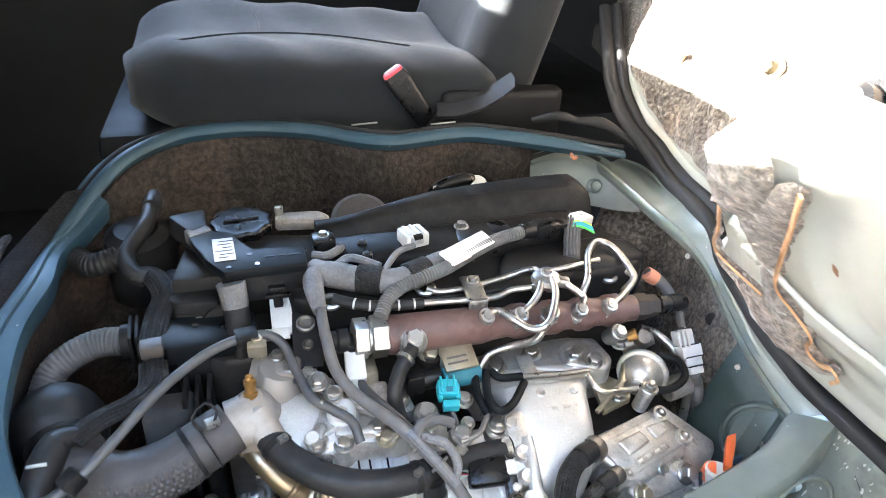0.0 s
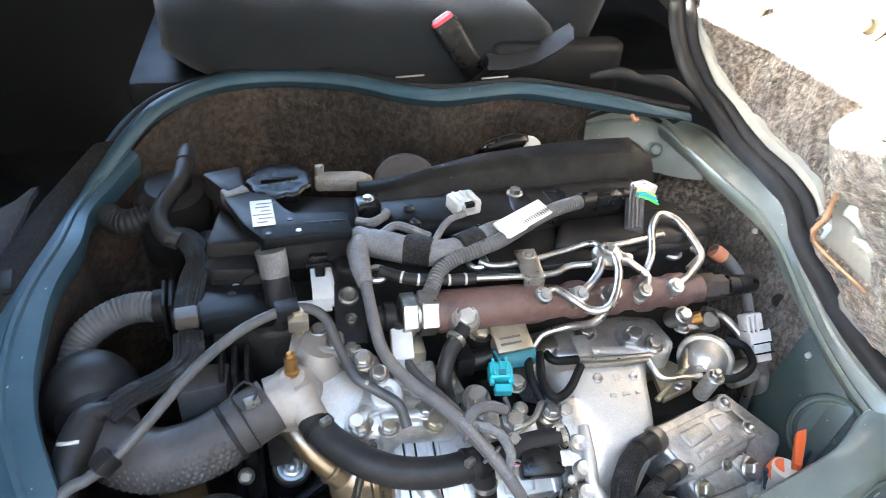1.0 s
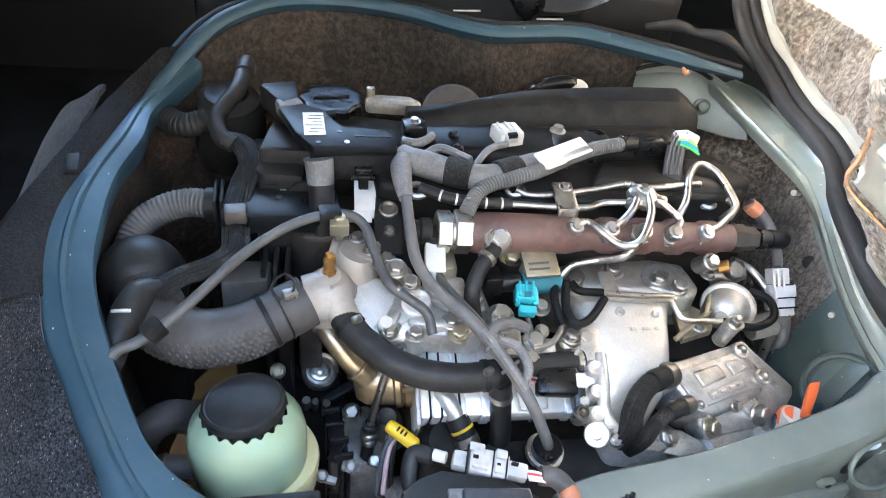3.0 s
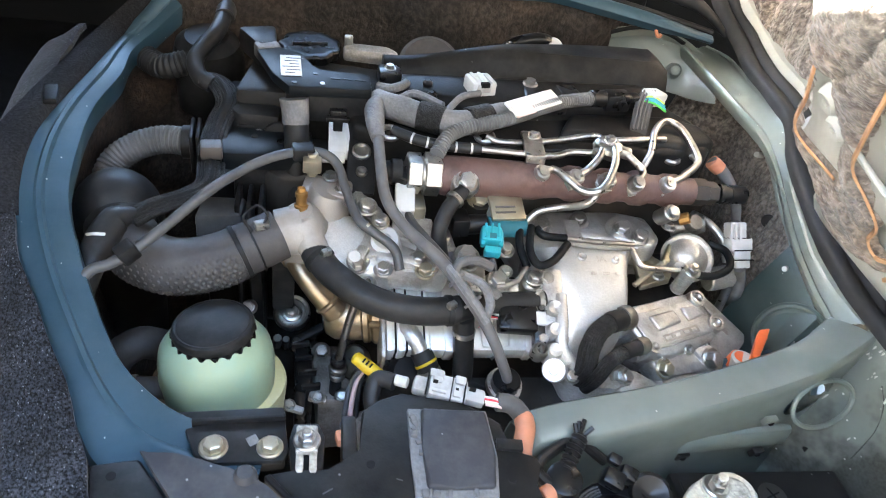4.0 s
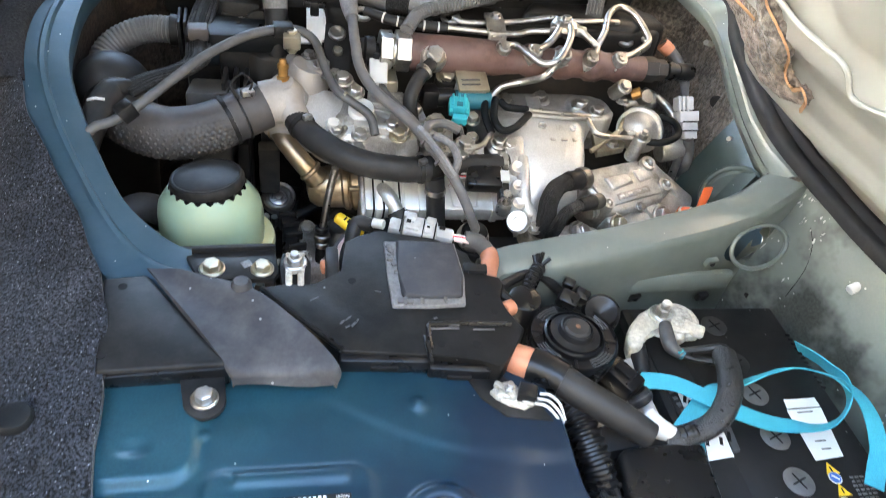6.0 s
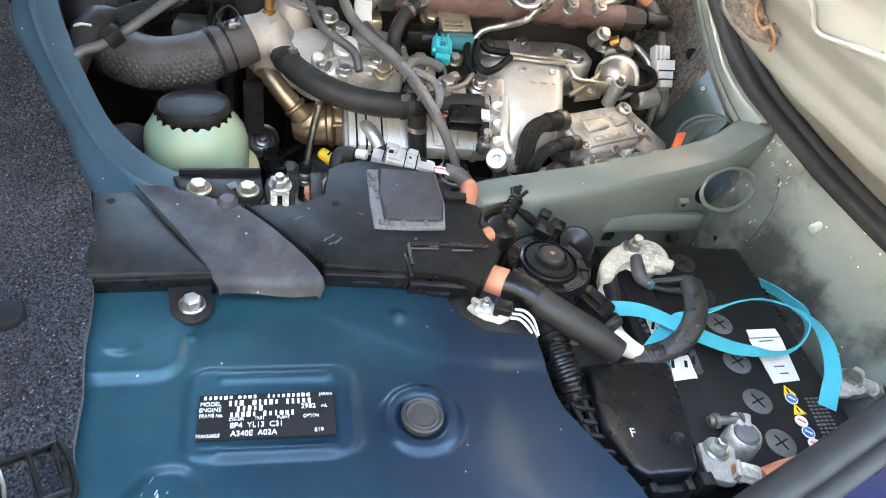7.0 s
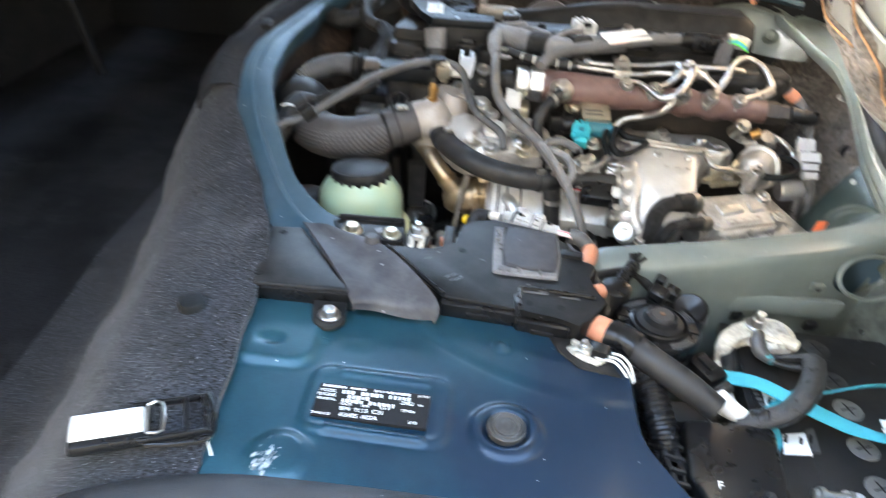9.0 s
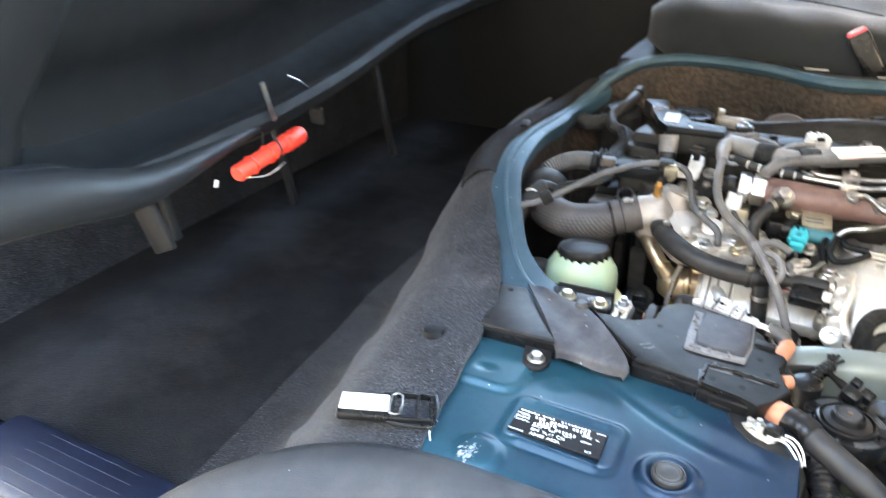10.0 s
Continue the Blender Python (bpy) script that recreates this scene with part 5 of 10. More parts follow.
for k in range(15):
    t = k / 14
    z = 0.22 + 0.62 * t
    xx = 0.50 + 0.20 * t
    ring = []
    for i in range(24):
        a = 2 * math.pi * i / 24
        c, s = math.cos(a), math.sin(a)
        yy = 0.245 * (1 - 0.12 * t) * math.copysign(abs(c) ** 0.4, c)
        dx = 0.085 * math.copysign(abs(s) ** 0.5, s)
        dx += 0.045 * smoothstep(0.21, 0.05, abs(yy)) * (1 if s < 0 else 0)
        ring.append(Vector((xx + dx + 0.055, 1.41 + yy, z)))
    rest.append(ring)
bmr = bmesh.new()
skin(bmr, rest)
part("backrest", bmr, "fabric", seat, "", 70)
recl = part("recliner_cover", prism([(0.440, 1.112), (0.520, 1.100), (0.648, 1.095), (0.668, 1.110), (0.668, 1.150), (0.44, 1.150)], 0.18, 0.285, 0.016, seg=3), "trim", seat, "smooth black recliner cover")
part("recliner_lever", loft([[(x, 1.098 - 0.012 * s, z - 0.010), (x, 1.088 - 0.014 * s, z), (x + 0.004, 1.096, z + 0.012), (x + 0.006, 1.12, z + 0.014)] for x, z, s in ((0.425, 0.252, 0.2), (0.46, 0.255, 0.8), (0.50, 0.266, 1), (0.535, 0.285, 1), (0.56, 0.300, 0.6))]), "sill", recl, "grey curved recliner lever")
latch = thing("seat_belt_buckle", "black seat belt buckle with a red and white release button", "buckle", (0.40, 1.12, 0.24))
BA, BB = Vector((0.415, 1.118, 0.235)), Vector((0.357, 1.122, 0.318))
way = (BB - BA).normalized()
bb = bmesh.new()
rr = []
sidev, upv = Vector((0, 1, 0)), way.cross(Vector((0, 1, 0)))
for s, w, h in ((0, 0.016, 0.010), (0.2, 0.019, 0.012), (0.9, 0.021, 0.013), (1.0, 0.019, 0.011)):
    q = BA.lerp(BB, s)
    rr.append([q + upv * (w * math.copysign(abs(math.cos(a)) ** 0.4, math.cos(a))) + sidev * (h * math.copysign(abs(math.sin(a)) ** 0.4, math.sin(a))) for a in (2 * math.pi * i / 20 for i in range(20))])
skin(bb, rr)
part("housing", bb, "blackgloss", latch)
btn = bmesh.new()
skin(btn, [[q + way * o for q in [BB + upv * (w * math.copysign(abs(math.cos(a)) ** 0.4, math.cos(a))) + sidev * (h * math.copysign(abs(math.sin(a)) ** 0.4, math.sin(a))) for a in (2 * math.pi * i / 16 for i in range(16))]] for o, w, h in ((-0.004, 0.018, 0.010), (0.003, 0.018, 0.010), (0.005, 0.016, 0.008))])
rb = part("release_button", btn, "redplastic", latch, "red release button")
part("slot_plate", box(BB + way * 0.0055 + sidev * 0.0045, (0.028, 0.005, 0.003), (0, math.degrees(math.atan2(-upv.z, upv.x)), 0), 0.001), "white", rb, "white slot edge")
part("webbing_stalk", box((0.425, 1.12, 0.215), (0.03, 0.012, 0.06), (0, 35, 0), 0.003), "black", latch)

# ---- the engine ----
engine = thing("diesel_engine", "dusty four-cylinder common-rail diesel engine in its bay", "engine", (0.35, 0.75, -0.42))
block = prism([(0.20, 0.60), (0.66, 0.60), (0.66, 0.93), (0.12, 0.95), (0.12, 0.76), (0.16, 0.66)], -0.425, -0.03, 0.01)
part("cylinder_block", block, "iron", engine, "dark cast block")
part("cylinder_head", prism([(0.06, 0.705), (0.34, 0.700), (0.66, 0.715), (0.66, 0.93), (0.02, 0.94), (0.02, 0.74)], -0.031, 0.085, 0.008), "iron", engine, "dark cast cylinder head")
part("front_case", prism([(-0.045, 0.745), (0.12, 0.745), (0.12, 0.90), (-0.04, 0.90)], -0.42, 0.05, 0.012), "black", engine)
# head cover: low deck in front, raised rounded back
deck = prism([(0.150, 0.735), (0.30, 0.700), (0.45, 0.712), (0.640, 0.735), (0.668, 0.770), (0.655, 0.82), (0.60, 0.90), (0.18, 0.90), (0.14, 0.80)], 0.02, 0.148, 0.010, slope=(-0.015, 0.02), seg=3)
cover = part("head_cover", deck, "cover", engine, "black plastic head cover", 40)
hood = []
for k in range(23):
    t = k / 22
    x = 0.195 + 0.425 * t
    y_f = 0.842 + 0.012 * smoothstep(0.0, 0.25, t) + 0.006 * t
    h = 0.178 + 0.024 * smoothstep(0.0, 0.45, t)
    y_b = 0.885 + 0.045 * smoothstep(0.05, 0.9, t)
    e = 0.012 * smoothstep(0.97, 1.0, t)
    hood.append([(x, y_f - 0.012, 0.12), (x, y_f, h - 0.032 - e), (x, y_f + 0.012, h - 0.010 - e), (x, y_f + 0.022, h - e), (x, y_b - 0.006, h + 0.002 - e), (x, y_b + 0.010, h - 0.006 - e), (x, y_b + 0.018, 0.12)])
bmh = bmesh.new()
skin(bmh, [[Vector(p) for p in s] for s in hood])
part("cover_hood", bmh, "cover", engine, "raised rear hood of the head cover", 40)
step = prism([(0.215, 0.790), (0.36, 0.775), (0.50, 0.800), (0.585, 0.812), (0.585, 0.865), (0.20, 0.850)], 0.12, 0.168, 0.012, slope=(0.01, 0.05), seg=3)
part("cover_step", step, "cover", engine, "", 40)
part("cover_skirt", prism([(0.42, 0.735), (0.60, 0.735), (0.665, 0.755), (0.655, 0.80), (0.60, 0.815), (0.45, 0.79)], 0.10, 0.158, 0.012, slope=(-0.05, 0.05), seg=3), "cover", engine, "", 40)
part("cover_left", prism([(0.000, 0.80), (0.15, 0.80), (0.21, 0.83), (0.20, 0.895), (0.02, 0.925)], 0.05, 0.152, 0.010), "cover", engine, "dusty black front end of the head cover", 40)
for p in ((0.252, 0.818, 0.168), (0.255, 0.790, 0.165)):
    part("cover_screw", turned(p, (p[0], p[1], p[2] + 0.008), [(0, 0.007), (0.6, 0.007), (1, 0.004)], 16), "blackgloss", cover)
# filler cap, silver heat shield and discs behind the cover
cap = part("oil_filler_cap", turned((0.094, 0.918, 0.138), (0.094, 0.916, 0.172), [(0, 0.032), (0.55, 0.033), (0.60, 0.041), (0.90, 0.042), (0.97, 0.040), (1, 0.036), (0.97, 0.030), (0.96, 0.002)], 60, wobble=0.05, lobes=9), "blackgloss", engine, "black ribbed oil filler cap")
part("cap_grip", box((0.094, 0.916, 0.172), (0.05, 0.006, 0.004), (0, 0, 8), 0.0015), "blackgloss", cap)
part("heat_shield", prism([(0.140, 0.910), (0.200, 0.904), (0.222, 0.912), (0.205, 0.932), (0.142, 0.936)], 0.150, 0.171, 0.006), "alurough", engine, "bright pressed heat shield")
part("shield_tab", box((0.148, 0.926, 0.176), (0.012, 0.008, 0.016), (0, 0, 5), 0.002), "steel", engine)
part("pulley_disc", turned((0.268, 0.925, 0.138), (0.265, 0.905, 0.163), [(0, 0.045), (0.8, 0.045), (1, 0.038)], 40), "greyrubber", engine, "dusty grey disc")
part("rear_hose_stub", tube([(0.385, 0.985, 0.14), (0.40, 0.965, 0.175), (0.435, 0.962, 0.188), (0.455, 0.965, 0.185)], 0.011, 12), "blackgloss", engine)
part("white_cap", turned((0.462, 0.966, 0.168), (0.464, 0.958, 0.189), [(0, 0.016), (0.8, 0.015), (1, 0.010)], 20), "white", engine, "white plastic cap")
# bracket plate over the left of the cover
br = prism([(0.026, 0.850), (0.046, 0.868), (0.084, 0.850), (0.096, 0.812), (0.106, 0.800), (0.125, 0.797), (0.172, 0.800), (0.173, 0.756), (0.072, 0.750), (0.050, 0.785)], 0.172, 0.186, 0.003)
plate_arm = part("harness_guide", br, "plate", engine, "dark blue-grey plastic harness guide")
part("label", box((0.072, 0.806, 0.1872), (0.026, 0.058, 0.001), (0, 0, 4), 0.0003), "paper", plate_arm, "white paper label")
for k in range(6):
    part("print_bar", box((0.072 + 0.004 * (k % 2), 0.784 + 0.0085 * k, 0.1878), (0.012 + 0.005 * (k % 3), 0.0022, 0.0003), (0, 0, 4), 0), "conduit", plate_arm)
for x, y in ((0.103, 0.789), (0.078, 0.761), (0.112, 0.764)):
    part("rivet_hole", turned((x, y, 0.1855), (x, y, 0.187), [(0, 0.0035), (1, 0.003)], 14), "blackgloss" if x < 0.11 else "white", plate_arm)
for x, w in ((0.128, 0.012), (0.143, 0.009), (0.159, 0.014)):
    part("moulded_mark", box((x, 0.779, 0.1866), (w, 0.003, 0.0008), (0, 0, 0), 0), "black", plate_arm)
part("guide_foot", box((0.12, 0.762, 0.158), (0.105, 0.010, 0.045), (0, 0, 1), 0.003), "black", engine)
part("guide_neck", prism([(-0.004, 0.912), (0.046, 0.928), (0.052, 0.870), (0.030, 0.855)], 0.155, 0.190, 0.006), "black", engine, "black duct behind the harness guide")
part("tape_wrap", prism([(0.020, 0.868), (0.050, 0.878), (0.058, 0.862), (0.028, 0.848)], 0.168, 0.189, 0.004), "tape", engine, "grey tape wrap")
part("harness_end", tube([(0.078, 0.755, 0.168), (0.080, 0.750, 0.152), (0.081, 0.744, 0.138)], [0.018, 0.017, 0.0165], 16, jitter=0.05), "tape", engine, "grey taped harness end")
part("harness_tail", tube([(0.081, 0.746, 0.142), (0.083, 0.732, 0.110), (0.084, 0.715, 0.05)], 0.0158, 16), "rubber", engine)
clipb = bmesh.new()
box((0.133, 0.758, 0.150), (0.022, 0.018, 0.014), (0, 0, 0), 0.002, clipb)
box((0.133, 0.752, 0.140), (0.012, 0.016, 0.020), (0, 0, 0), 0.002, clipb)
box((0.133, 0.748, 0.146), (0.030, 0.006, 0.006), (0, 0, 0), 0.001, clipb)
part("harness_clip", clipb, "blackgloss", engine)
bent = bmesh.new()
box((0.136, 0.748, 0.121), (0.028, 0.070, 0.004), (22, 0, 0), 0.001, bent)
box((0.118, 0.716, 0.110), (0.050, 0.016, 0.004), (22, 0, 0), 0.001, bent)
box((0.147, 0.748, 0.124), (0.003, 0.056, 0.010), (22, 0, 0), 0.001, bent)
part("bracket", bent, "satin", engine, "bright bent steel bracket")
# timing-side covers
part("sensor_box", prism([(-0.012, 0.870), (0.040, 0.866), (0.062, 0.80), (0.060, 0.770), (0.005, 0.775), (-0.010, 0.80)], 0.03, 0.132, 0.008), "black", engine, "black sensor housing", 40)
part("housing_flange", rod((0.058, 0.788, 0.10), (0.058, 0.765, 0.105), 0.020, 24), "black", engine)
bolt((0.034, 0.768, 0.105), engine, 0.006, (0, -1, 0.2))
guard = part("wiring_trough", prism([(-0.010, 0.775), (0.100, 0.772), (0.104, 0.735), (0.100, 0.714), (-0.002, 0.708), (-0.012, 0.72)], 0.088, 0.112, 0.002), "plate", engine, "black wiring trough", 40)
part("trough_body", prism([(0.0, 0.770), (0.094, 0.768), (0.096, 0.722), (0.006, 0.716)], 0.02, 0.089, 0.004), "black", engine)
for x, y, m in ((0.062, 0.742, "blackgloss"), (0.085, 0.730, "blackgloss"), (0.030, 0.752, "brownblack")):
    part("trough_hole", turned((x, y, 0.111), (x, y, 0.1135), [(0, 0.0045), (1, 0.004)], 14), m, guard)
part("trough_clip", box((-0.018, 0.742, 0.088), (0.020, 0.070, 0.050), (0, 8, 0), 0.004), "blackgloss", engine)
part("trough_tab", box((0.018, 0.776, 0.110), (0.022, 0.008, 0.012), (0, 0, 0), 0.002), "blackgloss", engine)
part("lower_guard", prism([(-0.035, 0.655), (0.020, 0.660), (0.024, 0.700), (-0.03, 0.70)], -0.06, 0.055, 0.006), "conduit_dark", engine, "dusty grey guard")
for k in range(3):
    part("block_rib", box((0.014 + 0.014 * k, 0.690, -0.06), (0.006, 0.05, 0.25), (0, 0, 0), 0.002), "black", engine)
lug = part("lifting_eye", box((0.163, 0.700, 0.108), (0.036, 0.080, 0.006), (24, 0, -4), 0.003), "black", engine, "black lifting bracket")
bolt((0.168, 0.632, 0.096), engine, 0.0095, (0, -0.4, 1))
bolt((0.184, 0.618, 0.086), engine, 0.0085, (0, -0.4, 1))
for y, z, r in ((0.718, 0.117, 0.012), (0.690, 0.105, 0.007)):
    part("eye_ring", turned((0.163, y, z), (0.163, y - 0.003, z + 0.007), [(0, r), (0.8, r), (1, r * 0.8), (0.6, r * 0.55), (0.5, 0.001)], 20), "darksteel", lug)

# common rail with its nuts and pipes
RA, RB = Vector((0.255, 0.670, 0.122)), Vector((0.600, 0.676, 0.112))
profile = [(0, 0.023), (0.02, 0.025), (0.36, 0.024), (0.40, 0.021), (0.46, 0.019), (0.49, 0.023), (0.53, 0.023), (0.56, 0.019), (0.60, 0.019), (0.62, 0.023), (0.66, 0.023), (0.69, 0.019), (0.73, 0.019), (0.75, 0.023), (0.79, 0.023), (0.82, 0.019), (0.86, 0.019), (0.88, 0.022), (0.93, 0.022), (0.96, 0.018), (1, 0.018)]
rail = part("common_rail", turned(RA, RB, profile, 28), "rail", engine, "rust-brown painted fuel rail", 30)
ax = (RB - RA).normalized()
hexend = turned(RA - ax * 0.040, RA - ax * 0.022, [(0, 0.0235), (0.08, 0.0255), (0.92, 0.0255), (1, 0.0235)], 6)
turned(RA - ax * 0.022, RA - ax * 0.019, [(0, 0.021), (1, 0.021)], 24, hexend)
turned(RA - ax * 0.019, RA + ax * 0.002, [(0, 0.025), (0.08, 0.0268), (0.92, 0.0268), (1, 0.025)], 6, hexend)
part("hex_fitting", hexend, "steel", rail, "bright zinc hexagon fitting")
part("pressure_sensor", turned(RA - ax * 0.046, RA - ax * 0.075, [(0, 0.016), (0.4, 0.016), (0.5, 0.013), (1, 0.012)], 18), "black", rail)
part("rail_end", turned(RB, RB + ax * 0.036, [(0, 0.0175), (0.08, 0.0185), (0.55, 0.0185), (0.6, 0.0155), (1, 0.0155)], 6), "iron", rail, "dark steel hexagon")
part("rail_sensor", turned(RB + ax * 0.040, RB + ax * 0.082, [(0, 0.0135), (0.2, 0.0135), (0.22, 0.0115), (0.4, 0.0115), (0.42, 0.0130), (0.9, 0.0130), (1, 0.011)], 12), "blackgloss", rail)
for x, y, z in ((0.380, 0.672, 0.128), (0.424, 0.668, 0.127), (0.467, 0.668, 0.125), (0.508, 0.670, 0.122), (0.553, 0.674, 0.120)):
    n = part("union_nut", turned((x, y + 0.004, z - 0.012), (x + 0.003, y - 0.016, z + 0.016), [(0, 0.0135), (0.10, 0.0150), (0.52, 0.0150), (0.6, 0.0130)], 6), "steel", rail)
    part("nut_collar", turned((x + 0.0015, y - 0.006, z + 0.003), (x + 0.003, y - 0.017, z + 0.018), [(0, 0.0112), (0.6, 0.0108), (0.8, 0.0090), (0.82, 0.0062), (1, 0.0058)], 16), "steel", n)
pipes = {
    "a": [(0.383, 0.658, 0.143), (0.399, 0.664, 0.142), (0.412, 0.648, 0.140), (0.431, 0.631, 0.134), (0.452, 0.628, 0.142), (0.474, 0.662, 0.158), (0.483, 0.700, 0.162)],
    "b": [(0.427, 0.655, 0.141), (0.444, 0.668, 0.143), (0.458, 0.679, 0.152), (0.470, 0.698, 0.160)],
    "c": [(0.511, 0.657, 0.137), (0.520, 0.672, 0.142), (0.506, 0.684, 0.152), (0.491, 0.700, 0.160)],
    "d": [(0.556, 0.661, 0.134), (0.577, 0.672, 0.136), (0.609, 0.700, 0.140), (0.614, 0.718, 0.146), (0.609, 0.764, 0.156), (0.587, 0.776, 0.162), (0.560, 0.748, 0.160), (0.541, 0.706, 0.150), (0.524, 0.686, 0.130)],
    "e": [(0.600, 0.706, 0.120), (0.622, 0.720, 0.130), (0.615, 0.737, 0.132), (0.589, 0.742, 0.125)],
    "f": [(0.454, 0.634, 0.137), (0.439, 0.632, 0.115), (0.416, 0.648, 0.097), (0.388, 0.652, 0.086), (0.373, 0.645, 0.073)],
    "g": [(0.320, 0.719, 0.152), (0.336, 0.710, 0.150), (0.376, 0.712, 0.151), (0.422, 0.724, 0.151), (0.468, 0.731, 0.156), (0.476, 0.714, 0.158)],
    "h": [(0.306, 0.691, 0.149), (0.373, 0.689, 0.147), (0.407, 0.691, 0.146), (0.428, 0.699, 0.148), (0.458, 0.695, 0.152), (0.476, 0.700, 0.156)],
    "i": [(0.490, 0.722, 0.156), (0.529, 0.728, 0.156), (0.576, 0.744, 0.151)],
}
for k, pts in pipes.items():
    part("injector_pipe", tube(pts, 0.0048 if k in "abcdf" else 0.0042, 12, 8), "steel", engine, "bright steel fuel pipe")
part("return_hose", tube([(0.198, 0.712, 0.156), (0.232, 0.696, 0.153), (0.269, 0.692, 0.150), (0.308, 0.691, 0.149)], 0.0068, 12, 8), "rubber", engine, "black return hose with white bands")
for s in (0.25, 0.42, 0.58, 0.74, 0.9):
    q = path_of([(0.198, 0.712, 0.156), (0.232, 0.696, 0.153), (0.269, 0.692, 0.150), (0.308, 0.691, 0.149)], 20)
    i = int(s * (len(q) - 2))
    part("white_band", turned(q[i], q[i] + (q[i + 1] - q[i]).normalized() * 0.0025, [(0, 0.0071), (1, 0.0071)], 14), "white", engine)
for c in ((0.195, 0.712, 0.152), (0.318, 0.722, 0.150), (0.590, 0.735, 0.128)):
    ring = [(c[0] + 0.011 * math.cos(a), c[1] + 0.009 * math.sin(a), c[2] + 0.003 * math.sin(a)) for a in (i * math.pi / 6 for i in range(13))]
    part("banjo_ring", tube(ring, 0.0038, 8, 3), "steel", engine)
clampa = bmesh.new()
box((0.377, 0.712, 0.157), (0.026, 0.026, 0.006), (6, 0, 0), 0.002, clampa)
box((0.376, 0.690, 0.153), (0.026, 0.024, 0.007), (14, 0, 0), 0.002, clampa)
box((0.376, 0.678, 0.143), (0.026, 0.006, 0.022), (0, 0, 0), 0.002, clampa)
clampa = part("pipe_clamp", clampa, "steel", engine, "bright pipe clamp")
bolt((0.378, 0.712, 0.160), clampa, 0.0062, mesh=BOLT)
clampb = bmesh.new()
turned((0.478, 0.704, 0.146), (0.478, 0.702, 0.166), [(0, 0.016), (0.5, 0.020), (0.8, 0.018), (1, 0.012)], 18, clampb, 0.04, 3)
box((0.497, 0.694, 0.155), (0.020, 0.014, 0.014), (0, 0, -25), 0.004, clampb)
box((0.462, 0.692, 0.152), (0.016, 0.014, 0.014), (0, 0, 30), 0.004, clampb)
clampb = part("pipe_clamp", clampb, "steel", engine, "cast pipe clamp")
bolt((0.479, 0.704, 0.165), clampb, 0.0068)
# banjo bolt, its neighbour and small hose
part("banjo_eye", turned((0.284, 0.655, 0.116), (0.286, 0.645, 0.130), [(0, 0.0165), (0.2, 0.018), (0.8, 0.018), (1, 0.0165)], 28), "steel", engine)
bolt((0.286, 0.646, 0.129), engine, 0.0115, (0.05, -0.6, 0.8))
bolt((0.311, 0.662, 0.092), engine, 0.0115, (0.05, -0.5, 0.8), GOLDBOLT)
part("mount_boss", turned((0.311, 0.672, 0.05), (0.311, 0.662, 0.092), [(0, 0.018), (1, 0.016)], 20), "iron", engine)
part("fuel_hose", tube([(0.283, 0.640, 0.122), (0.272, 0.628, 0.115), (0.262, 0.618, 0.105), (0.253, 0.601, 0.090), (0.255, 0.594, 0.070), (0.262, 0.585, 0.045)], 0.0092, 14), "rubber", engine, "short black rubber fuel hose")
clip_ring((0.272, 0.629, 0.115), (1, 0.9, 0.6), 0.0112, engine, "steel", 0.006)
# vacuum solenoid with turquoise connector
sol = part("vacuum_valve", box((0.341, 0.638, 0.099), (0.044, 0.034, 0.006), (24, 0, 6), 0.0015), "gold", engine, "light grey vacuum solenoid with a steel bracket")
part("valve_bracket", box((0.345, 0.655, 0.109), (0.052, 0.003, 0.014), (12, 0, 6), 0.001), "gold", sol)
for k in range(2):
    part("print_bar", box((0.338, 0.636 - 0.007 * k, 0.1022 - 0.003 * k), (0.026, 0.0025, 0.0006), (24, 0, 6), 0), "conduit", sol)
part("valve_block", box((0.341, 0.640, 0.086), (0.038, 0.026, 0.022), (12, 0, 6), 0.002), "lightgrey", sol)
part("valve_body", rod((0.318, 0.628, 0.076), (0.368, 0.634, 0.074), 0.0135, 18), "teal_dark", sol, "dark turquoise valve body")
part("black_solenoid", rod((0.275, 0.632, 0.074), (0.318, 0.632, 0.078), 0.0125, 18), "blackgloss", sol)
part("solenoid_cap", box((0.283, 0.632, 0.078), (0.022, 0.028, 0.026), (0, 0, 4), 0.003), "blackgloss", sol)
tc = bmesh.new()
box((0.319, 0.606, 0.078), (0.026, 0.022, 0.020), (20, 0, -8), 0.004, tc)
box((0.319, 0.588, 0.069), (0.020, 0.010, 0.014), (20, 0, -8), 0.002, tc)
box((0.330, 0.600, 0.078), (0.006, 0.020, 0.008), (20, 0, -8), 0.001, tc)
box((0.308, 0.600, 0.078), (0.005, 0.018, 0.008), (20, 0, -8), 0.001, tc)
tcp = part("connector", tc, "teal", sol, "bright turquoise connector")
for x in (0.311, 0.319, 0.327):
    part("rib", box((x, 0.606, 0.0885), (0.003, 0.020, 0.003), (20, 0, -8), 0.0008), "teal", tcp)
part("slot", box((0.319, 0.598, 0.0862), (0.008, 0.006, 0.003), (20, 0, -8), 0), "teal_dark", tcp, "dark slot")
part("connector_wire", tube([(0.319, 0.582, 0.064), (0.322, 0.570, 0.055), (0.318, 0.556, 0.045)], 0.003, 8), "conduit_dark", sol)

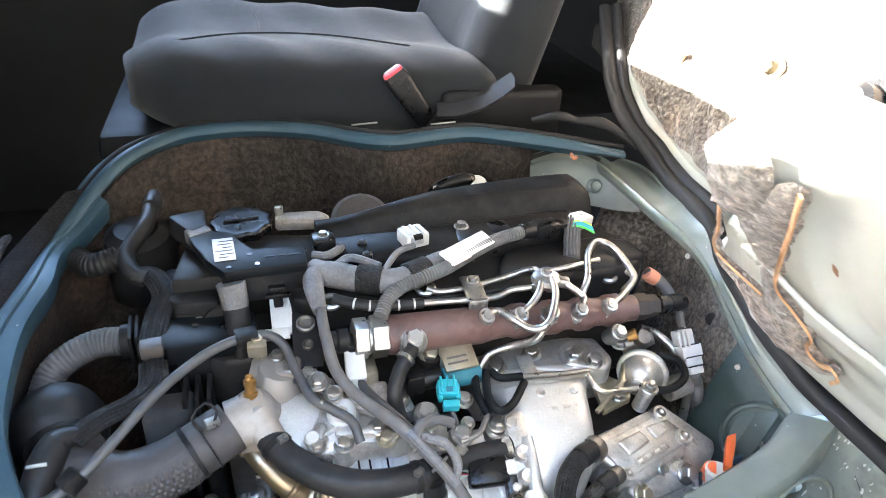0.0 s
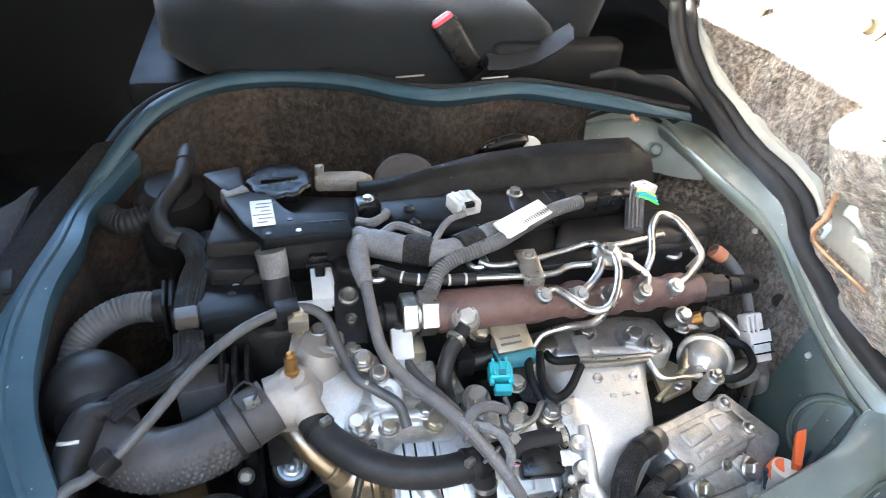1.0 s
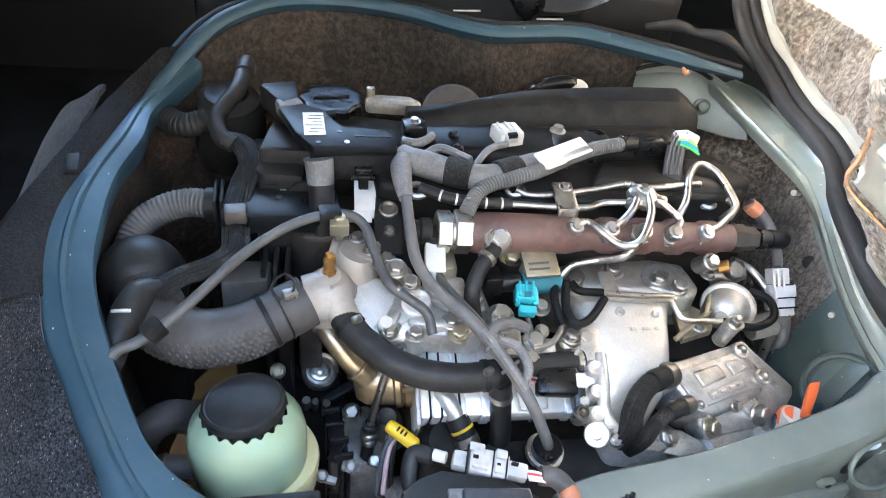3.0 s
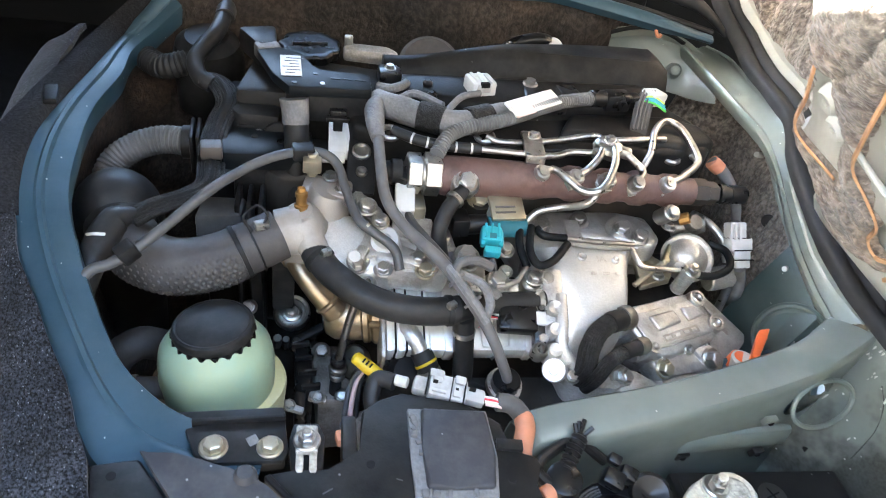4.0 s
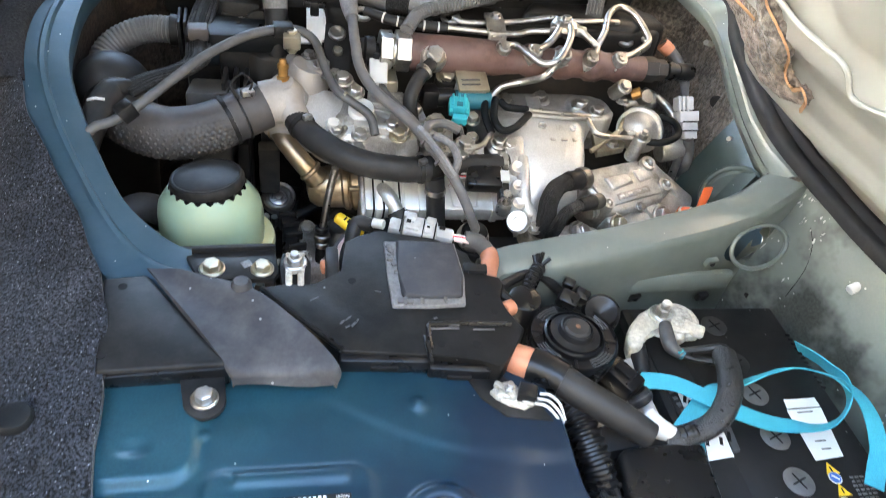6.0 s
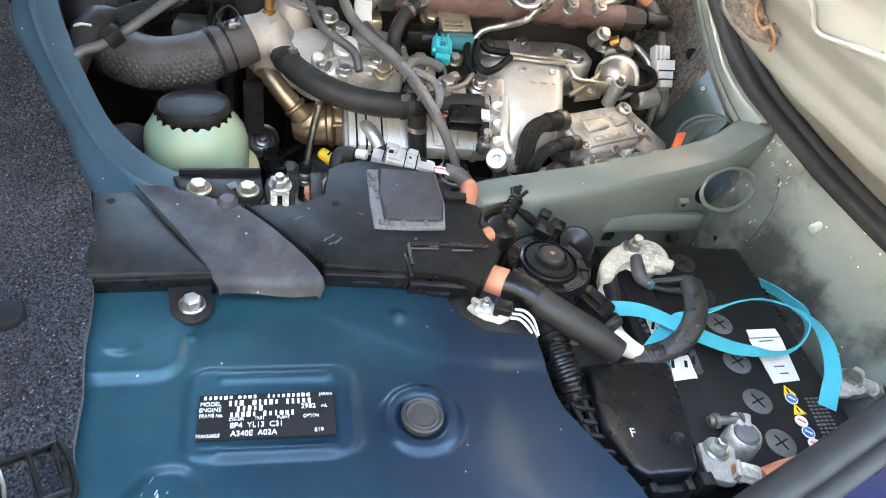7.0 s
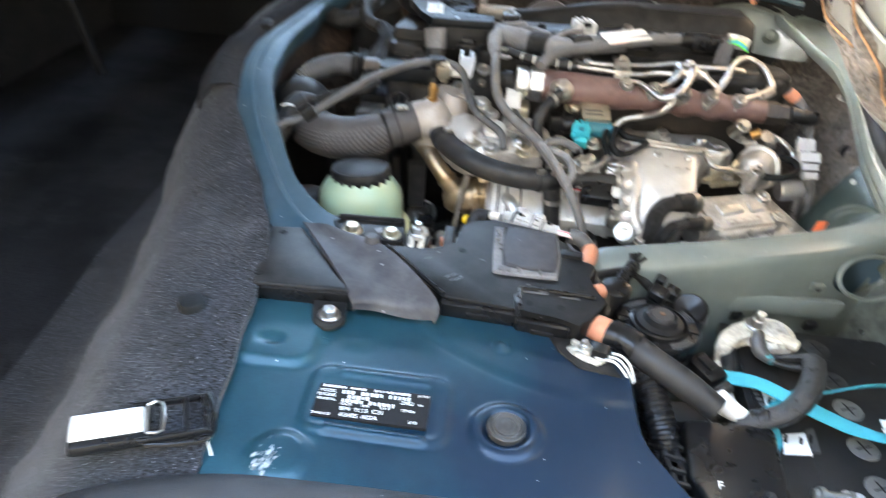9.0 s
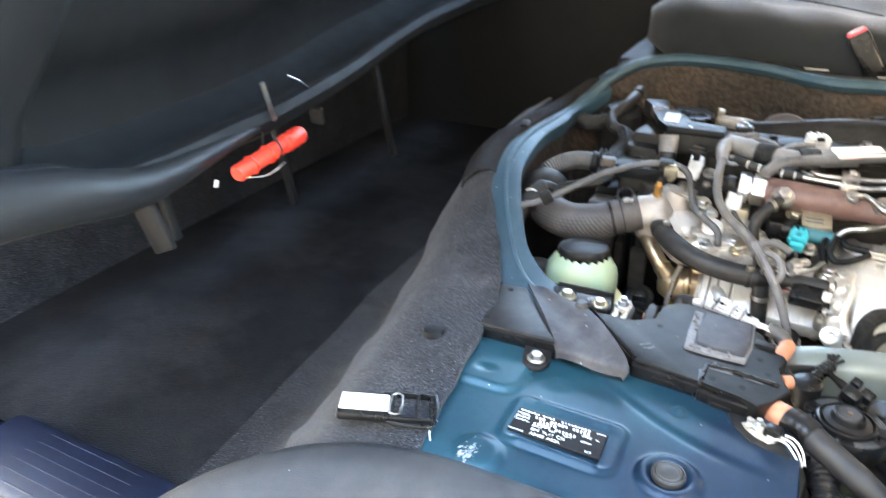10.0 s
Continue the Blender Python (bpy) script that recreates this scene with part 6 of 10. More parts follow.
# thermostat housing, water outlet and its sensor
th = bmesh.new()
turned((0.096, 0.640, 0.030), (0.092, 0.618, 0.098), [(0, 0.038), (0.3, 0.036), (0.62, 0.030), (0.9, 0.018), (1, 0.013)], 28, th)
turned((0.092, 0.617, 0.070), (0.064, 0.612, 0.068), [(0, 0.030), (1, 0.027)], 24, th)
turned((0.096, 0.612, 0.072), (0.112, 0.586, 0.058), [(0, 0.026), (0.5, 0.018), (1, 0.0165)], 24, th)
turned((0.110, 0.66, 0.04), (0.125, 0.66, 0.10), [(0, 0.035), (0.7, 0.032), (1, 0.022)], 20, th)
box((0.122, 0.668, 0.095), (0.060, 0.040, 0.012), (0, 0, -10), 0.005, th)
th = part("water_outlet", th, "outlet", engine, "grey cast aluminium water outlet", 45)
bs = turned((0.092, 0.622, 0.094), (0.092, 0.628, 0.122), [(0, 0.007), (0.25, 0.0085), (0.3, 0.0062), (0.55, 0.0062), (0.6, 0.0072), (0.8, 0.0072), (0.85, 0.005), (1, 0.0045), (0.9, 0.002)], 12)
part("brass_sensor", bs, "brass", th, "brass bleed fitting")
for p in ((0.125, 0.682, 0.102), (0.140, 0.660, 0.100), (0.150, 0.640, 0.095)):
    bolt(p, th, 0.0075)
fit = bmesh.new()
box((0.103, 0.668, 0.128), (0.022, 0.012, 0.020), (15, 0, 0), 0.002, fit)
rod((0.103, 0.675, 0.110), (0.103, 0.672, 0.142), 0.007, 6, fit)
part("pipe_fitting", fit, "gold", th, "yellow zinc fitting")

# fuel pump and round housing
pump = bmesh.new()
turned((0.170, 0.62, 0.02), (0.165, 0.606, 0.062), [(0, 0.052), (0.5, 0.050), (0.75, 0.046), (0.95, 0.040), (1, 0.034)], 40, pump)
turned((0.193, 0.612, 0.045), (0.192, 0.607, 0.064), [(0, 0.020), (0.8, 0.019), (1, 0.015), (0.9, 0.008), (0.8, 0.001)], 28, pump)
box((0.225, 0.600, 0.035), (0.09, 0.06, 0.04), (8, 0, -6), 0.012, pump)
box((0.250, 0.625, 0.045), (0.06, 0.05, 0.03), (8, 0, 10), 0.010, pump)
pump = part("injection_pump", pump, "alu", engine, "silver cast injection pump housing", 40)
ring_n = Vector((0.05, -0.42, 0.90)).normalized()
ring_at = Vector((0.143, 0.614, 0.050))
part("pump_ring", turned(ring_at - ring_n * 0.030, ring_at + ring_n * 0.014, [(0, 0.040), (0.55, 0.040), (0.60, 0.0375), (0.88, 0.0365), (0.96, 0.0335), (1.0, 0.0290), (1.02, 0.0200), (1.03, 0.001)], 48), "casting", pump, "round cast cover")
part("ring_gasket", turned(ring_at - ring_n * 0.014, ring_at - ring_n * 0.011, [(0, 0.0412), (1, 0.0412)], 48), "print", pump)
part("pump_plug", turned(ring_at + ring_n * 0.002 + Vector((0.013, 0.009, 0)), ring_at + ring_n * 0.016 + Vector((0.013, 0.009, 0)), [(0, 0.0185), (0.8, 0.018), (1, 0.015), (0.9, 0.012), (0.9, 0.001)], 30), "plate", pump, "dark blue-grey pump cap")
part("plug_mark", box(ring_at + ring_n * 0.0155 + Vector((0.013, 0.009, 0)), (0.016, 0.007, 0.001), (20, 0, 10), 0.0003), "conduit", pump)
part("pump_arm", box((0.160, 0.581, 0.058), (0.014, 0.034, 0.012), (25, 0, -28), 0.004), "alu", pump)
part("arm_cap", turned((0.154, 0.578, 0.056), (0.154, 0.574, 0.068), [(0, 0.009), (0.8, 0.009), (1, 0.007)], 18), "white", pump, "pale round cap")
for x, y, z, w, d in ((0.225, 0.628, 0.070, 0.050, 0.030), (0.246, 0.598, 0.062, 0.036, 0.040), (0.205, 0.582, 0.056, 0.05, 0.014)):
    part("cast_step", box((x, y, z), (w, d, 0.014), (14, 0, -8), 0.005), "alu", pump)
for x, y, z, l, rz in ((0.222, 0.606, 0.062, 0.05, -30), (0.178, 0.588, 0.056, 0.04, 20), (0.250, 0.622, 0.066, 0.03, 60)):
    part("cast_rib", box((x, y, z), (l, 0.005, 0.012), (12, 0, rz), 0.002), "alu", pump)
for p in ((0.177, 0.642, 0.080), (0.159, 0.660, 0.086), (0.165, 0.580, 0.050), (0.188, 0.572, 0.050), (0.229, 0.581, 0.060), (0.243, 0.574, 0.054), (0.262, 0.612, 0.066)):
    bolt(p, pump, 0.0085, (0, -0.25, 1))
bracket = part("hose_bracket", box((0.290, 0.560, 0.055), (0.034, 0.044, 0.006), (20, 0, -6), 0.002), "steel", engine, "bright hose bracket")
bolt((0.288, 0.572, 0.064), bracket, 0.0085, (0, -0.35, 1))
part("mount_ear", box((0.322, 0.552, 0.034), (0.046, 0.030, 0.014), (14, 0, 0), 0.003), "alu", engine)
part("bolt_tower", turned((0.293, 0.606, 0.0), (0.293, 0.600, 0.052), [(0, 0.018), (0.8, 0.015), (1, 0.013)], 20), "alu", engine)
bolt((0.293, 0.600, 0.052), engine, 0.009, (0, -0.3, 1))
part("bolt_tower", turned((0.325, 0.562, 0.0), (0.325, 0.559, 0.044), [(0, 0.018), (0.8, 0.015), (1, 0.013)], 20), "alu", engine)
bolt((0.325, 0.559, 0.044), engine, 0.009, (0, -0.3, 1))
part("washer_disc", turned((0.191, 0.607, 0.064), (0.191, 0.603, 0.073), [(0, 0.017), (0.7, 0.017), (1, 0.015), (0.9, 0.007), (0.2, 0.005), (0.1, 0.001)], 28), "satin", engine, "bright drilled disc")
for p in ((0.316, 0.560, 0.047), (0.336, 0.572, 0.052), (0.318, 0.538, 0.043)):
    bolt(p, bracket, 0.0065, (0, -0.35, 1))

# socket nuts, sleeves and small fixings between the pump and the manifold
for p, r, m in (((0.372, 0.567, 0.040), 0.0150, "steel"), ((0.170, 0.558, 0.040), 0.0115, "alu"), ((0.376, 0.532, 0.030), 0.0100, "steel"), ((0.371, 0.488, 0.006), 0.0100, "steel")):
    c = Vector(p)
    nut = part("socket_nut", turned(c - Vector((0, -0.006, 0.016)), c + Vector((0, -0.002, 0.005)), [(0, r * 0.9), (0.3, r), (0.8, r), (0.9, r * 0.88), (1, r * 0.7), (0.92, r * 0.55), (0.8, r * 0.5), (0.78, 0.001)], 24), m, engine, "bright ringed nut")
    part("stud_end", turned(c - Vector((0, 0, 0.004)), c + Vector((0, -0.002, 0.008)), [(0, r * 0.36), (0.8, r * 0.34), (1, r * 0.22)], 12), "darksteel", nut)
for p, r, m in (((0.237, 0.569, 0.052), 0.0090, GOLDBOLT), ((0.289, 0.590, 0.058), 0.0120, BOLT), ((0.339, 0.601, 0.062), 0.0085, BOLT), ((0.324, 0.558, 0.048), 0.0105, BOLT), ((0.202, 0.580, 0.052), 0.0060, BOLT), ((0.158, 0.571, 0.056), 0.0080, BOLT)):
    bolt(p, engine, r, (0, -0.35, 0.95), m, h=1.2)
part("fixing_plate", box((0.327, 0.555, 0.038), (0.048, 0.030, 0.007), (24, 0, -4), 0.003), "casting", engine, "pale cast fixing plate")
for x in (806, 843):
    part("plate_slot", box(Vector((0.323, 0.538, 0.040)) + Vector(((x - 825) * 0.00075, 0, 0)), (0.005, 0.012, 0.005), (24, 0, -4), 0.0008), "print", engine, "dark slot")

# EGR pipe and cooler
egr = part("egr_pipe", tube([(0.082, 0.628, 0.026), (0.089, 0.612, 0.022), (0.102, 0.594, 0.012), (0.122, 0.578, -0.006), (0.136, 0.576, -0.022)], [0.0125, 0.0130, 0.0130, 0.0135, 0.0160], 24), "bronze", engine, "heat-tinted bronze exhaust pipe")
for q, w in (((0.086, 0.619, 0.024), (0.5, -1, -0.3)), ((0.126, 0.577, -0.010), (0.8, -0.3, -0.8))):
    part("pipe_bead", turned(Vector(q) - Vector(w).normalized() * 0.004, Vector(q) + Vector(w).normalized() * 0.004, [(0, 0.0135), (0.3, 0.0165), (0.7, 0.0165), (1, 0.0135)], 24), "bronze", egr)
can = bmesh.new()
turned((0.122, 0.586, -0.044), (0.193, 0.580, -0.034), [(0, 0.006), (0.05, 0.020), (0.2, 0.027), (0.5, 0.029), (0.68, 0.029), (0.72, 0.033), (0.80, 0.033), (0.83, 0.030), (0.88, 0.034), (1, 0.034)], 32, can)
for k in range(5):
    a = 0.5 + k * 0.8
    rod((0.176, 0.581 - 0.034 * math.cos(a), -0.036 + 0.034 * math.sin(a)), (0.190, 0.580 - 0.034 * math.cos(a), -0.034 + 0.034 * math.sin(a)), 0.004, 8, can)
can = part("catalyst_can", can, "bronze", engine, "heat-tinted steel can")
cool = bmesh.new()
box((0.292, 0.5615, -0.0225), (0.200, 0.088, 0.030), (22, 0, 0), 0.004, cool)
cooler = part("egr_cooler", cool, "satin", engine, "bright ribbed stainless cooler")
for x, w in ((0.200, 0.009), (0.2135, 0.009), (0.236, 0.005), (0.246, 0.004), (0.272, 0.012), (0.330, 0.003), (0.372, 0.010)):
    part("cooler_rib", box((x, 0.5610, -0.0215), (w, 0.092, 0.033), (22, 0, 0), 0.002), "satin", cooler)
for x in (0.2068, 0.2200, 0.2412):
    part("cooler_slit", box((x, 0.5613, -0.0220), (0.0022, 0.0895, 0.0315), (22, 0, 0), 0), "print", cooler)
CF = pose(0.292, 0.556, -0.036, 22, 0, 0)
part("embossed_frame", tube([CF @ Vector(q) for q in ((0.020, -0.030, 0.030), (0.052, -0.030, 0.030), (0.052, 0.020, 0.030), (0.020, 0.020, 0.030), (0.020, -0.030, 0.030))], 0.0016, 6, 2), "satin", cooler)
part("end_flange", box((0.192, 0.5595, -0.028), (0.006, 0.104, 0.056), (22, 0, 0), 0.003), "alurough", cooler)
for k in range(5):
    part("cooler_fin", box((0.300 + 0.014 * k, 0.600, -0.004), (0.010, 0.016, 0.016), (22, 0, 0), 0.002), "satin", cooler)
pipe = part("coolant_pipe", tube([(0.218, 0.556, -0.030), (0.219, 0.546, -0.018), (0.226, 0.534, -0.018), (0.236, 0.520, -0.030), (0.250, 0.500, -0.052)], 0.0108, 18), "alu", cooler, "short aluminium coolant pipe")
clamp_hose = part("outlet_hose", tube([(0.237, 0.519, -0.031), (0.248, 0.503, -0.049), (0.256, 0.490, -0.080), (0.258, 0.485, -0.16)], 0.0135, 18), "rubber", engine, "black hose on the coolant pipe")
part("yellow_mark", turned((0.243, 0.510, -0.040), (0.2445, 0.508, -0.042), [(0, 0.0142), (1, 0.0142)], 18), "yellow", clamp_hose)
part("spring_clip", turned((0.247, 0.504, -0.047), (0.251, 0.498, -0.055), [(0, 0.0145), (0.5, 0.0152), (1, 0.0145)], 18), "darksteel", clamp_hose)
# intake manifold: flange with bolts, domed body, spout
man = bmesh.new()
rings = []
for s, xl, xr, z, y in ((0.0, 0.362, 0.545, 0.030, 0.690), (0.12, 0.362, 0.545, 0.048, 0.680), (0.25, 0.366, 0.540, 0.052, 0.655), (0.36, 0.372, 0.530, 0.050, 0.630), (0.45, 0.385, 0.512, 0.062, 0.612), (0.6, 0.395, 0.502, 0.056, 0.585), (0.75, 0.400, 0.498, 0.044, 0.560), (0.86, 0.404, 0.494, 0.028, 0.537), (0.94, 0.406, 0.482, 0.008, 0.515), (1.0, 0.408, 0.462, -0.022, 0.497), (1.05, 0.410, 0.455, -0.06, 0.492)):
    c, w = (xl + xr) / 2, (xr - xl) / 2
    ring = []
    for i in range(17):
        a = math.pi * i / 16
        u = math.copysign(abs(math.cos(a)) ** 0.45, math.cos(a))
        v = abs(math.sin(a)) ** 0.35
        ring.append(Vector((c + u * w, y + 0.006 * (1 - v), z - 0.035 + 0.035 * v)))
    ring += [Vector((c - w * 0.95, y + 0.02, z - 0.075)), Vector((c + w * 0.95, y + 0.02, z - 0.075))]
    rings.append(ring)
skin(man, rings)
manifold = part("intake_manifold", man, "casting", engine, "silver cast aluminium intake manifold", 40)
part("manifold_flange", prism([(0.350, 0.690), (0.372, 0.622), (0.385, 0.640), (0.50, 0.632), (0.545, 0.630), (0.570, 0.655), (0.565, 0.700), (0.52, 0.712), (0.42, 0.700)], 0.0, 0.050, 0.006), "alu", manifold)
for p, r in (((0.397, 0.655, 0.056), 0.0095), ((0.455, 0.674, 0.058), 0.0085), ((0.511, 0.655, 0.060), 0.0095), ((0.531, 0.637, 0.060), 0.009), ((0.372, 0.568, 0.046), 0.0085)):
    bolt(p, manifold, r, (0, -0.25, 1))
part("cast_arch", prism([(0.492, 0.640), (0.496, 0.676), (0.512, 0.692), (0.540, 0.690), (0.560, 0.672), (0.562, 0.640), (0.545, 0.622), (0.520, 0.630)], 0.02, 0.060, 0.007, seg=3), "alu", manifold)
for x, y, z, r in ((0.438, 0.596, 0.060, 0.006), (0.482, 0.592, 0.060, 0.005), (0.412, 0.600, 0.062, 0.005)):
    part("cast_boss", turned((x, y, z - 0.002), (x, y - 0.001, z + 0.002), [(0, r), (0.8, r), (1, r * 0.8), (0.6, r * 0.5), (0.5, 0.001)], 16), "alu", manifold)
lettering("IA", 0.014, (0.462, 0.591, 0.0605), "alu", manifold, (8, 0, 0), "cast_letters")
for x, w in ((0.450, 0.008), (0.466, 0.010), (0.481, 0.006)):
    part("cast_mark", box((x, 0.574, 0.0518), (w, 0.004, 0.002), (25, 0, 0), 0.0008), "alu", manifold)
for p, r in (((0.403, 0.669, 0.050), 0.0175), ((0.460, 0.683, 0.052), 0.0150), ((0.519, 0.665, 0.052), 0.0165), ((0.538, 0.647, 0.052), 0.0165)):
    part("flange_ear", turned(Vector(p) - Vector((0, 0, 0.03)), Vector(p) + Vector((0, -0.001, 0.004)), [(0, r * 1.1), (0.85, r), (0.96, r * 0.9), (1, r * 0.75)], 22), "casting", manifold)
    bolt(Vector(p) + Vector((0, -0.001, 0.004)), manifold, r * 0.56, (0, -0.25, 1))
part("flange_rail", tube([(0.386, 0.675, 0.044), (0.409, 0.650, 0.050), (0.451, 0.650, 0.052), (0.495, 0.641, 0.052), (0.529, 0.634, 0.050)], 0.008, 12, flat=0.7), "casting", manifold)
for p, r in (((0.391, 0.529, 0.034), 0.0105), ((0.389, 0.505, 0.022), 0.0095), ((0.387, 0.485, 0.008), 0.0100), ((0.401, 0.479, -0.002), 0.0085)):
    part("flange_ear", turned(Vector(p) + Vector((0, 0.012, -0.024)), Vector(p) + Vector((0, -0.002, 0.004)), [(0, r * 1.1), (0.85, r), (1, r * 0.8), (0.96, r * 0.4), (0.9, 0.001)], 18), "casting", manifold)
part("flange_rail", tube([(0.403, 0.547, 0.038), (0.399, 0.513, 0.026), (0.397, 0.491, 0.010), (0.410, 0.479, -0.008), (0.428, 0.479, -0.024)], 0.0075, 12), "casting", manifold)
part("tube_boss", turned((0.390, 0.475, -0.014), (0.384, 0.466, -0.004), [(0, 0.0150), (0.85, 0.0145), (1, 0.0130), (0.95, 0.0062), (0.4, 0.0058), (0.3, 0.001)], 26), "casting", manifold)
bolt((0.410, 0.469, -0.018), manifold, 0.0075, (0, -0.4, 0.9))
# edge blocks and bolts down the left of the manifold
part("edge_block", box((0.393, 0.545, 0.022), (0.026, 0.090, 0.030), (28, 0, -4), 0.006), "alu", manifold)
for p, r in (((0.388, 0.567, 0.046), 0.0085), ((0.396, 0.523, 0.022), 0.007), ((0.402, 0.505, 0.006), 0.006)):
    bolt(p, manifold, r, (0, -0.5, 0.85))
part("lower_web", prism([(0.402, 0.505), (0.470, 0.500), (0.500, 0.480), (0.470, 0.462), (0.41, 0.470)], -0.09, -0.034, 0.008), "alurough", manifold)
bolt((0.420, 0.484, -0.032), manifold, 0.0095, (0, -0.5, 0.85))
bolt((0.484, 0.478, -0.030), manifold, 0.0085, (0.3, -0.5, 0.8))
# pressure sensor bracket and connectors beside the cooler
part("sensor_bracket", box((0.373, 0.522, 0.018), (0.014, 0.066, 0.018), (30, 0, -4), 0.003), "blackgloss", engine, "black sensor bracket")
conn = bmesh.new()
box((0.346, 0.520, 0.022), (0.046, 0.030, 0.022), (26, 0, -4), 0.003, conn)
box((0.328, 0.518, 0.022), (0.012, 0.022, 0.016), (26, 0, -4), 0.002, conn)
part("connector", conn, "blackgloss", engine, "black connector")
part("connector_lock", box((0.372, 0.515, 0.030), (0.012, 0.016, 0.006), (26, 0, -4), 0.001), "white", engine)
for y, z in ((0.545, 0.040), (0.500, 0.012)):
    bolt((0.374, y, z), engine, 0.006, (0, -0.5, 0.85))
# throttle body
TM = pose(0.572, 0.530, -0.012, 24, -4, 18)
tp = lambda x, y, z: TM @ Vector((x, y, z))
TR = (24, -4, 18)


def tplate(outline, z0, z1, bevel, seg=2):
    """A plate lying in the throttle body's own plane."""
    bm = prism(outline, z0, z1, bevel, seg=seg)
    bmesh.ops.transform(bm, matrix=TM, verts=bm.verts)
    return bm


body_out = [(-0.078, 0.046), (-0.066, 0.052), (0.020, 0.046), (0.032, 0.046), (0.046, 0.020), (0.044, -0.012), (0.030, -0.022), (-0.040, -0.024), (-0.060, -0.016), (-0.068, 0.000)]
throttle = part("throttle_body", tplate(body_out, -0.050, 0.018, 0.006, 3), "alu", engine, "silver cast throttle body", 40)
part("cover_rim", tplate([(-0.070, 0.040), (0.024, 0.036), (0.038, 0.016), (0.034, -0.012), (-0.058, -0.010), (-0.064, 0.006)], 0.016, 0.0215, 0.002), "alu", throttle)
part("raised_pad", tplate([(-0.048, 0.031), (-0.010, 0.030), (-0.006, 0.012), (-0.044, 0.010)], 0.020, 0.0265, 0.004, 3), "alu", throttle)
part("raised_pad", tplate([(0.002, 0.030), (0.022, 0.027), (0.027, 0.012), (0.004, 0.010)], 0.020, 0.0255, 0.004, 3), "alurough", throttle)
part("name_recess", tplate([(-0.040, 0.004), (0.014, 0.004), (0.014, -0.006), (-0.040, -0.006)], 0.0205, 0.0225, 0.0008), "alurough", throttle)
for x in (-0.034, -0.020, -0.006, 0.006):
    part("cast_mark", box(tp(x, -0.001, 0.0228), (0.008, 0.004, 0.0012), TR, 0.0005), "alu", throttle)
part("end_flange", tplate([(0.048, 0.050), (0.060, 0.046), (0.092, -0.026), (0.084, -0.036), (0.030, -0.062), (0.018, -0.060), (0.040, -0.010)], -0.030, 0.004, 0.004), "alu", throttle)
part("gasket_flange", tplate([(0.056, 0.056), (0.068, 0.052), (0.102, -0.026), (0.092, -0.044), (0.034, -0.072), (0.046, -0.020)], -0.050, -0.031, 0.003), "black", throttle, "black gasket flange")
part("flange_rib", tplate([(0.044, 0.030), (0.050, 0.030), (0.070, -0.018), (0.064, -0.020)], -0.005, 0.010, 0.002), "alu", throttle)
for x, y, r in ((0.033, 0.035, 0.0115), (0.041, -0.003, 0.0115), (-0.072, 0.042, 0.010), (-0.060, -0.006, 0.009)):
    boss = part("screw_boss", turned(tp(x, y, -0.020), tp(x, y, 0.027), [(0, r * 1.15), (0.85, r), (0.97, r * 0.9), (0.97, r * 0.62), (0.90, r * 0.60), (0.88, 0.001)], 22), "alu", throttle)
    part("screw_head", turned(tp(x, y, 0.020), tp(x, y, 0.0262), [(0, r * 0.55), (0.8, r * 0.55), (1, r * 0.42), (0.7, r * 0.25), (0.6, 0.001)], 12), "steel", boss)
part("motor_housing", turned(tp(-0.060, -0.052, -0.022), tp(0.008, -0.052, -0.022), [(0, 0.016), (0.08, 0.022), (0.5, 0.024), (0.9, 0.024), (1, 0.020)], 28), "alu", throttle)
part("motor_saddle", tplate([(-0.062, -0.018), (-0.040, -0.016), (0.012, -0.026), (0.024, -0.040), (0.012, -0.054), (-0.030, -0.046), (-0.058, -0.044)], -0.030, 0.006, 0.005, 3), "alu", throttle)
part("outlet_neck", turned(tp(0.000, -0.060, -0.020), tp(0.034, -0.062, -0.022), [(0, 0.016), (0.3, 0.021), (1, 0.023)], 24), "alu", throttle)
part("sensor_lug", tplate([(0.000, -0.020), (0.022, -0.018), (0.032, -0.034), (0.020, -0.050), (0.006, -0.044)], 0.000, 0.012, 0.003), "alu", throttle)
for x, y, z, r, m in ((-0.050, -0.032, 0.006, 0.0095, GOLDBOLT), (0.016, -0.040, 0.012, 0.0105, BOLT), (-0.012, -0.022, 0.018, 0.0055, BOLT)):
    bolt(tp(x, y, z), throttle, r, TM.to_3x3() @ Vector((0.1, -0.4, 0.9)), m, h=1.25)
for k in range(5):
    part("cast_rib", tplate([(-0.052 + 0.017 * k, -0.014), (-0.048 + 0.017 * k, -0.014), (-0.046 + 0.017 * k, -0.024), (-0.050 + 0.017 * k, -0.024)], -0.02, 0.015, 0.0012), "alu", throttle)
for a, b, r in (((-0.066, 0.034, 0.006), (-0.094, 0.034, 0.006), 0.0125), ((-0.056, 0.004, 0.002), (-0.082, 0.000, 0.002), 0.0135)):
    part("hose_stub", turned(tp(*a), tp(*b), [(0, r), (0.6, r), (0.65, r * 1.12), (0.8, r * 1.12), (0.85, r * 0.95), (1, r * 0.95)], 22), "alu", throttle)
lowlug = part("mounting_lug", tplate([(-0.130, -0.012), (-0.108, -0.008), (-0.078, -0.022), (-0.052, -0.052), (-0.070, -0.066), (-0.096, -0.044), (-0.128, -0.034)], -0.030, -0.006, 0.004), "alu", throttle)
bolt(tp(-0.104, -0.022, -0.006), lowlug, 0.0105, TM.to_3x3() @ Vector((0, -0.2, 1)))
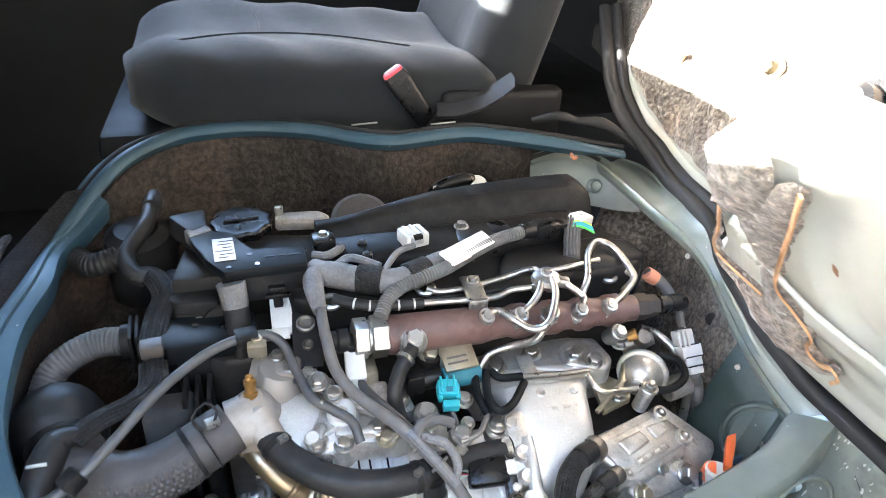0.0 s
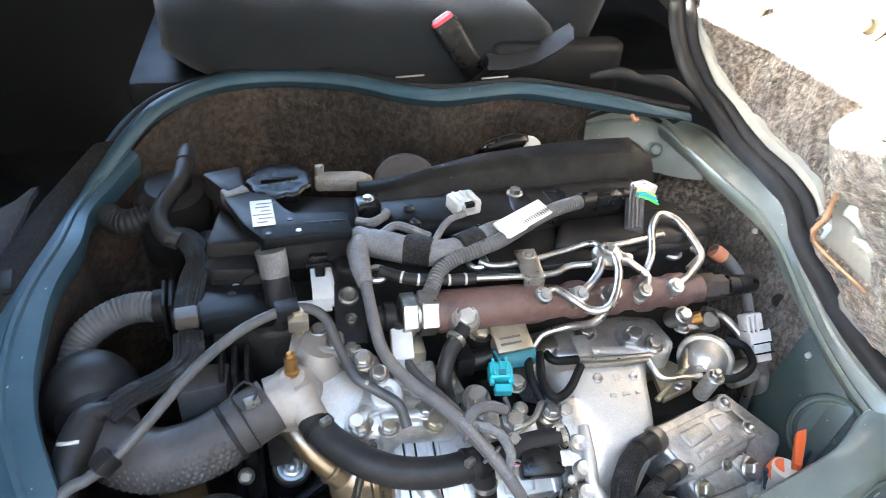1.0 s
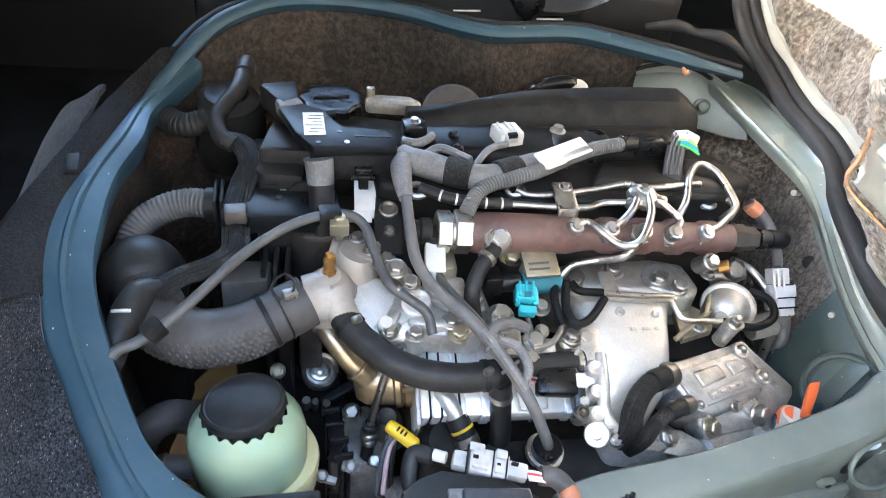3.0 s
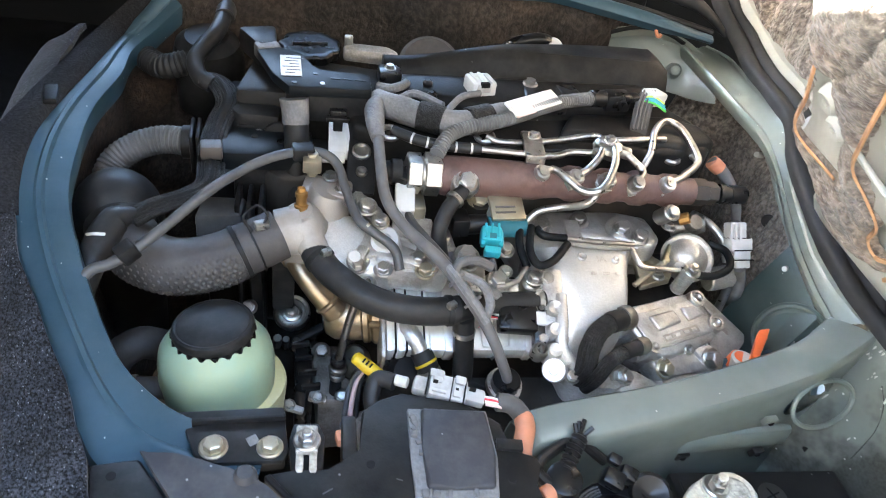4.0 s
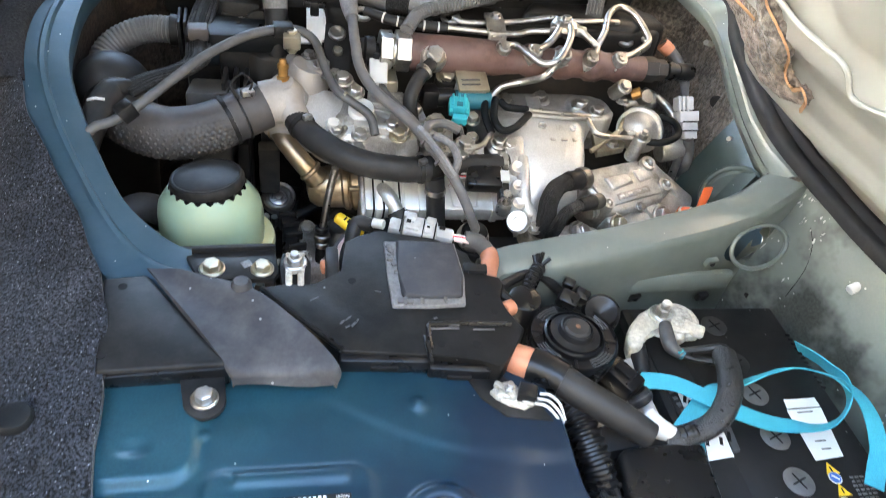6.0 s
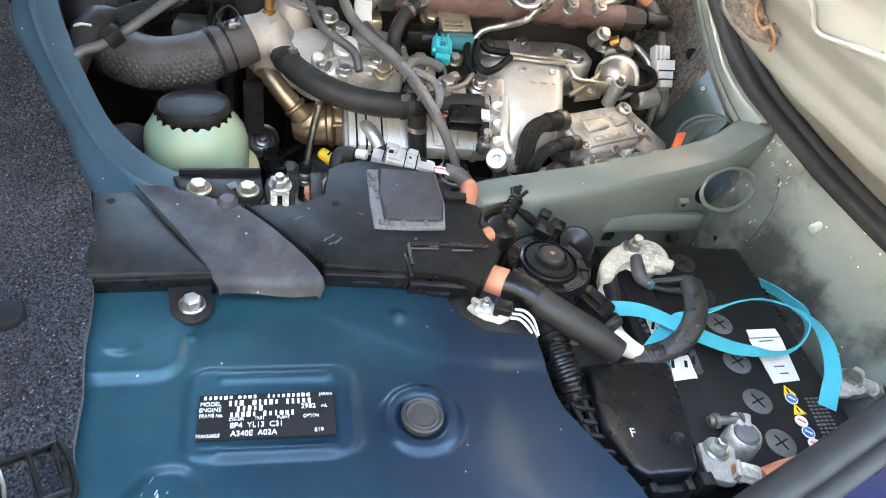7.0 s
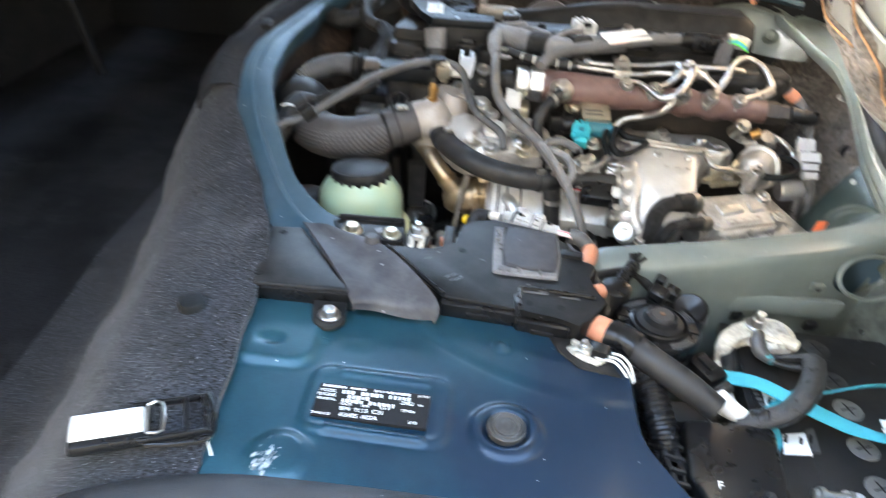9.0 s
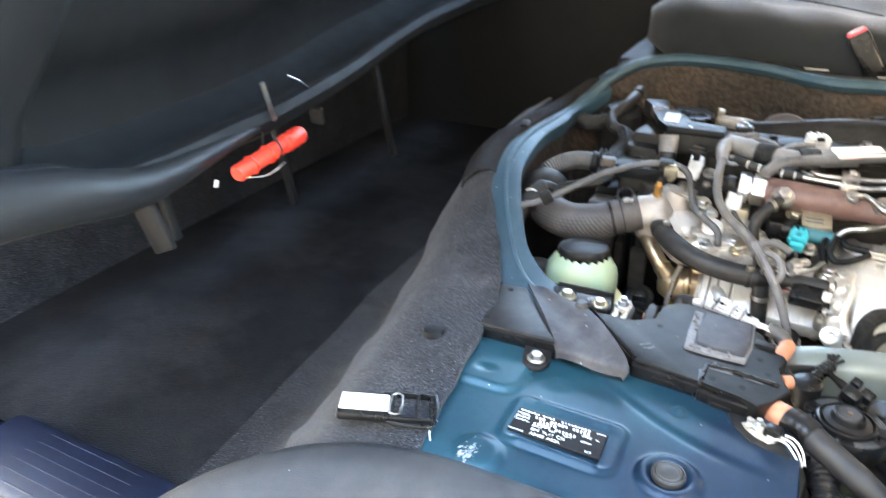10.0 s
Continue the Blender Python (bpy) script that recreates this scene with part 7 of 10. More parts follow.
part("actuator_arm", rod((0.578, 0.585, 0.018), (0.580, 0.576, 0.058), 0.010, 16), "alu", throttle)
bolt((0.580, 0.575, 0.058), throttle, 0.0075, (0, -0.2, 1), NUT)
part("link_rod", rod((0.508, 0.572, 0.035), (0.560, 0.602, 0.055), 0.0035, 10), "gold", throttle)
# vacuum actuator
act = bmesh.new()
turned((0.615, 0.639, 0.039), (0.575, 0.595, 0.049), [(0, 0.004), (0.05, 0.018), (0.20, 0.026), (0.34, 0.0275), (0.36, 0.0335), (0.40, 0.0345), (0.46, 0.0345), (0.49, 0.0330), (0.50, 0.0285), (0.64, 0.0275), (0.82, 0.0230), (0.94, 0.0150), (0.98, 0.0080), (1.02, 0.0070)], 44, act)
actuator = part("vacuum_actuator", act, "alu", engine, "bright round vacuum actuator")
part("actuator_bracket", prism([(0.520, 0.575), (0.566, 0.590), (0.580, 0.612), (0.556, 0.640), (0.530, 0.630)], 0.022, 0.032, 0.002), "gold", engine, "yellow zinc actuator bracket")
part("bracket_web", box((0.562, 0.612, 0.044), (0.006, 0.040, 0.030), (0, 0, -30), 0.002), "gold", engine)
for p in ((0.548, 0.592, 0.034), (0.572, 0.648, 0.072)):
    bolt(p, engine, 0.007)
# fittings above the actuator
ft = bmesh.new()
rod((0.560, 0.660, 0.078), (0.566, 0.645, 0.100), 0.011, 12, ft)
rod((0.602, 0.658, 0.070), (0.606, 0.644, 0.086), 0.011, 12, ft)
turned((0.585, 0.662, 0.06), (0.625, 0.655, 0.076), [(0, 0.014), (0.5, 0.016), (1, 0.012)], 18, ft)
part("fuel_fitting", ft, "darksteel", engine, "dull steel fuel fitting")
bolt((0.566, 0.645, 0.098), engine, 0.0085, (0.1, -0.5, 0.8))
part("orange_seal", rod((0.585, 0.652, 0.082), (0.596, 0.648, 0.090), 0.008, 10), "brass", engine)
part("fuel_pipe", tube([(0.612, 0.668, 0.082), (0.640, 0.664, 0.070), (0.655, 0.640, 0.058), (0.662, 0.624, 0.035)], 0.0055, 12), "steel", engine, "bright fuel pipe")
part("side_can", rod((0.636, 0.612, 0.012), (0.672, 0.617, 0.016), 0.016, 22), "alu", engine, "small bright canister")
part("lower_pipe", rod((0.668, 0.605, 0.01), (0.664, 0.598, -0.04), 0.006, 12), "steel", engine)
# vacuum lines
for pts in ([(0.374, 0.627, 0.080), (0.366, 0.589, 0.072), (0.374, 0.570, 0.066), (0.394, 0.578, 0.066), (0.421, 0.610, 0.068)], [(0.361, 0.630, 0.078), (0.356, 0.601, 0.070), (0.362, 0.575, 0.058)], [(0.384, 0.632, 0.074), (0.392, 0.620, 0.072), (0.421, 0.619, 0.070)], [(0.574, 0.588, 0.048), (0.609, 0.576, 0.050), (0.640, 0.588, 0.055), (0.646, 0.615, 0.060), (0.628, 0.632, 0.060)]):
    part("vacuum_hose", tube(pts, 0.0052, 12, 8), "plate", engine, "dark grey vacuum hose")
for pts in ([(0.420, 0.611, 0.068), (0.469, 0.609, 0.066), (0.511, 0.611, 0.064)], [(0.420, 0.619, 0.070), (0.469, 0.616, 0.068), (0.515, 0.618, 0.064)], [(0.508, 0.611, 0.064), (0.518, 0.588, 0.054), (0.549, 0.589, 0.049), (0.576, 0.588, 0.048)], [(0.362, 0.575, 0.058), (0.345, 0.556, 0.05), (0.320, 0.548, 0.048)], [(0.174, 0.574, 0.034), (0.206, 0.579, 0.036), (0.242, 0.587, 0.038), (0.258, 0.590, 0.038)]):
    part("vacuum_pipe", tube(pts, 0.0036, 10, 8), "steel", engine, "thin steel vacuum pipe")
part("pipe_saddle", box((0.440, 0.640, 0.060), (0.020, 0.050, 0.004), (10, 0, 0), 0.001), "alu", engine)
# dipstick, tensioner wheel and dark lower parts
part("dipstick_tube", tube([(0.157, 0.552, 0.013), (0.150, 0.556, -0.035), (0.143, 0.562, -0.098)], 0.0050, 14), "steel", engine, "bright metal dipstick tube")
part("tube_sleeve", tube([(0.143, 0.562, -0.108), (0.141, 0.556, -0.150), (0.140, 0.552, -0.24)], 0.0078, 14), "black", engine, "black lower tube")
for z, y, r in ((-0.092, 0.5615, 0.0095), (-0.106, 0.562, 0.0120), (-0.118, 0.5605, 0.0105)):
    part("tube_collar", turned((0.143, y, z), (0.1425, y - 0.001, z - 0.009), [(0, r * 0.85), (0.2, r), (0.8, r), (1, r * 0.85)], 18), "darksteel" if r > 0.01 else "black", engine)
hb = bmesh.new()
turned((0.158, 0.519, -0.040), (0.192, 0.497, -0.054), [(0, 0.0040), (0.06, 0.0075), (0.45, 0.0085), (0.92, 0.0080), (1, 0.0045)], 18, hb)
handle = part("dipstick_handle", hb, "yellow", engine, "yellow plastic dipstick handle")
for k in range(3):
    part("print_bar", box((0.170 + 0.004 * k, 0.5090 - 0.0026 * k, -0.0366 - 0.0016 * k), (0.0022, 0.006, 0.0012), (20, 22, -33), 0), "print", handle)
part("dipstick_stem", tube([(0.188, 0.515, -0.052), (0.200, 0.525, -0.06), (0.205, 0.53, -0.10)], 0.003, 8), "steel", engine)
ten = part("tensioner_bracket", prism([(0.030, 0.700), (0.060, 0.690), (0.110, 0.690), (0.118, 0.740), (0.050, 0.760)], -0.240, -0.155, 0.006), "black", engine, "black cast tensioner bracket")
part("tensioner_wheel", turned((0.080, 0.705, -0.156), (0.080, 0.698, -0.144), [(0, 0.0265), (0.7, 0.0265), (1, 0.0245), (0.9, 0.0205), (0.6, 0.0195), (0.6, 0.0150), (1.0, 0.0140), (1.05, 0.0105), (0.8, 0.0095), (0.8, 0.0060), (1.1, 0.0055), (1.15, 0.001)], 36), "steel", ten, "bright grooved tensioner wheel")
part("tensioner_arm", box((0.112, 0.672, -0.160), (0.085, 0.014, 0.014), (12, -18, 24), 0.004), "black", ten)
for x, y, z, s in ((0.062, 0.646, -0.160, 0.012), (0.074, 0.642, -0.158, 0.010), (0.088, 0.640, -0.160, 0.012)):
    part("stud", rod((x, y, z), (x + 0.001, y - 0.010, z + 0.026), s * 0.5, 10), "darksteel", ten)
part("bracket_web", box((0.068, 0.690, -0.085), (0.030, 0.020, 0.100), (15, 0, 4), 0.004), "conduit_dark", engine, "dusty grey bracket")
part("bracket_web", box((0.036, 0.668, -0.085), (0.016, 0.030, 0.150), (10, 0, 0), 0.004), "black", engine)
bolt((0.028, 0.640, -0.080), engine, 0.0075, (-0.2, -0.6, 0.7))
part("accessory_block", box((0.06, 0.62, -0.29), (0.14, 0.14, 0.20), (0, 0, 0), 0.012), "iron", engine)
part("belt_guard", prism([(0.088, 0.585), (0.108, 0.590), (0.112, 0.530), (0.104, 0.500), (0.090, 0.505)], -0.26, -0.085, 0.004), "blackgloss", engine, "black plastic belt guard")
for k in range(4):
    part("guard_rib", box((0.095 + 0.005 * k, 0.575 - 0.022 * k, -0.084), (0.022, 0.004, 0.014), (10, 0, 8), 0.001), "black", engine)
pumpb = part("vacuum_pump", prism([(0.106, 0.640), (0.150, 0.640), (0.168, 0.600), (0.160, 0.545), (0.118, 0.540)], -0.26, -0.150, 0.008), "alurough", engine, "dark oily cast pump")
part("pump_cap", turned((0.165, 0.600, -0.145), (0.167, 0.592, -0.118), [(0, 0.024), (0.5, 0.023), (0.8, 0.018), (1, 0.012), (0.9, 0.004)], 26), "darksteel", pumpb)
for p, r in (((0.123, 0.626, -0.150), 0.0095), ((0.175, 0.560, -0.125), 0.009), ((0.150, 0.545, -0.146), 0.007)):
    bolt(p, pumpb, r, (0, -0.5, 0.85))
part("bent_wire", tube([(0.196, 0.560, -0.098), (0.203, 0.556, -0.086), (0.202, 0.566, -0.070), (0.212, 0.572, -0.060)], 0.0028, 8), "steel", engine, "bright bent wire")
part("small_hose", tube([(0.150, 0.612, -0.130), (0.170, 0.624, -0.112), (0.194, 0.616, -0.110), (0.205, 0.600, -0.120)], 0.0070, 12), "rubber", engine)
for k, m in enumerate(("conduit", "pink", "rubber")):
    part("thin_lead", tube([(0.150 + 0.008 * k, 0.500, -0.150), (0.158 + 0.006 * k, 0.530, -0.110), (0.172 + 0.004 * k, 0.545, -0.095)], 0.0032, 8), m, engine)
part("alternator_body", turned((0.165, 0.47, -0.20), (0.265, 0.49, -0.20), [(0, 0.06), (0.1, 0.07), (0.9, 0.07), (1, 0.06)], 32), "alurough", engine, "dirty aluminium alternator")
part("oil_filter_housing", turned((0.225, 0.52, -0.12), (0.235, 0.50, -0.055), [(0, 0.04), (0.5, 0.042), (0.9, 0.036), (1, 0.03)], 32), "black", engine)
part("starter_cover", box((0.36, 0.46, -0.12), (0.18, 0.12, 0.10), (10, 0, 0), 0.015), "iron", engine)
part("sensor_plug", rod((0.331, 0.470, -0.045), (0.331, 0.465, -0.018), 0.017, 18), "blackgloss", engine, "black sensor plug")
part("sensor_ring", turned((0.331, 0.470, -0.036), (0.331, 0.468, -0.030), [(0, 0.022), (1, 0.021)], 24), "steel", engine)
part("lever_arm", prism([(0.288, 0.480), (0.300, 0.486), (0.350, 0.455), (0.345, 0.440), (0.30, 0.46)], -0.056, -0.046, 0.003), "black", engine)
# grey guard and small brackets low beside the reservoir
part("lower_guard", box((0.080, 0.690, -0.010), (0.044, 0.020, 0.080), (18, 0, 0), 0.004), "conduit_dark", engine, "dusty grey guard")
for x, y, z, w in ((0.118, 0.505, -0.100, 0.022), (0.085, 0.505, -0.115, 0.036)):
    part("bracket_bar", box((x, y, z), (w, 0.012, 0.010), (12, 8, -15), 0.003), "alurough", engine)
    bolt((x, y - 0.004, z + 0.007), engine, 0.0055, (0, -0.4, 0.9))

# ---- hoses, looms and cables lying over the engine ----
def hose(name, pts, r, material, label, category="hose", **kw):
    return single(name, tube(pts, r, **kw), material, label, category)


ih = thing("intake_hose", "large dusty black intake hose with a dimpled outer curve", "hose", (-0.02, 0.59, 0.0))
ih_pts = [(-0.104, 0.640, 0.035), (-0.094, 0.608, 0.040), (-0.073, 0.590, 0.040), (-0.041, 0.580, 0.040), (-0.001, 0.584, 0.046), (0.034, 0.597, 0.056), (0.068, 0.612, 0.066)]
part("hose_body", tube(ih_pts, [0.032, 0.033, 0.033, 0.0325, 0.0315, 0.0305, 0.030], 36, 10), "greyrubber", ih)
line = path_of(ih_pts, 20)
dm = bmesh.new()
steps = spaced(line, 0.0066)
for s in range(2, len(steps) - 8):
    for row in range(11):
        q0, q1 = steps[s], steps[s + 1]
        way = (q1 - q0).normalized()
        q = q0.lerp(q1, 0.5 * (row % 2))
        side = way.cross(Vector((0, 0, 1))).normalized()
        up = side.cross(way)
        ang = radians(-58 + row * 10.6)
        r = 0.0327 - 0.0020 * s / len(steps)
        n = (side * math.cos(ang) + up * math.sin(ang)).normalized()
        c, v, u = q + n * r, n.cross(way).normalized(), way
        h = 0.0020 * smoothstep(11.5, 6.5, row) * smoothstep(len(steps) - 8, len(steps) - 12, s)
        top_v = dm.verts.new(c + n * h)
        rows_v = [[dm.verts.new(c + n * h * f + (u * math.cos(a) + v * math.sin(a)) * w) for a in (k * math.pi / 4 for k in range(8))] for f, w in ((0.72, 0.0016), (-0.2, 0.0034))]
        for i in range(8):
            dm.faces.new((top_v, rows_v[0][i], rows_v[0][(i + 1) % 8]))
            dm.faces.new((rows_v[0][i], rows_v[1][i], rows_v[1][(i + 1) % 8], rows_v[0][(i + 1) % 8]))
ob = part("dimple_texture", dm, "greyrubber", ih, "", 80)
ob["kind"] = "stuff"
for s, w in ((0.80, 0.010), (0.88, 0.004)):
    i = int(s * (len(line) - 2))
    clip_ring(line[i], line[i + 1] - line[i], 0.0308, ih, "black", w * 0.6)
ear = part("clamp_ear", tube([(0.040, 0.585, 0.090), (0.030, 0.592, 0.104), (0.044, 0.604, 0.112), (0.056, 0.598, 0.104), (0.050, 0.588, 0.094)], 0.0016, 8, 2), "black", ih)
part("clamp_screw", box((0.050, 0.592, 0.094), (0.016, 0.012, 0.008), (0, 0, 20), 0.002), "steel", ih)
dome = thing("resonator", "large round black plastic intake resonator", "resonator", (-0.13, 0.69, 0.0))
rg = []
for i in range(17):
    a = math.pi * (i / 16 - 0.5)
    rg.append((0.5 + 0.5 * math.sin(a), 0.003 + 0.050 * math.cos(a)))
part("bulb", turned((-0.132, 0.705, -0.035), (-0.128, 0.680, 0.085), rg, 36), "rubber", dome)
part("neck", tube([(-0.125, 0.68, 0.03), (-0.115, 0.65, 0.03), (-0.104, 0.638, 0.035)], [0.045, 0.040, 0.034], 24), "rubber", dome)
part("lower_duct", tube([(-0.13, 0.70, 0.0), (-0.14, 0.73, -0.10), (-0.15, 0.76, -0.25)], [0.045, 0.045, 0.04], 20), "rubber", dome)

hose("corrugated_hose", [(-0.052, 0.772, 0.086), (-0.087, 0.778, 0.084), (-0.119, 0.771, 0.076), (-0.145, 0.757, 0.060), (-0.156, 0.735, 0.035), (-0.158, 0.72, 0.0)], 0.0185, "conduit", "grey corrugated plastic hose", sides=24, pitch=0.0058, depth=0.07)
clip_ring((-0.056, 0.772, 0.086), (1, 0, 0), 0.0205, bpy.data.objects["corrugated_hose"], "black", 0.012, "end_collar")
hose("breather_hose", [(-0.026, 0.985, 0.185), (-0.029, 0.945, 0.180), (-0.033, 0.915, 0.175), (-0.047, 0.890, 0.165), (-0.055, 0.864, 0.156), (-0.046, 0.838, 0.146), (-0.03, 0.83, 0.14)], 0.0112, "rubber", "dusty black rubber breather hose", sides=16)
part("hose_cap", turned((-0.026, 0.955, 0.182), (-0.025, 0.990, 0.186), [(0, 0.0135), (0.6, 0.014), (1, 0.010)], 20), "rubber", bpy.data.objects["breather_hose"])
hose("corrugated_hose", [(-0.140, 1.00, 0.10), (-0.145, 0.965, 0.115), (-0.129, 0.934, 0.118), (-0.105, 0.912, 0.121), (-0.076, 0.914, 0.129), (-0.045, 0.928, 0.138)], 0.018, "rubber", "dusty black corrugated hose", sides=24, pitch=0.006, depth=0.07)
part("drum", turned((-0.05, 0.96, 0.05), (-0.05, 0.94, 0.16), [(0, 0.05), (0.7, 0.05), (0.9, 0.044), (1, 0.03)], 30), "black", engine, "black round housing")


def braided(pts, name, label):
    """A flat sleeve of several strands side by side."""
    root = thing(name, label, "hose", pts[len(pts) // 2])
    line = path_of(pts, 8)
    for off in (-0.0132, -0.0088, -0.0044, 0.0, 0.0044, 0.0088, 0.0132):
        out = []
        for i, q in enumerate(line):
            way = (line[min(i + 1, len(line) - 1)] - line[max(i - 1, 0)]).normalized()
            side = way.cross(Vector((0, 0, 1))).normalized()
            out.append(q + side * off + Vector((0, 0, -abs(off) * 0.35)))
        part("strand", tube(out, 0.0031, 7, 1), "braid", root)
    part("core", tube([Vector(p) - Vector((0, 0, 0.007)) for p in pts], 0.0095, 12), "black", root)
    return root


braided([(-0.046, 0.838, 0.150), (-0.024, 0.836, 0.146), (-0.007, 0.804, 0.136), (-0.015, 0.777, 0.122), (-0.020, 0.733, 0.112), (-0.018, 0.715, 0.108)], "braided_hose", "black hose in ribbed braided sleeve")
braided([(-0.017, 0.700, 0.106), (-0.016, 0.663, 0.102), (-0.037, 0.644, 0.096), (-0.071, 0.633, 0.088), (-0.094, 0.615, 0.082)], "braided_hose", "black hose in ribbed braided sleeve bending over the intake")
part("strap_block", box((-0.018, 0.715, 0.112), (0.026, 0.022, 0.018), (0, 0, 6), 0.003), "resin_brown", engine, "brown cable strap")
for x in (-0.040, -0.048):
    part("hose_plate", box((x, 0.765, 0.086), (0.005, 0.052, 0.054), (0, 0, 4), 0.003), "black", engine, "black clamp plate")
hose("elbow_hose", [(-0.088, 0.622, 0.082), (-0.108, 0.612, 0.078), (-0.118, 0.588, 0.070), (-0.125, 0.560, 0.058), (-0.135, 0.53, 0.03)], [0.006, 0.017, 0.018, 0.015, 0.013], "rubber", "dusty black elbow hose with a white clip", sides=18)
part("white_clip", tube([(-0.130, 0.580, 0.082), (-0.120, 0.574, 0.088), (-0.110, 0.576, 0.086)], 0.0018, 8), "white", bpy.data.objects["elbow_hose"], "white plastic clip")
cable = thing("control_cable", "grey sheathed cable curving over the engine", "cable", (-0.02, 0.60, 0.11))
part("sheath", tube([(-0.135, 0.50, 0.055), (-0.116, 0.526, 0.076), (-0.097, 0.533, 0.082), (-0.075, 0.543, 0.092), (-0.044, 0.571, 0.107), (-0.007, 0.614, 0.122), (0.028, 0.647, 0.131), (0.059, 0.665, 0.138), (0.092, 0.679, 0.139), (0.116, 0.681, 0.136), (0.133, 0.672, 0.126), (0.144, 0.646, 0.107), (0.158, 0.612, 0.092), (0.179, 0.598, 0.082), (0.200, 0.584, 0.072), (0.207, 0.566, 0.055)], 0.0058, 12, 8), "conduit_dark", cable)
for p, s, r in (((0.092, 0.680, 0.138), (0.026, 0.022, 0.016), (0, 0, 10)), ((-0.080, 0.541, 0.092), (0.020, 0.018, 0.020), (0, -25, 35))):
    part("cable_clip", box(p, s, r, 0.003), "black", cable)
part("band", turned((0.167, 0.6060, 0.0873), (0.170, 0.604, 0.086), [(0, 0.0066), (1, 0.0066)], 14), "gold", cable, "olive metal band")

rad = thing("radiator_hose", "smooth thick black rubber coolant hose across the engine", "hose", (0.2, 0.52, 0.03))
part("hose_body", tube([(0.108, 0.590, 0.060), (0.118, 0.574, 0.056), (0.132, 0.557, 0.052), (0.162, 0.532, 0.047), (0.195, 0.519, 0.042), (0.235, 0.517, 0.037), (0.272, 0.524, 0.033)], 0.0165, 24, 10), "rubber", rad)
part("branch", tube([(0.268, 0.526, 0.033), (0.331, 0.539, 0.032), (0.382, 0.543, 0.032)], 0.0125, 18), "rubber", rad)
part("drop_branch", tube([(0.281, 0.520, 0.025), (0.287, 0.515, -0.020), (0.292, 0.508, -0.075), (0.292, 0.505, -0.2)], 0.0125, 18), "rubber", rad)
for q, w, r in (((0.115, 0.579, 0.057), (0.7, -1, -0.3), 0.0172), ((0.262, 0.522, 0.034), (1, 0.1, 0), 0.0172), ((0.376, 0.543, 0.032), (1, 0.1, 0), 0.0132), ((0.284, 0.518, 0.004), (0, -0.1, -1), 0.0132)):
    clip_ring(q, w, r, rad, "black" if r > 0.015 else "steel", 0.007)
for q in ((0.122, 0.572, 0.074), (0.262, 0.512, 0.052)):
    part("clamp_tab", box(q, (0.012, 0.008, 0.008), (0, 0, 30), 0.002), "steel", rad)
part("joint", turned((0.266, 0.524, 0.033), (0.290, 0.530, 0.033), [(0, 0.0165), (0.4, 0.016), (1, 0.0135)], 20), "black", rad)

# grey harness
loom = thing("wiring_loom", "grey taped wiring loom with black mesh sleeves across the cover", "wiring loom", (0.25, 0.74, 0.14))
part("taped_trunk", tube([(0.180, 0.772, 0.166), (0.192, 0.758, 0.166), (0.213, 0.747, 0.166), (0.241, 0.731, 0.166), (0.271, 0.724, 0.166), (0.302, 0.730, 0.166), (0.344, 0.752, 0.168), (0.385, 0.768, 0.168)], [0.014, 0.0165, 0.0175, 0.0165, 0.0155, 0.0155, 0.015, 0.012], 20, 8, jitter=0.03), "tape", loom)
for a, b in (((0.232, 0.737, 0.166), (0.262, 0.7245, 0.166)), ((0.294, 0.7270, 0.166), (0.325, 0.741, 0.167))):
    A2, B2 = Vector(a), Vector(b)
    msh = turned(A2, B2, [(0, 0.0175), (0.05, 0.0187), (0.95, 0.0187), (1, 0.0175)], 40)
    part("mesh_sleeve", msh, "braid", loom, "black mesh sleeve")
part("trunk_drop", tube([(0.190, 0.765, 0.166), (0.178, 0.745, 0.166), (0.177, 0.715, 0.162), (0.180, 0.690, 0.155)], [0.013, 0.0135, 0.0115, 0.0085], 18, jitter=0.03), "tape", loom)
part("grey_conduit", tube([(0.180, 0.692, 0.156), (0.182, 0.644, 0.141), (0.189, 0.620, 0.117), (0.209, 0.596, 0.098), (0.248, 0.555, 0.083), (0.273, 0.529, 0.065), (0.295, 0.504, 0.045), (0.312, 0.482, 0.022), (0.328, 0.465, -0.010), (0.331, 0.466, -0.020)], [0.0066, 0.0069, 0.0069, 0.0070, 0.0074, 0.0078, 0.0074, 0.0066, 0.0062, 0.0062], 14, 8), "conduit", loom, "grey conduit")
part("upper_loop", tube([(0.184, 0.796, 0.172), (0.199, 0.784, 0.176), (0.216, 0.796, 0.176), (0.222, 0.812, 0.172)], 0.006, 10), "tape", loom)
part("clip_block", box((0.200, 0.822, 0.176), (0.030, 0.028, 0.020), (0, 0, 4), 0.003), "blackgloss", loom, "black clip block")
bolt((0.200, 0.824, 0.185), loom, 0.006)
part("side_lead", tube([(0.262, 0.726, 0.175), (0.290, 0.770, 0.178), (0.318, 0.790, 0.176)], 0.0045, 8), "tape", loom)
part("side_lead", tube([(0.210, 0.765, 0.172), (0.230, 0.770, 0.178), (0.262, 0.742, 0.178)], 0.0055, 8), "tape", loom)
part("corrugated_lead", tube([(0.250, 0.672, 0.150), (0.265, 0.696, 0.160), (0.284, 0.708, 0.166), (0.315, 0.717, 0.171), (0.346, 0.728, 0.174), (0.40, 0.763, 0.176), (0.440, 0.786, 0.176), (0.483, 0.802, 0.175)], 0.0095, 16, 8, pitch=0.0042, depth=0.13), "conduit", loom, "ribbed grey conduit")
lab = bmesh.new()
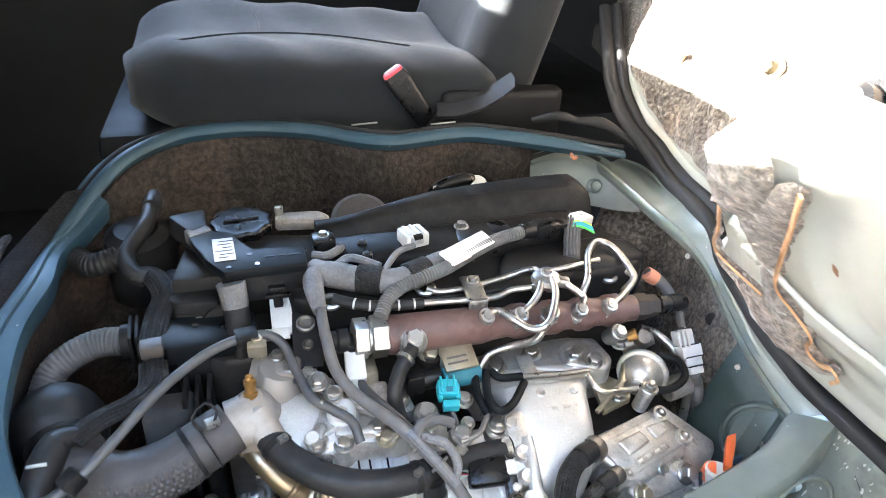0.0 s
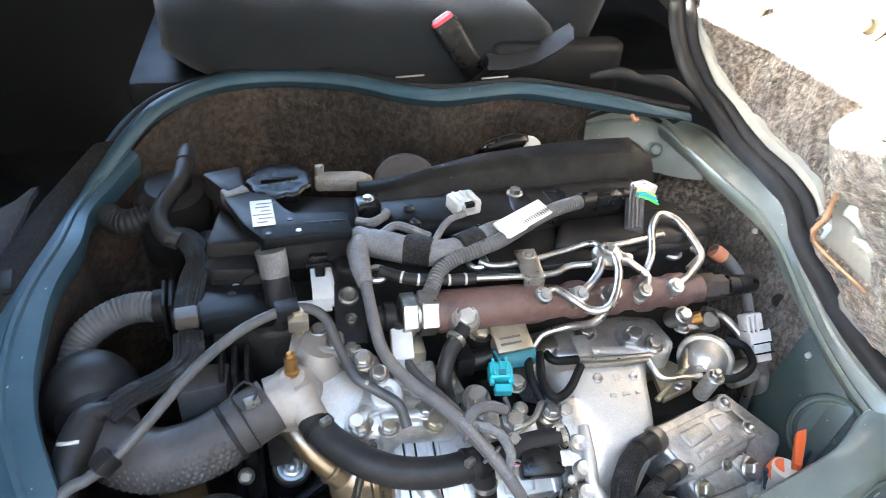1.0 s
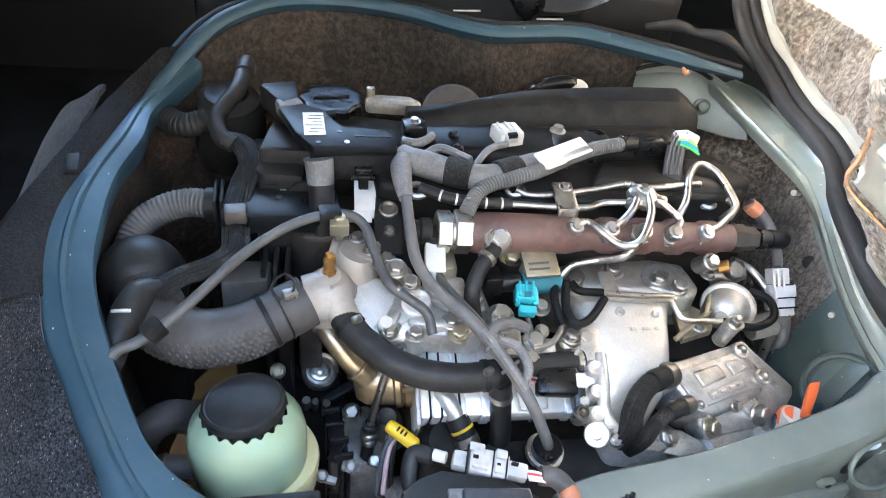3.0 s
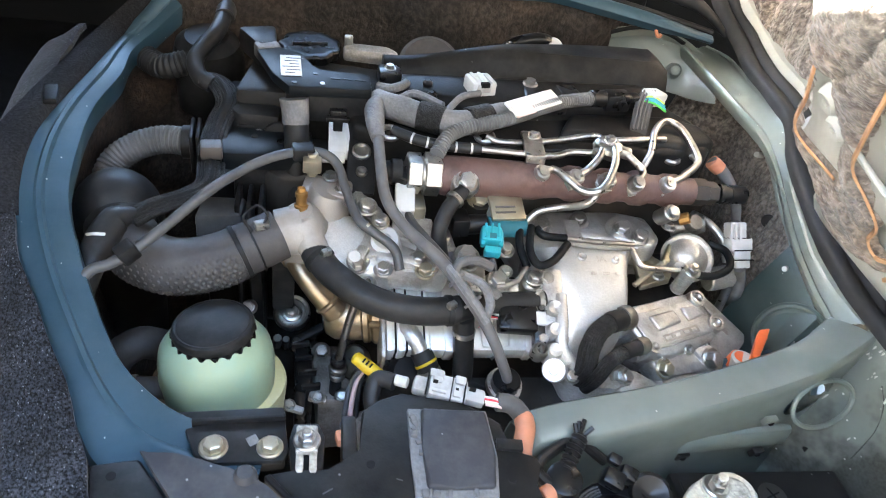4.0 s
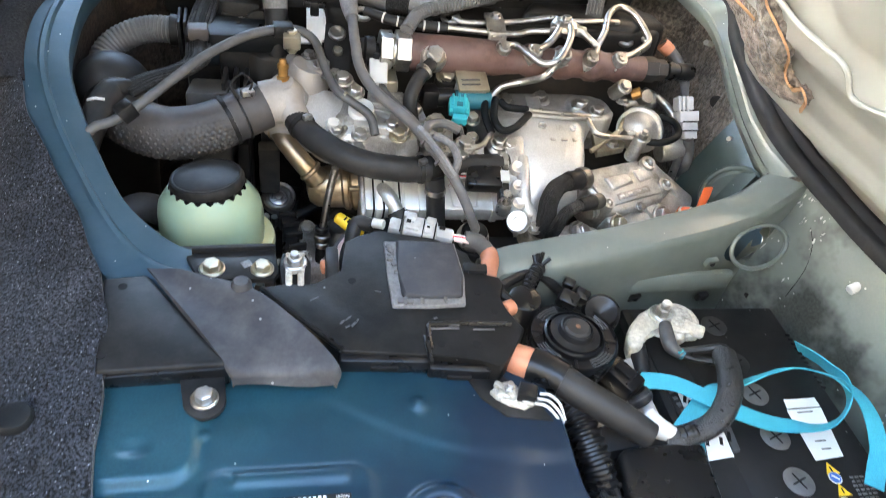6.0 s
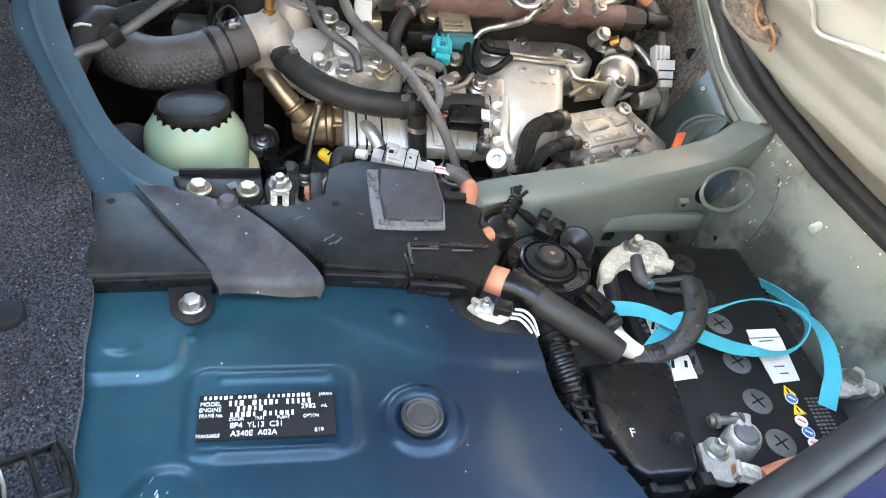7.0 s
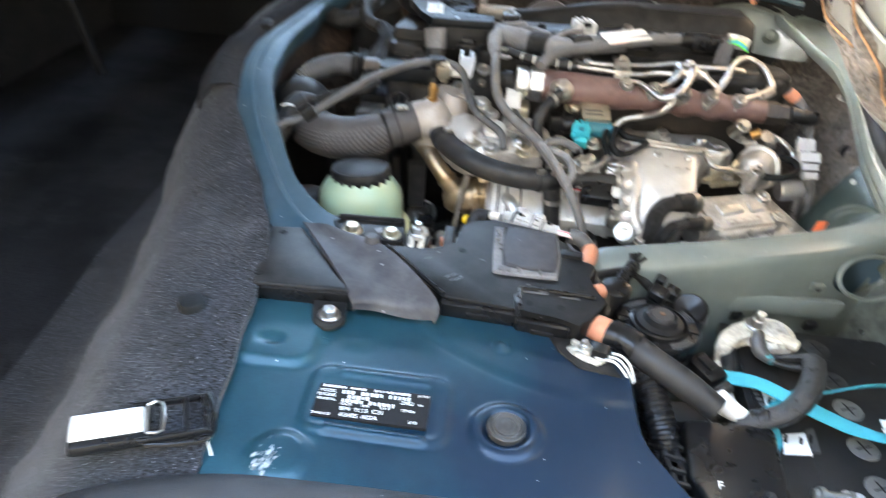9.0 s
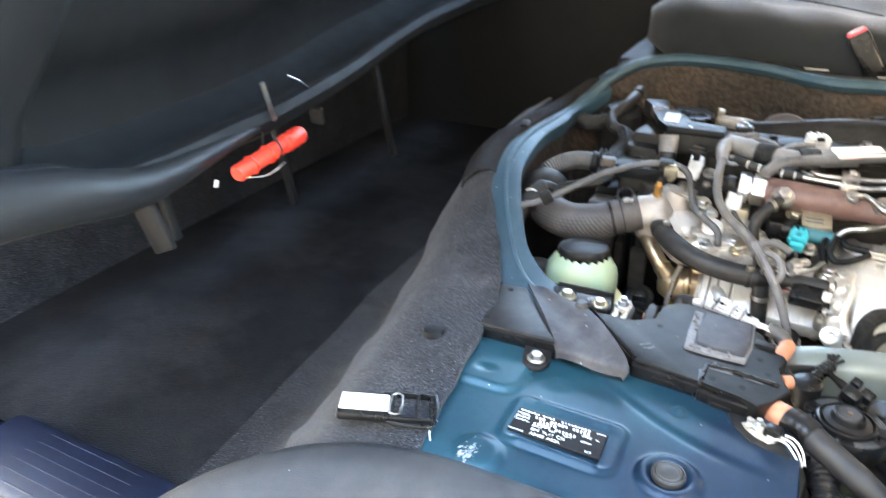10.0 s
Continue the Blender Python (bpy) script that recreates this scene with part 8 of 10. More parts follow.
box((0.384, 0.757, 0.184), (0.088, 0.026, 0.004), (18, 0, 33), 0.001, lab)
part("paper_tag", lab, "paper", loom, "white paper tag")
part("pink_tag", box((0.366, 0.738, 0.1835), (0.034, 0.018, 0.003), (25, 0, 33), 0.0005), "pink", loom, "pale pink tag")
jn = bmesh.new()
rod((0.478, 0.801, 0.175), (0.500, 0.806, 0.174), 0.012, 16, jn)
box((0.518, 0.808, 0.172), (0.038, 0.026, 0.024), (0, 0, 8), 0.003, jn)
box((0.545, 0.812, 0.172), (0.020, 0.020, 0.018), (0, 0, 8), 0.003, jn)
part("connector", jn, "blackgloss", loom, "black connector")
part("plug", box((0.578, 0.818, 0.176), (0.034, 0.026, 0.020), (0, 10, 30), 0.004), "white", loom, "white plug")
for k, m in enumerate(("wire_yellow", "teal", "strap", "green")):
    part("wire", tube([(0.556, 0.812 - 0.003 * k, 0.176), (0.570, 0.803 - 0.003 * k, 0.184 - 0.002 * k), (0.588, 0.800 - 0.004 * k, 0.176 - 0.002 * k)], 0.0016, 6), m, loom)
part("flat_sleeve", band([(0.570, 0.818, 0.182), (0.556, 0.795, 0.172), (0.540, 0.757, 0.152), (0.536, 0.748, 0.140)], 0.024, 0.005), "conduit_dark", loom, "flat grey ribbed sleeve")
for off in (-0.008, -0.003, 0.003, 0.008):
    part("sleeve_rib", tube([(0.570 + off, 0.818, 0.186), (0.556 + off, 0.795, 0.176), (0.540 + off, 0.757, 0.156)], 0.0016, 6), "conduit", loom)
for p, s, m in (((0.322, 0.812, 0.176), (0.036, 0.034, 0.024), "white"),):
    wc = part("white_connector", box(p, s, (0, 0, 14), 0.004), m, loom, "white connector on the cover")
    part("connector_slot", box((0.324, 0.797, 0.180), (0.020, 0.008, 0.012), (0, 0, 14), 0.002), "lightgrey", wc)
    for dx, dz in ((-0.010, 0.0), (0.009, 0.0), (0.0, 0.004)):
        part("connector_ridge", box((0.322 + dx, 0.810, 0.1885 + dz * 0.3), (0.004, 0.026, 0.004), (0, 0, 14), 0.001), "white", wc)
    part("connector_gap", box((0.325, 0.7945, 0.186), (0.012, 0.006, 0.006), (0, 0, 14), 0), "print", wc, "dark gap")
    part("connector_seal", turned((0.318, 0.815, 0.155), (0.319, 0.813, 0.166), [(0, 0.022), (1, 0.020)], 20), "blackgloss", wc)
part("cover_bracket", prism([(0.388, 0.846), (0.412, 0.850), (0.420, 0.800), (0.440, 0.775), (0.400, 0.770), (0.385, 0.80)], 0.160, 0.172, 0.003), "blackgloss", engine, "black bracket on the head cover")
bolt((0.400, 0.838, 0.172), engine, 0.008)
part("cover_bracket", box((0.455, 0.825, 0.165), (0.030, 0.040, 0.018), (0, 0, 10), 0.004), "blackgloss", engine)
w2 = thing("sensor_connector", "white sensor connector with dark grey lead", "connector", (0.215, 0.64, 0.08))
part("housing", box((0.214, 0.648, 0.103), (0.024, 0.046, 0.018), (32, 0, -3), 0.002), "white", w2)
part("recess", box((0.214, 0.651, 0.1135), (0.012, 0.022, 0.002), (32, 0, -3), 0.0005), "print", w2)
part("recess_face", box((0.214, 0.651, 0.1145), (0.008, 0.018, 0.002), (32, 0, -3), 0.0005), "white", w2)
part("latch", box((0.214, 0.622, 0.088), (0.014, 0.016, 0.012), (32, 0, -3), 0.002), "lightgrey", w2)
part("lead", tube([(0.215, 0.630, 0.092), (0.224, 0.607, 0.088), (0.247, 0.574, 0.080), (0.262, 0.555, 0.072)], 0.0062, 10), "conduit_dark", w2)
part("sensor_body", rod((0.212, 0.668, 0.10), (0.214, 0.662, 0.128), 0.012, 16), "black", w2)
part("mount", box((0.226, 0.655, 0.07), (0.03, 0.04, 0.05), (0, 0, 0), 0.004), "gold", w2)
# bundle ties near the hose junction
tie = thing("cable_tie", "pale grey cable ties and taped leads at the loom branch", "cable tie", (0.275, 0.53, 0.055))
for q, w in (((0.268, 0.534, 0.070), (0.6, -0.7, -0.4)), ((0.286, 0.515, 0.055), (0.6, -0.7, -0.5))):
    clip_ring(q, w, 0.0112, tie, "conduit", 0.0035, "tie_band")
part("lead", tube([(0.255, 0.553, 0.078), (0.262, 0.535, 0.080), (0.280, 0.512, 0.066), (0.300, 0.492, 0.045)], 0.005, 8), "tape", tie)
part("lead", tube([(0.262, 0.535, 0.078), (0.272, 0.550, 0.082), (0.292, 0.558, 0.080), (0.312, 0.556, 0.072)], 0.0062, 10), "conduit", tie)
part("lead", tube([(0.270, 0.540, 0.075), (0.295, 0.530, 0.070), (0.305, 0.512, 0.058), (0.300, 0.500, 0.045)], 0.0055, 10), "tape", tie)
for k, m in enumerate(("white", "redplastic", "print", "white")):
    part("wire", tube([(0.322, 0.520, 0.024 + 0.002 * k), (0.312, 0.522 + 0.003 * k, 0.020), (0.300, 0.515, 0.012)], 0.0014, 6), m, tie)
# right-hand leads
rl = thing("sensor_lead", "grey sensor lead with orange sleeve and light grey connector", "wiring", (0.69, 0.68, 0.05))
part("lead", tube([(0.650, 0.731, 0.128), (0.669, 0.724, 0.116), (0.680, 0.703, 0.101), (0.680, 0.681, 0.090), (0.671, 0.654, 0.080)], [0.0085, 0.0085, 0.0080, 0.0070, 0.0058], 14, jitter=0.03), "conduit", rl)
part("orange_sleeve", turned((0.650, 0.731, 0.128), (0.664, 0.726, 0.119), [(0, 0.0098), (0.5, 0.0106), (1, 0.0100)], 18), "salmon", rl, "faded orange sleeve")
cn = bmesh.new()
box((0.666, 0.641, 0.074), (0.024, 0.026, 0.018), (52, 0, 4), 0.002, cn)
box((0.669, 0.629, 0.062), (0.032, 0.018, 0.022), (52, 0, 4), 0.002, cn)
box((0.671, 0.621, 0.052), (0.026, 0.018, 0.018), (52, 0, 4), 0.002, cn)
box((0.673, 0.612, 0.043), (0.022, 0.012, 0.014), (52, 0, 4), 0.002, cn)
cnp = part("connector", cn, "palegrey", rl, "light grey connector")
for x in (1202, 1210, 1218):
    p = Vector((0.657, 0.629, 0.084)) + Vector(((x - 1210) * 0.00085, 0, 0))
    part("connector_rib", box(p, (0.0035, 0.022, 0.004), (52, 0, 4), 0.001), "palegrey", cnp)
for p in ((0.667, 0.634, 0.069), (0.670, 0.623, 0.057), (0.672, 0.615, 0.047)):
    part("seam", box(p, (0.0262, 0.0014, 0.0236), (52, 0, 4), 0), "print", cnp, "dark seam")
part("lower_lead", tube([(0.671, 0.606, 0.040), (0.681, 0.607, 0.020), (0.681, 0.600, 0.000), (0.689, 0.621, -0.030)], 0.0075, 12), "conduit", rl)
for k in range(4):
    part("wire", tube([(0.655 + 0.002 * k, 0.690, 0.110), (0.662 + 0.002 * k, 0.684 - 0.003 * k, 0.114), (0.668, 0.678 - 0.002 * k, 0.108)], 0.0012, 6), "green", rl)
# braided hoses at the throttle
for pts, wide, ribs in (([(0.492, 0.532, 0.018), (0.459, 0.515, 0.024), (0.438, 0.496, 0.026), (0.426, 0.480, 0.016), (0.424, 0.472, -0.002), (0.418, 0.474, -0.030)], 0.0125, 6), ([(0.505, 0.497, 0.006), (0.469, 0.479, 0.012), (0.447, 0.464, 0.012), (0.437, 0.456, 0.002), (0.435, 0.462, -0.020), (0.432, 0.470, -0.040)], 0.0088, 4)):
    root = thing("throttle_hose", "black hose in woven sleeve at the throttle body", "hose", pts[-1], "throttle hoses")
    part("sleeve", tube(pts[1:], wide, 18, 8, flat=0.8), "braid", root)
    for k in range(ribs):
        off = (k / (ribs - 1) - 0.5) * 1.75 * wide
        lift = math.sqrt(max(0.0, wide * wide - off * off)) * 0.86
        part("rib", tube([Vector(p) + Vector((off * 0.85, off * 0.35 - lift * 0.55, lift * 0.75)) for p in pts[1:]], 0.0018, 6), "braid", root)
    part("end_boot", turned(Vector(pts[0]), Vector(pts[1]), [(0, wide * 0.95), (0.1, wide * 1.05), (0.9, wide * 1.08), (1, wide * 0.95)], 22), "rubber", root)
    part("hose_clip", turned(Vector(pts[0]), Vector(pts[0]).lerp(Vector(pts[1]), 0.35), [(0, wide * 1.22), (0.5, wide * 1.30), (1, wide * 1.22)], 16), "darksteel", root)

# ---- covers between the seat base and the engine ----
tri = thing("corner_cover", "matt black triangular plastic cover beside the grey rubber sheet", "cover", (-0.02, 0.27, 0.0))
tri_top = part("top", prism([(-0.075, 0.333), (-0.036, 0.338), (0.048, 0.227), (0.046, 0.221), (-0.060, 0.217)], 0.004, 0.029, 0.003, seg=3), "black", tri)
part("front_skirt", box((-0.007, 0.222, 0.010), (0.112, 0.008, 0.030), (8, 0, 3), 0.002), "blackgloss", tri)
for x, y in ((-0.055, 0.321), (-0.058, 0.235)):
    part("hole", turned((x, y, 0.0275), (x, y, 0.0294), [(0, 0.0044), (1, 0.0042)], 18), "print", tri)
tab = bmesh.new()
prism([(0.004, 0.230), (0.044, 0.233), (0.047, 0.205), (0.048, 0.198)] + arc_outline((0.030, 0.198), 0.0185, 0.0185, 0, -180, 12)[1:-1] + [(0.0115, 0.198), (0.011, 0.208)], 0.0070, 0.0130, 0.0015, tab, slope=(0, 0.10))
tab = part("fixing_tab", tab, "black", tri)
bolt((0.030, 0.198, 0.0100), tri, 0.0088, h=1.1)

gs = []
near = dense([(-0.036, 0.342, 0.036), (0.006, 0.280, 0.033), (0.048, 0.217, 0.026), (0.053, 0.210, 0.012)], 5)
far = dense([(0.018, 0.332, 0.036), (0.076, 0.303, 0.036), (0.144, 0.222, 0.031), (0.145, 0.204, 0.013)], 5)
for a, b in zip(near, far):
    gs.append([a - Vector((0, 0, 0.004))] + [a.lerp(b, t) + Vector((0, 0, 0.002 * math.sin(t * 7 + a.y * 30))) for t in (0.02, 0.15, 0.3, 0.45, 0.6, 0.75, 0.9, 0.98)] + [b - Vector((0, 0, 0.004))])
flap = single("rubber_sheet", thicken(loft(gs), -0.004), "greyflap", "dusty grey rubber sheet lying over the covers", "rubber sheet", sharp=50)
part("nub", turned((0.056, 0.312, 0.030), (0.056, 0.312, 0.044), [(0, 0.011), (0.7, 0.010), (1, 0.007)], 16), "greyflap", flap)

cov = thing("air_duct_cover", "black plastic duct cover with a grey foam pad", "cover", (0.22, 0.30, 0.0))
outline = [(0.070, 0.318), (0.100, 0.324), (0.128, 0.320), (0.157, 0.341), (0.159, 0.388), (0.178, 0.402), (0.200, 0.410), (0.262, 0.398), (0.297, 0.372), (0.300, 0.338), (0.325, 0.334), (0.329, 0.322), (0.316, 0.302), (0.320, 0.282), (0.336, 0.258), (0.315, 0.226), (0.300, 0.206), (0.281, 0.220), (0.231, 0.226), (0.152, 0.232)]
ctop = part("top", prism(outline, 0.002, 0.029, 0.0025, slope=(-0.018, 0.0), seg=3), "cover", cov, "", 30)
part("front_lip", box((0.192, 0.229, 0.010), (0.088, 0.010, 0.026), (10, 1, -3), 0.003), "blackgloss", cov)
part("front_lip", box((0.262, 0.219, 0.005), (0.060, 0.010, 0.028), (10, 1, -6), 0.003), "blackgloss", cov)
part("edge_rail", tube([(0.074, 0.316, 0.029), (0.100, 0.287, 0.0285), (0.150, 0.2345, 0.028)], 0.0032, 8), "blackgloss", cov)
part("step_edge", box((0.232, 0.232, 0.0265), (0.004, 0.034, 0.005), (0, 0, 4), 0.001), "blackgloss", cov)
part("slot", box((0.190, 0.2235, 0.012), (0.026, 0.004, 0.006), (8, 0, -3), 0.001), "print", cov)
part("slot", box((0.262, 0.2135, 0.006), (0.024, 0.004, 0.006), (8, 0, -6), 0.001), "print", cov)
pad_edge = prism([(0.203, 0.388), (0.283, 0.384), (0.285, 0.330), (0.279, 0.288), (0.240, 0.286), (0.203, 0.287), (0.202, 0.33)], 0.020, 0.0300, 0.002)
part("sealant_edge", pad_edge, "tape", cov, "dusty pale sealant edge")
pad = part("foam_pad", prism([(0.216, 0.386), (0.281, 0.381), (0.283, 0.330), (0.277, 0.296), (0.240, 0.296), (0.214, 0.298), (0.213, 0.34)], 0.022, 0.0345, 0.004, seg=3), "greyflap", cov, "grey foam pad")
crumbs = random.Random(21)
for k in range(14):
    x, y = (0.208 + crumbs.gauss(0, 0.003), crumbs.uniform(0.288, 0.382)) if k < 9 else (crumbs.uniform(0.21, 0.275), 0.291 + crumbs.gauss(0, 0.002))
    part("sealant_crumb", box((x, y, 0.0305), (crumbs.uniform(0.003, 0.007), crumbs.uniform(0.004, 0.012), 0.004), (crumbs.uniform(-15, 15), 0, crumbs.uniform(-30, 30)), 0.001), "conduit", cov)
part("raised_rib", tube([(0.235, 0.232, 0.0275), (0.236, 0.258, 0.0275), (0.242, 0.264, 0.0272), (0.290, 0.264, 0.0262), (0.322, 0.262, 0.0257)], 0.0022, 8, 3), "blackgloss", cov)
for x, y, w, d, r in ((0.152, 0.268, 0.006, 0.0020, 50), (0.158, 0.273, 0.008, 0.0016, 42), (0.163, 0.265, 0.007, 0.0024, 48), (0.157, 0.262, 0.005, 0.0014, 35), (0.167, 0.270, 0.004, 0.0018, 60), (0.262, 0.2665, 0.012, 0.0014, 2), (0.275, 0.2655, 0.018, 0.0020, -2), (0.296, 0.2650, 0.020, 0.0022, -3), (0.313, 0.2645, 0.010, 0.0016, 4), (0.245, 0.272, 0.004, 0.002, 20), (0.126, 0.300, 0.010, 0.0010, 30), (0.190, 0.310, 0.006, 0.0009, -20)):
    part("scuff", box((x, y, 0.0303 - 0.018 * (x - 0.07)), (w, d, 0.0004), (0, 0, r), 0), "conduit" if x > 0.24 else "conduit_dark", cov)
for x, y in ((0.165, 0.327), (0.296, 0.309), (0.308, 0.280), (0.246, 0.239), (0.281, 0.238)):
    part("hole", turned((x, y, 0.0245 - 0.018 * (x - 0.1)), (x, y, 0.0294 - 0.018 * (x - 0.07)), [(0, 0.0044), (1, 0.0042)], 16), "print", cov)
part("notch_block", box((0.300, 0.345, 0.026), (0.026, 0.012, 0.006), (0, 0, -6), 0.001), "black", cov)
for x, y, w, m in ((0.252, 0.258, 0.030, "conduit"), (0.292, 0.256, 0.022, "conduit"), (0.262, 0.262, 0.010, "conduit")):
    part("scuffed_print", box((x, y, 0.0300 - 0.018 * (x - 0.07)), (w, 0.0022, 0.0004), (0, 0, -1), 0), m, cov)
part("clip_slot", box((0.146, 0.358, 0.012), (0.014, 0.05, 0.03), (0, 0, 0), 0.003), "black", cov)
part("orange_plug", box((0.143, 0.372, 0.006), (0.018, 0.014, 0.012), (0, 0, 10), 0.003), "salmon", cov, "faded orange plug")
clampz = thing("earth_terminal", "corroded white earth terminal on a steel stud", "terminal", (0.107, 0.352, 0.012))
part("base", prism([(0.094, 0.378), (0.118, 0.378), (0.124, 0.362), (0.122, 0.324), (0.094, 0.324), (0.090, 0.360)], 0.008, 0.022, 0.003), "black", clampz)
part("lug", box((0.107, 0.355, 0.027), (0.020, 0.030, 0.006), (0, 0, 0), 0.002), "corroded", clampz)
bolt((0.107, 0.352, 0.030), clampz, 0.0085, mesh=NUT)
for dx in (-0.006, 0.006):
    part("prong", box((0.107 + dx, 0.330, 0.025), (0.007, 0.022, 0.008), (0, 0, 0), 0.002), "corroded", clampz)

# ---- power steering reservoir ----
res = thing("fluid_reservoir", "milky green fluid reservoir with a large black screw cap", "reservoir", (0.008, 0.492, -0.085))
RX, RY = 0.008, 0.490
part("tank", turned((RX + 0.002, RY - 0.004, -0.082), (RX, RY, 0.030), [(0, 0.048), (0.06, 0.055), (0.20, 0.0585), (0.45, 0.0605), (0.66, 0.0605), (0.78, 0.058), (0.88, 0.051), (1, 0.041)], 64), "reservoir", res)
part("base_cup", turned((RX + 0.012, RY - 0.004, -0.10), (RX + 0.011, RY - 0.002, -0.045), [(0, 0.052), (0.3, 0.060), (0.9, 0.0635), (1, 0.062)], 48), "resin", res, "yellowed base cup")
part("mould_seam", turned((RX, RY, -0.030), (RX, RY, -0.027), [(0, 0.0611), (1, 0.0611)], 48), "reservoir", res)
capm = part("screw_cap", turned((RX, RY, 0.012), (RX - 0.001, RY + 0.001, 0.040), [(0, 0.0395), (0.05, 0.0425), (0.45, 0.0428), (0.75, 0.0420)], 120, wobble=0.030, lobes=20), "blackgloss", res, "black ribbed screw cap", 40)
part("cap_top", turned((RX, RY, 0.030), (RX - 0.001, RY + 0.001, 0.042), [(0, 0.0415), (0.5, 0.0425), (0.85, 0.0410), (0.97, 0.0385), (0.93, 0.0365), (0.98, 0.0350), (1, 0.010)], 64), "black", capm)
part("spout", tube([(RX - 0.055, RY - 0.01, -0.05), (-0.085, 0.478, -0.05), (-0.11, 0.47, -0.08), (-0.12, 0.46, -0.18)], [0.012, 0.014, 0.017, 0.017], 16), "greyrubber", res, "dusty black hose at its side")
clip_ring((-0.078, 0.479, -0.049), (-1, -0.1, -0.1), 0.0145, res, "steel", 0.008)
hoseb = single("return_hose", tube([(-0.055, 0.56, -0.07), (-0.09, 0.545, -0.05), (-0.12, 0.53, -0.09), (-0.13, 0.52, -0.25)], 0.019, 16), "greyrubber", "dusty black hose below the rim", "hose")
brk = thing("reservoir_bracket", "black sheet-steel bracket with two bolts", "bracket", (0.045, 0.355, 0.01))
bk = part("bracket_plate", prism([(-0.004, 0.372), (0.010, 0.378), (0.086, 0.382), (0.091, 0.345), (0.086, 0.336), (0.015, 0.335), (0.008, 0.345)], 0.016, 0.0235, 0.002), "black", brk)
part("bracket_arm", prism([(-0.02, 0.400), (0.085, 0.405), (0.086, 0.380), (-0.002, 0.372)], -0.06, 0.014, 0.004), "black", brk)
part("bracket_lip", box((0.044, 0.380, 0.022), (0.085, 0.004, 0.014), (0, 0, 3), 0.001), "black", brk)
bolt((0.024, 0.351, 0.0235), brk, 0.0095, mesh=GOLDBOLT)
bolt((0.074, 0.350, 0.0235), brk, 0.0088, mesh=GOLDBOLT)
part("scuff", box((0.058, 0.358, 0.0238), (0.010, 0.010, 0.0004), (0, 0, 30), 0.0001), "tape", brk)

# ---- grey connector and orange leads behind the cover ----
gc = thing("harness_connector", "light grey harness connector with an orange taped lead", "connector", (0.245, 0.415, 0.01))
gb = bmesh.new()
GM = (10, 6, -14)
box((0.248, 0.416, 0.021), (0.040, 0.027, 0.019), GM, 0.003, gb)
box((0.221, 0.423, 0.021), (0.016, 0.018, 0.014), GM, 0.003, gb)
box((0.276, 0.409, 0.019), (0.022, 0.017, 0.013), GM, 0.003, gb)
box((0.238, 0.430, 0.030), (0.016, 0.010, 0.010), GM, 0.002, gb)
box((0.262, 0.422, 0.028), (0.012, 0.010, 0.010), GM, 0.002, gb)
part("housing", gb, "lightgrey", gc)
GP = pose(0.246, 0.416, 0.022, *GM)
gat = lambda x, y, z: GP @ Vector((x, y, z))
for x, w in ((-0.0225, 0.0016), (0.0215, 0.0016), (0.006, 0.0012)):
    part("seam", box(gat(x * 0.9, 0, 0.0075), (w, 0.0275, 0.004), GM, 0), "print", gc, "dark seam")
for x, y, w, d in ((-0.012, 0.006, 0.012, 0.008), (0.013, -0.004, 0.010, 0.016), (-0.008, -0.010, 0.018, 0.004)):
    part("latch", box(gat(x * 0.9, y * 0.8, 0.0095), (w * 0.85, d * 0.85, 0.004), GM, 0.001), "lightgrey", gc)
for x, y, w in ((-0.014, 0.002, 0.006), (0.012, -0.002, 0.004), (0.030, 0.004, 0.008)):
    part("slot", box(gat(x * 0.9, y * 0.8, 0.0100), (w * 0.85, 0.0026, 0.004), GM, 0), "print", gc, "dark slot")
part("end_pin", rod((0.208, 0.428, 0.020), (0.196, 0.434, 0.018), 0.006, 12), "white", gc)
for k, m in enumerate(("paper", "redplastic", "paper", "pink")):
    part("wire", tube([(0.286, 0.407 - 0.003 * k, 0.022), (0.298, 0.404 - 0.003 * k, 0.022), (0.305, 0.402 - 0.002 * k, 0.018)], 0.0017, 6), m, gc)
part("mesh_lead", tube([(0.300, 0.404, 0.018), (0.315, 0.402, 0.016), (0.326, 0.396, 0.008), (0.330, 0.385, 0.0)], 0.010, 14), "conduit_dark", gc)
part("orange_lead", tube([(0.329, 0.392, 0.006), (0.327, 0.376, 0.008), (0.320, 0.356, 0.004), (0.318, 0.340, -0.004)], 0.0105, 16), "salmon", gc, "faded orange taped lead")
part("loop_lead", tube([(0.195, 0.432, 0.016), (0.178, 0.440, 0.012), (0.172, 0.425, 0.0), (0.176, 0.405, -0.01)], 0.009, 12), "rubber", gc)
for q, a in (((0.338, 0.306, 0.006), 0.009),):
    part("orange_stub", rod(q, (q[0] - 0.012, q[1] - 0.006, q[2]), a, 12), "salmon", gc)

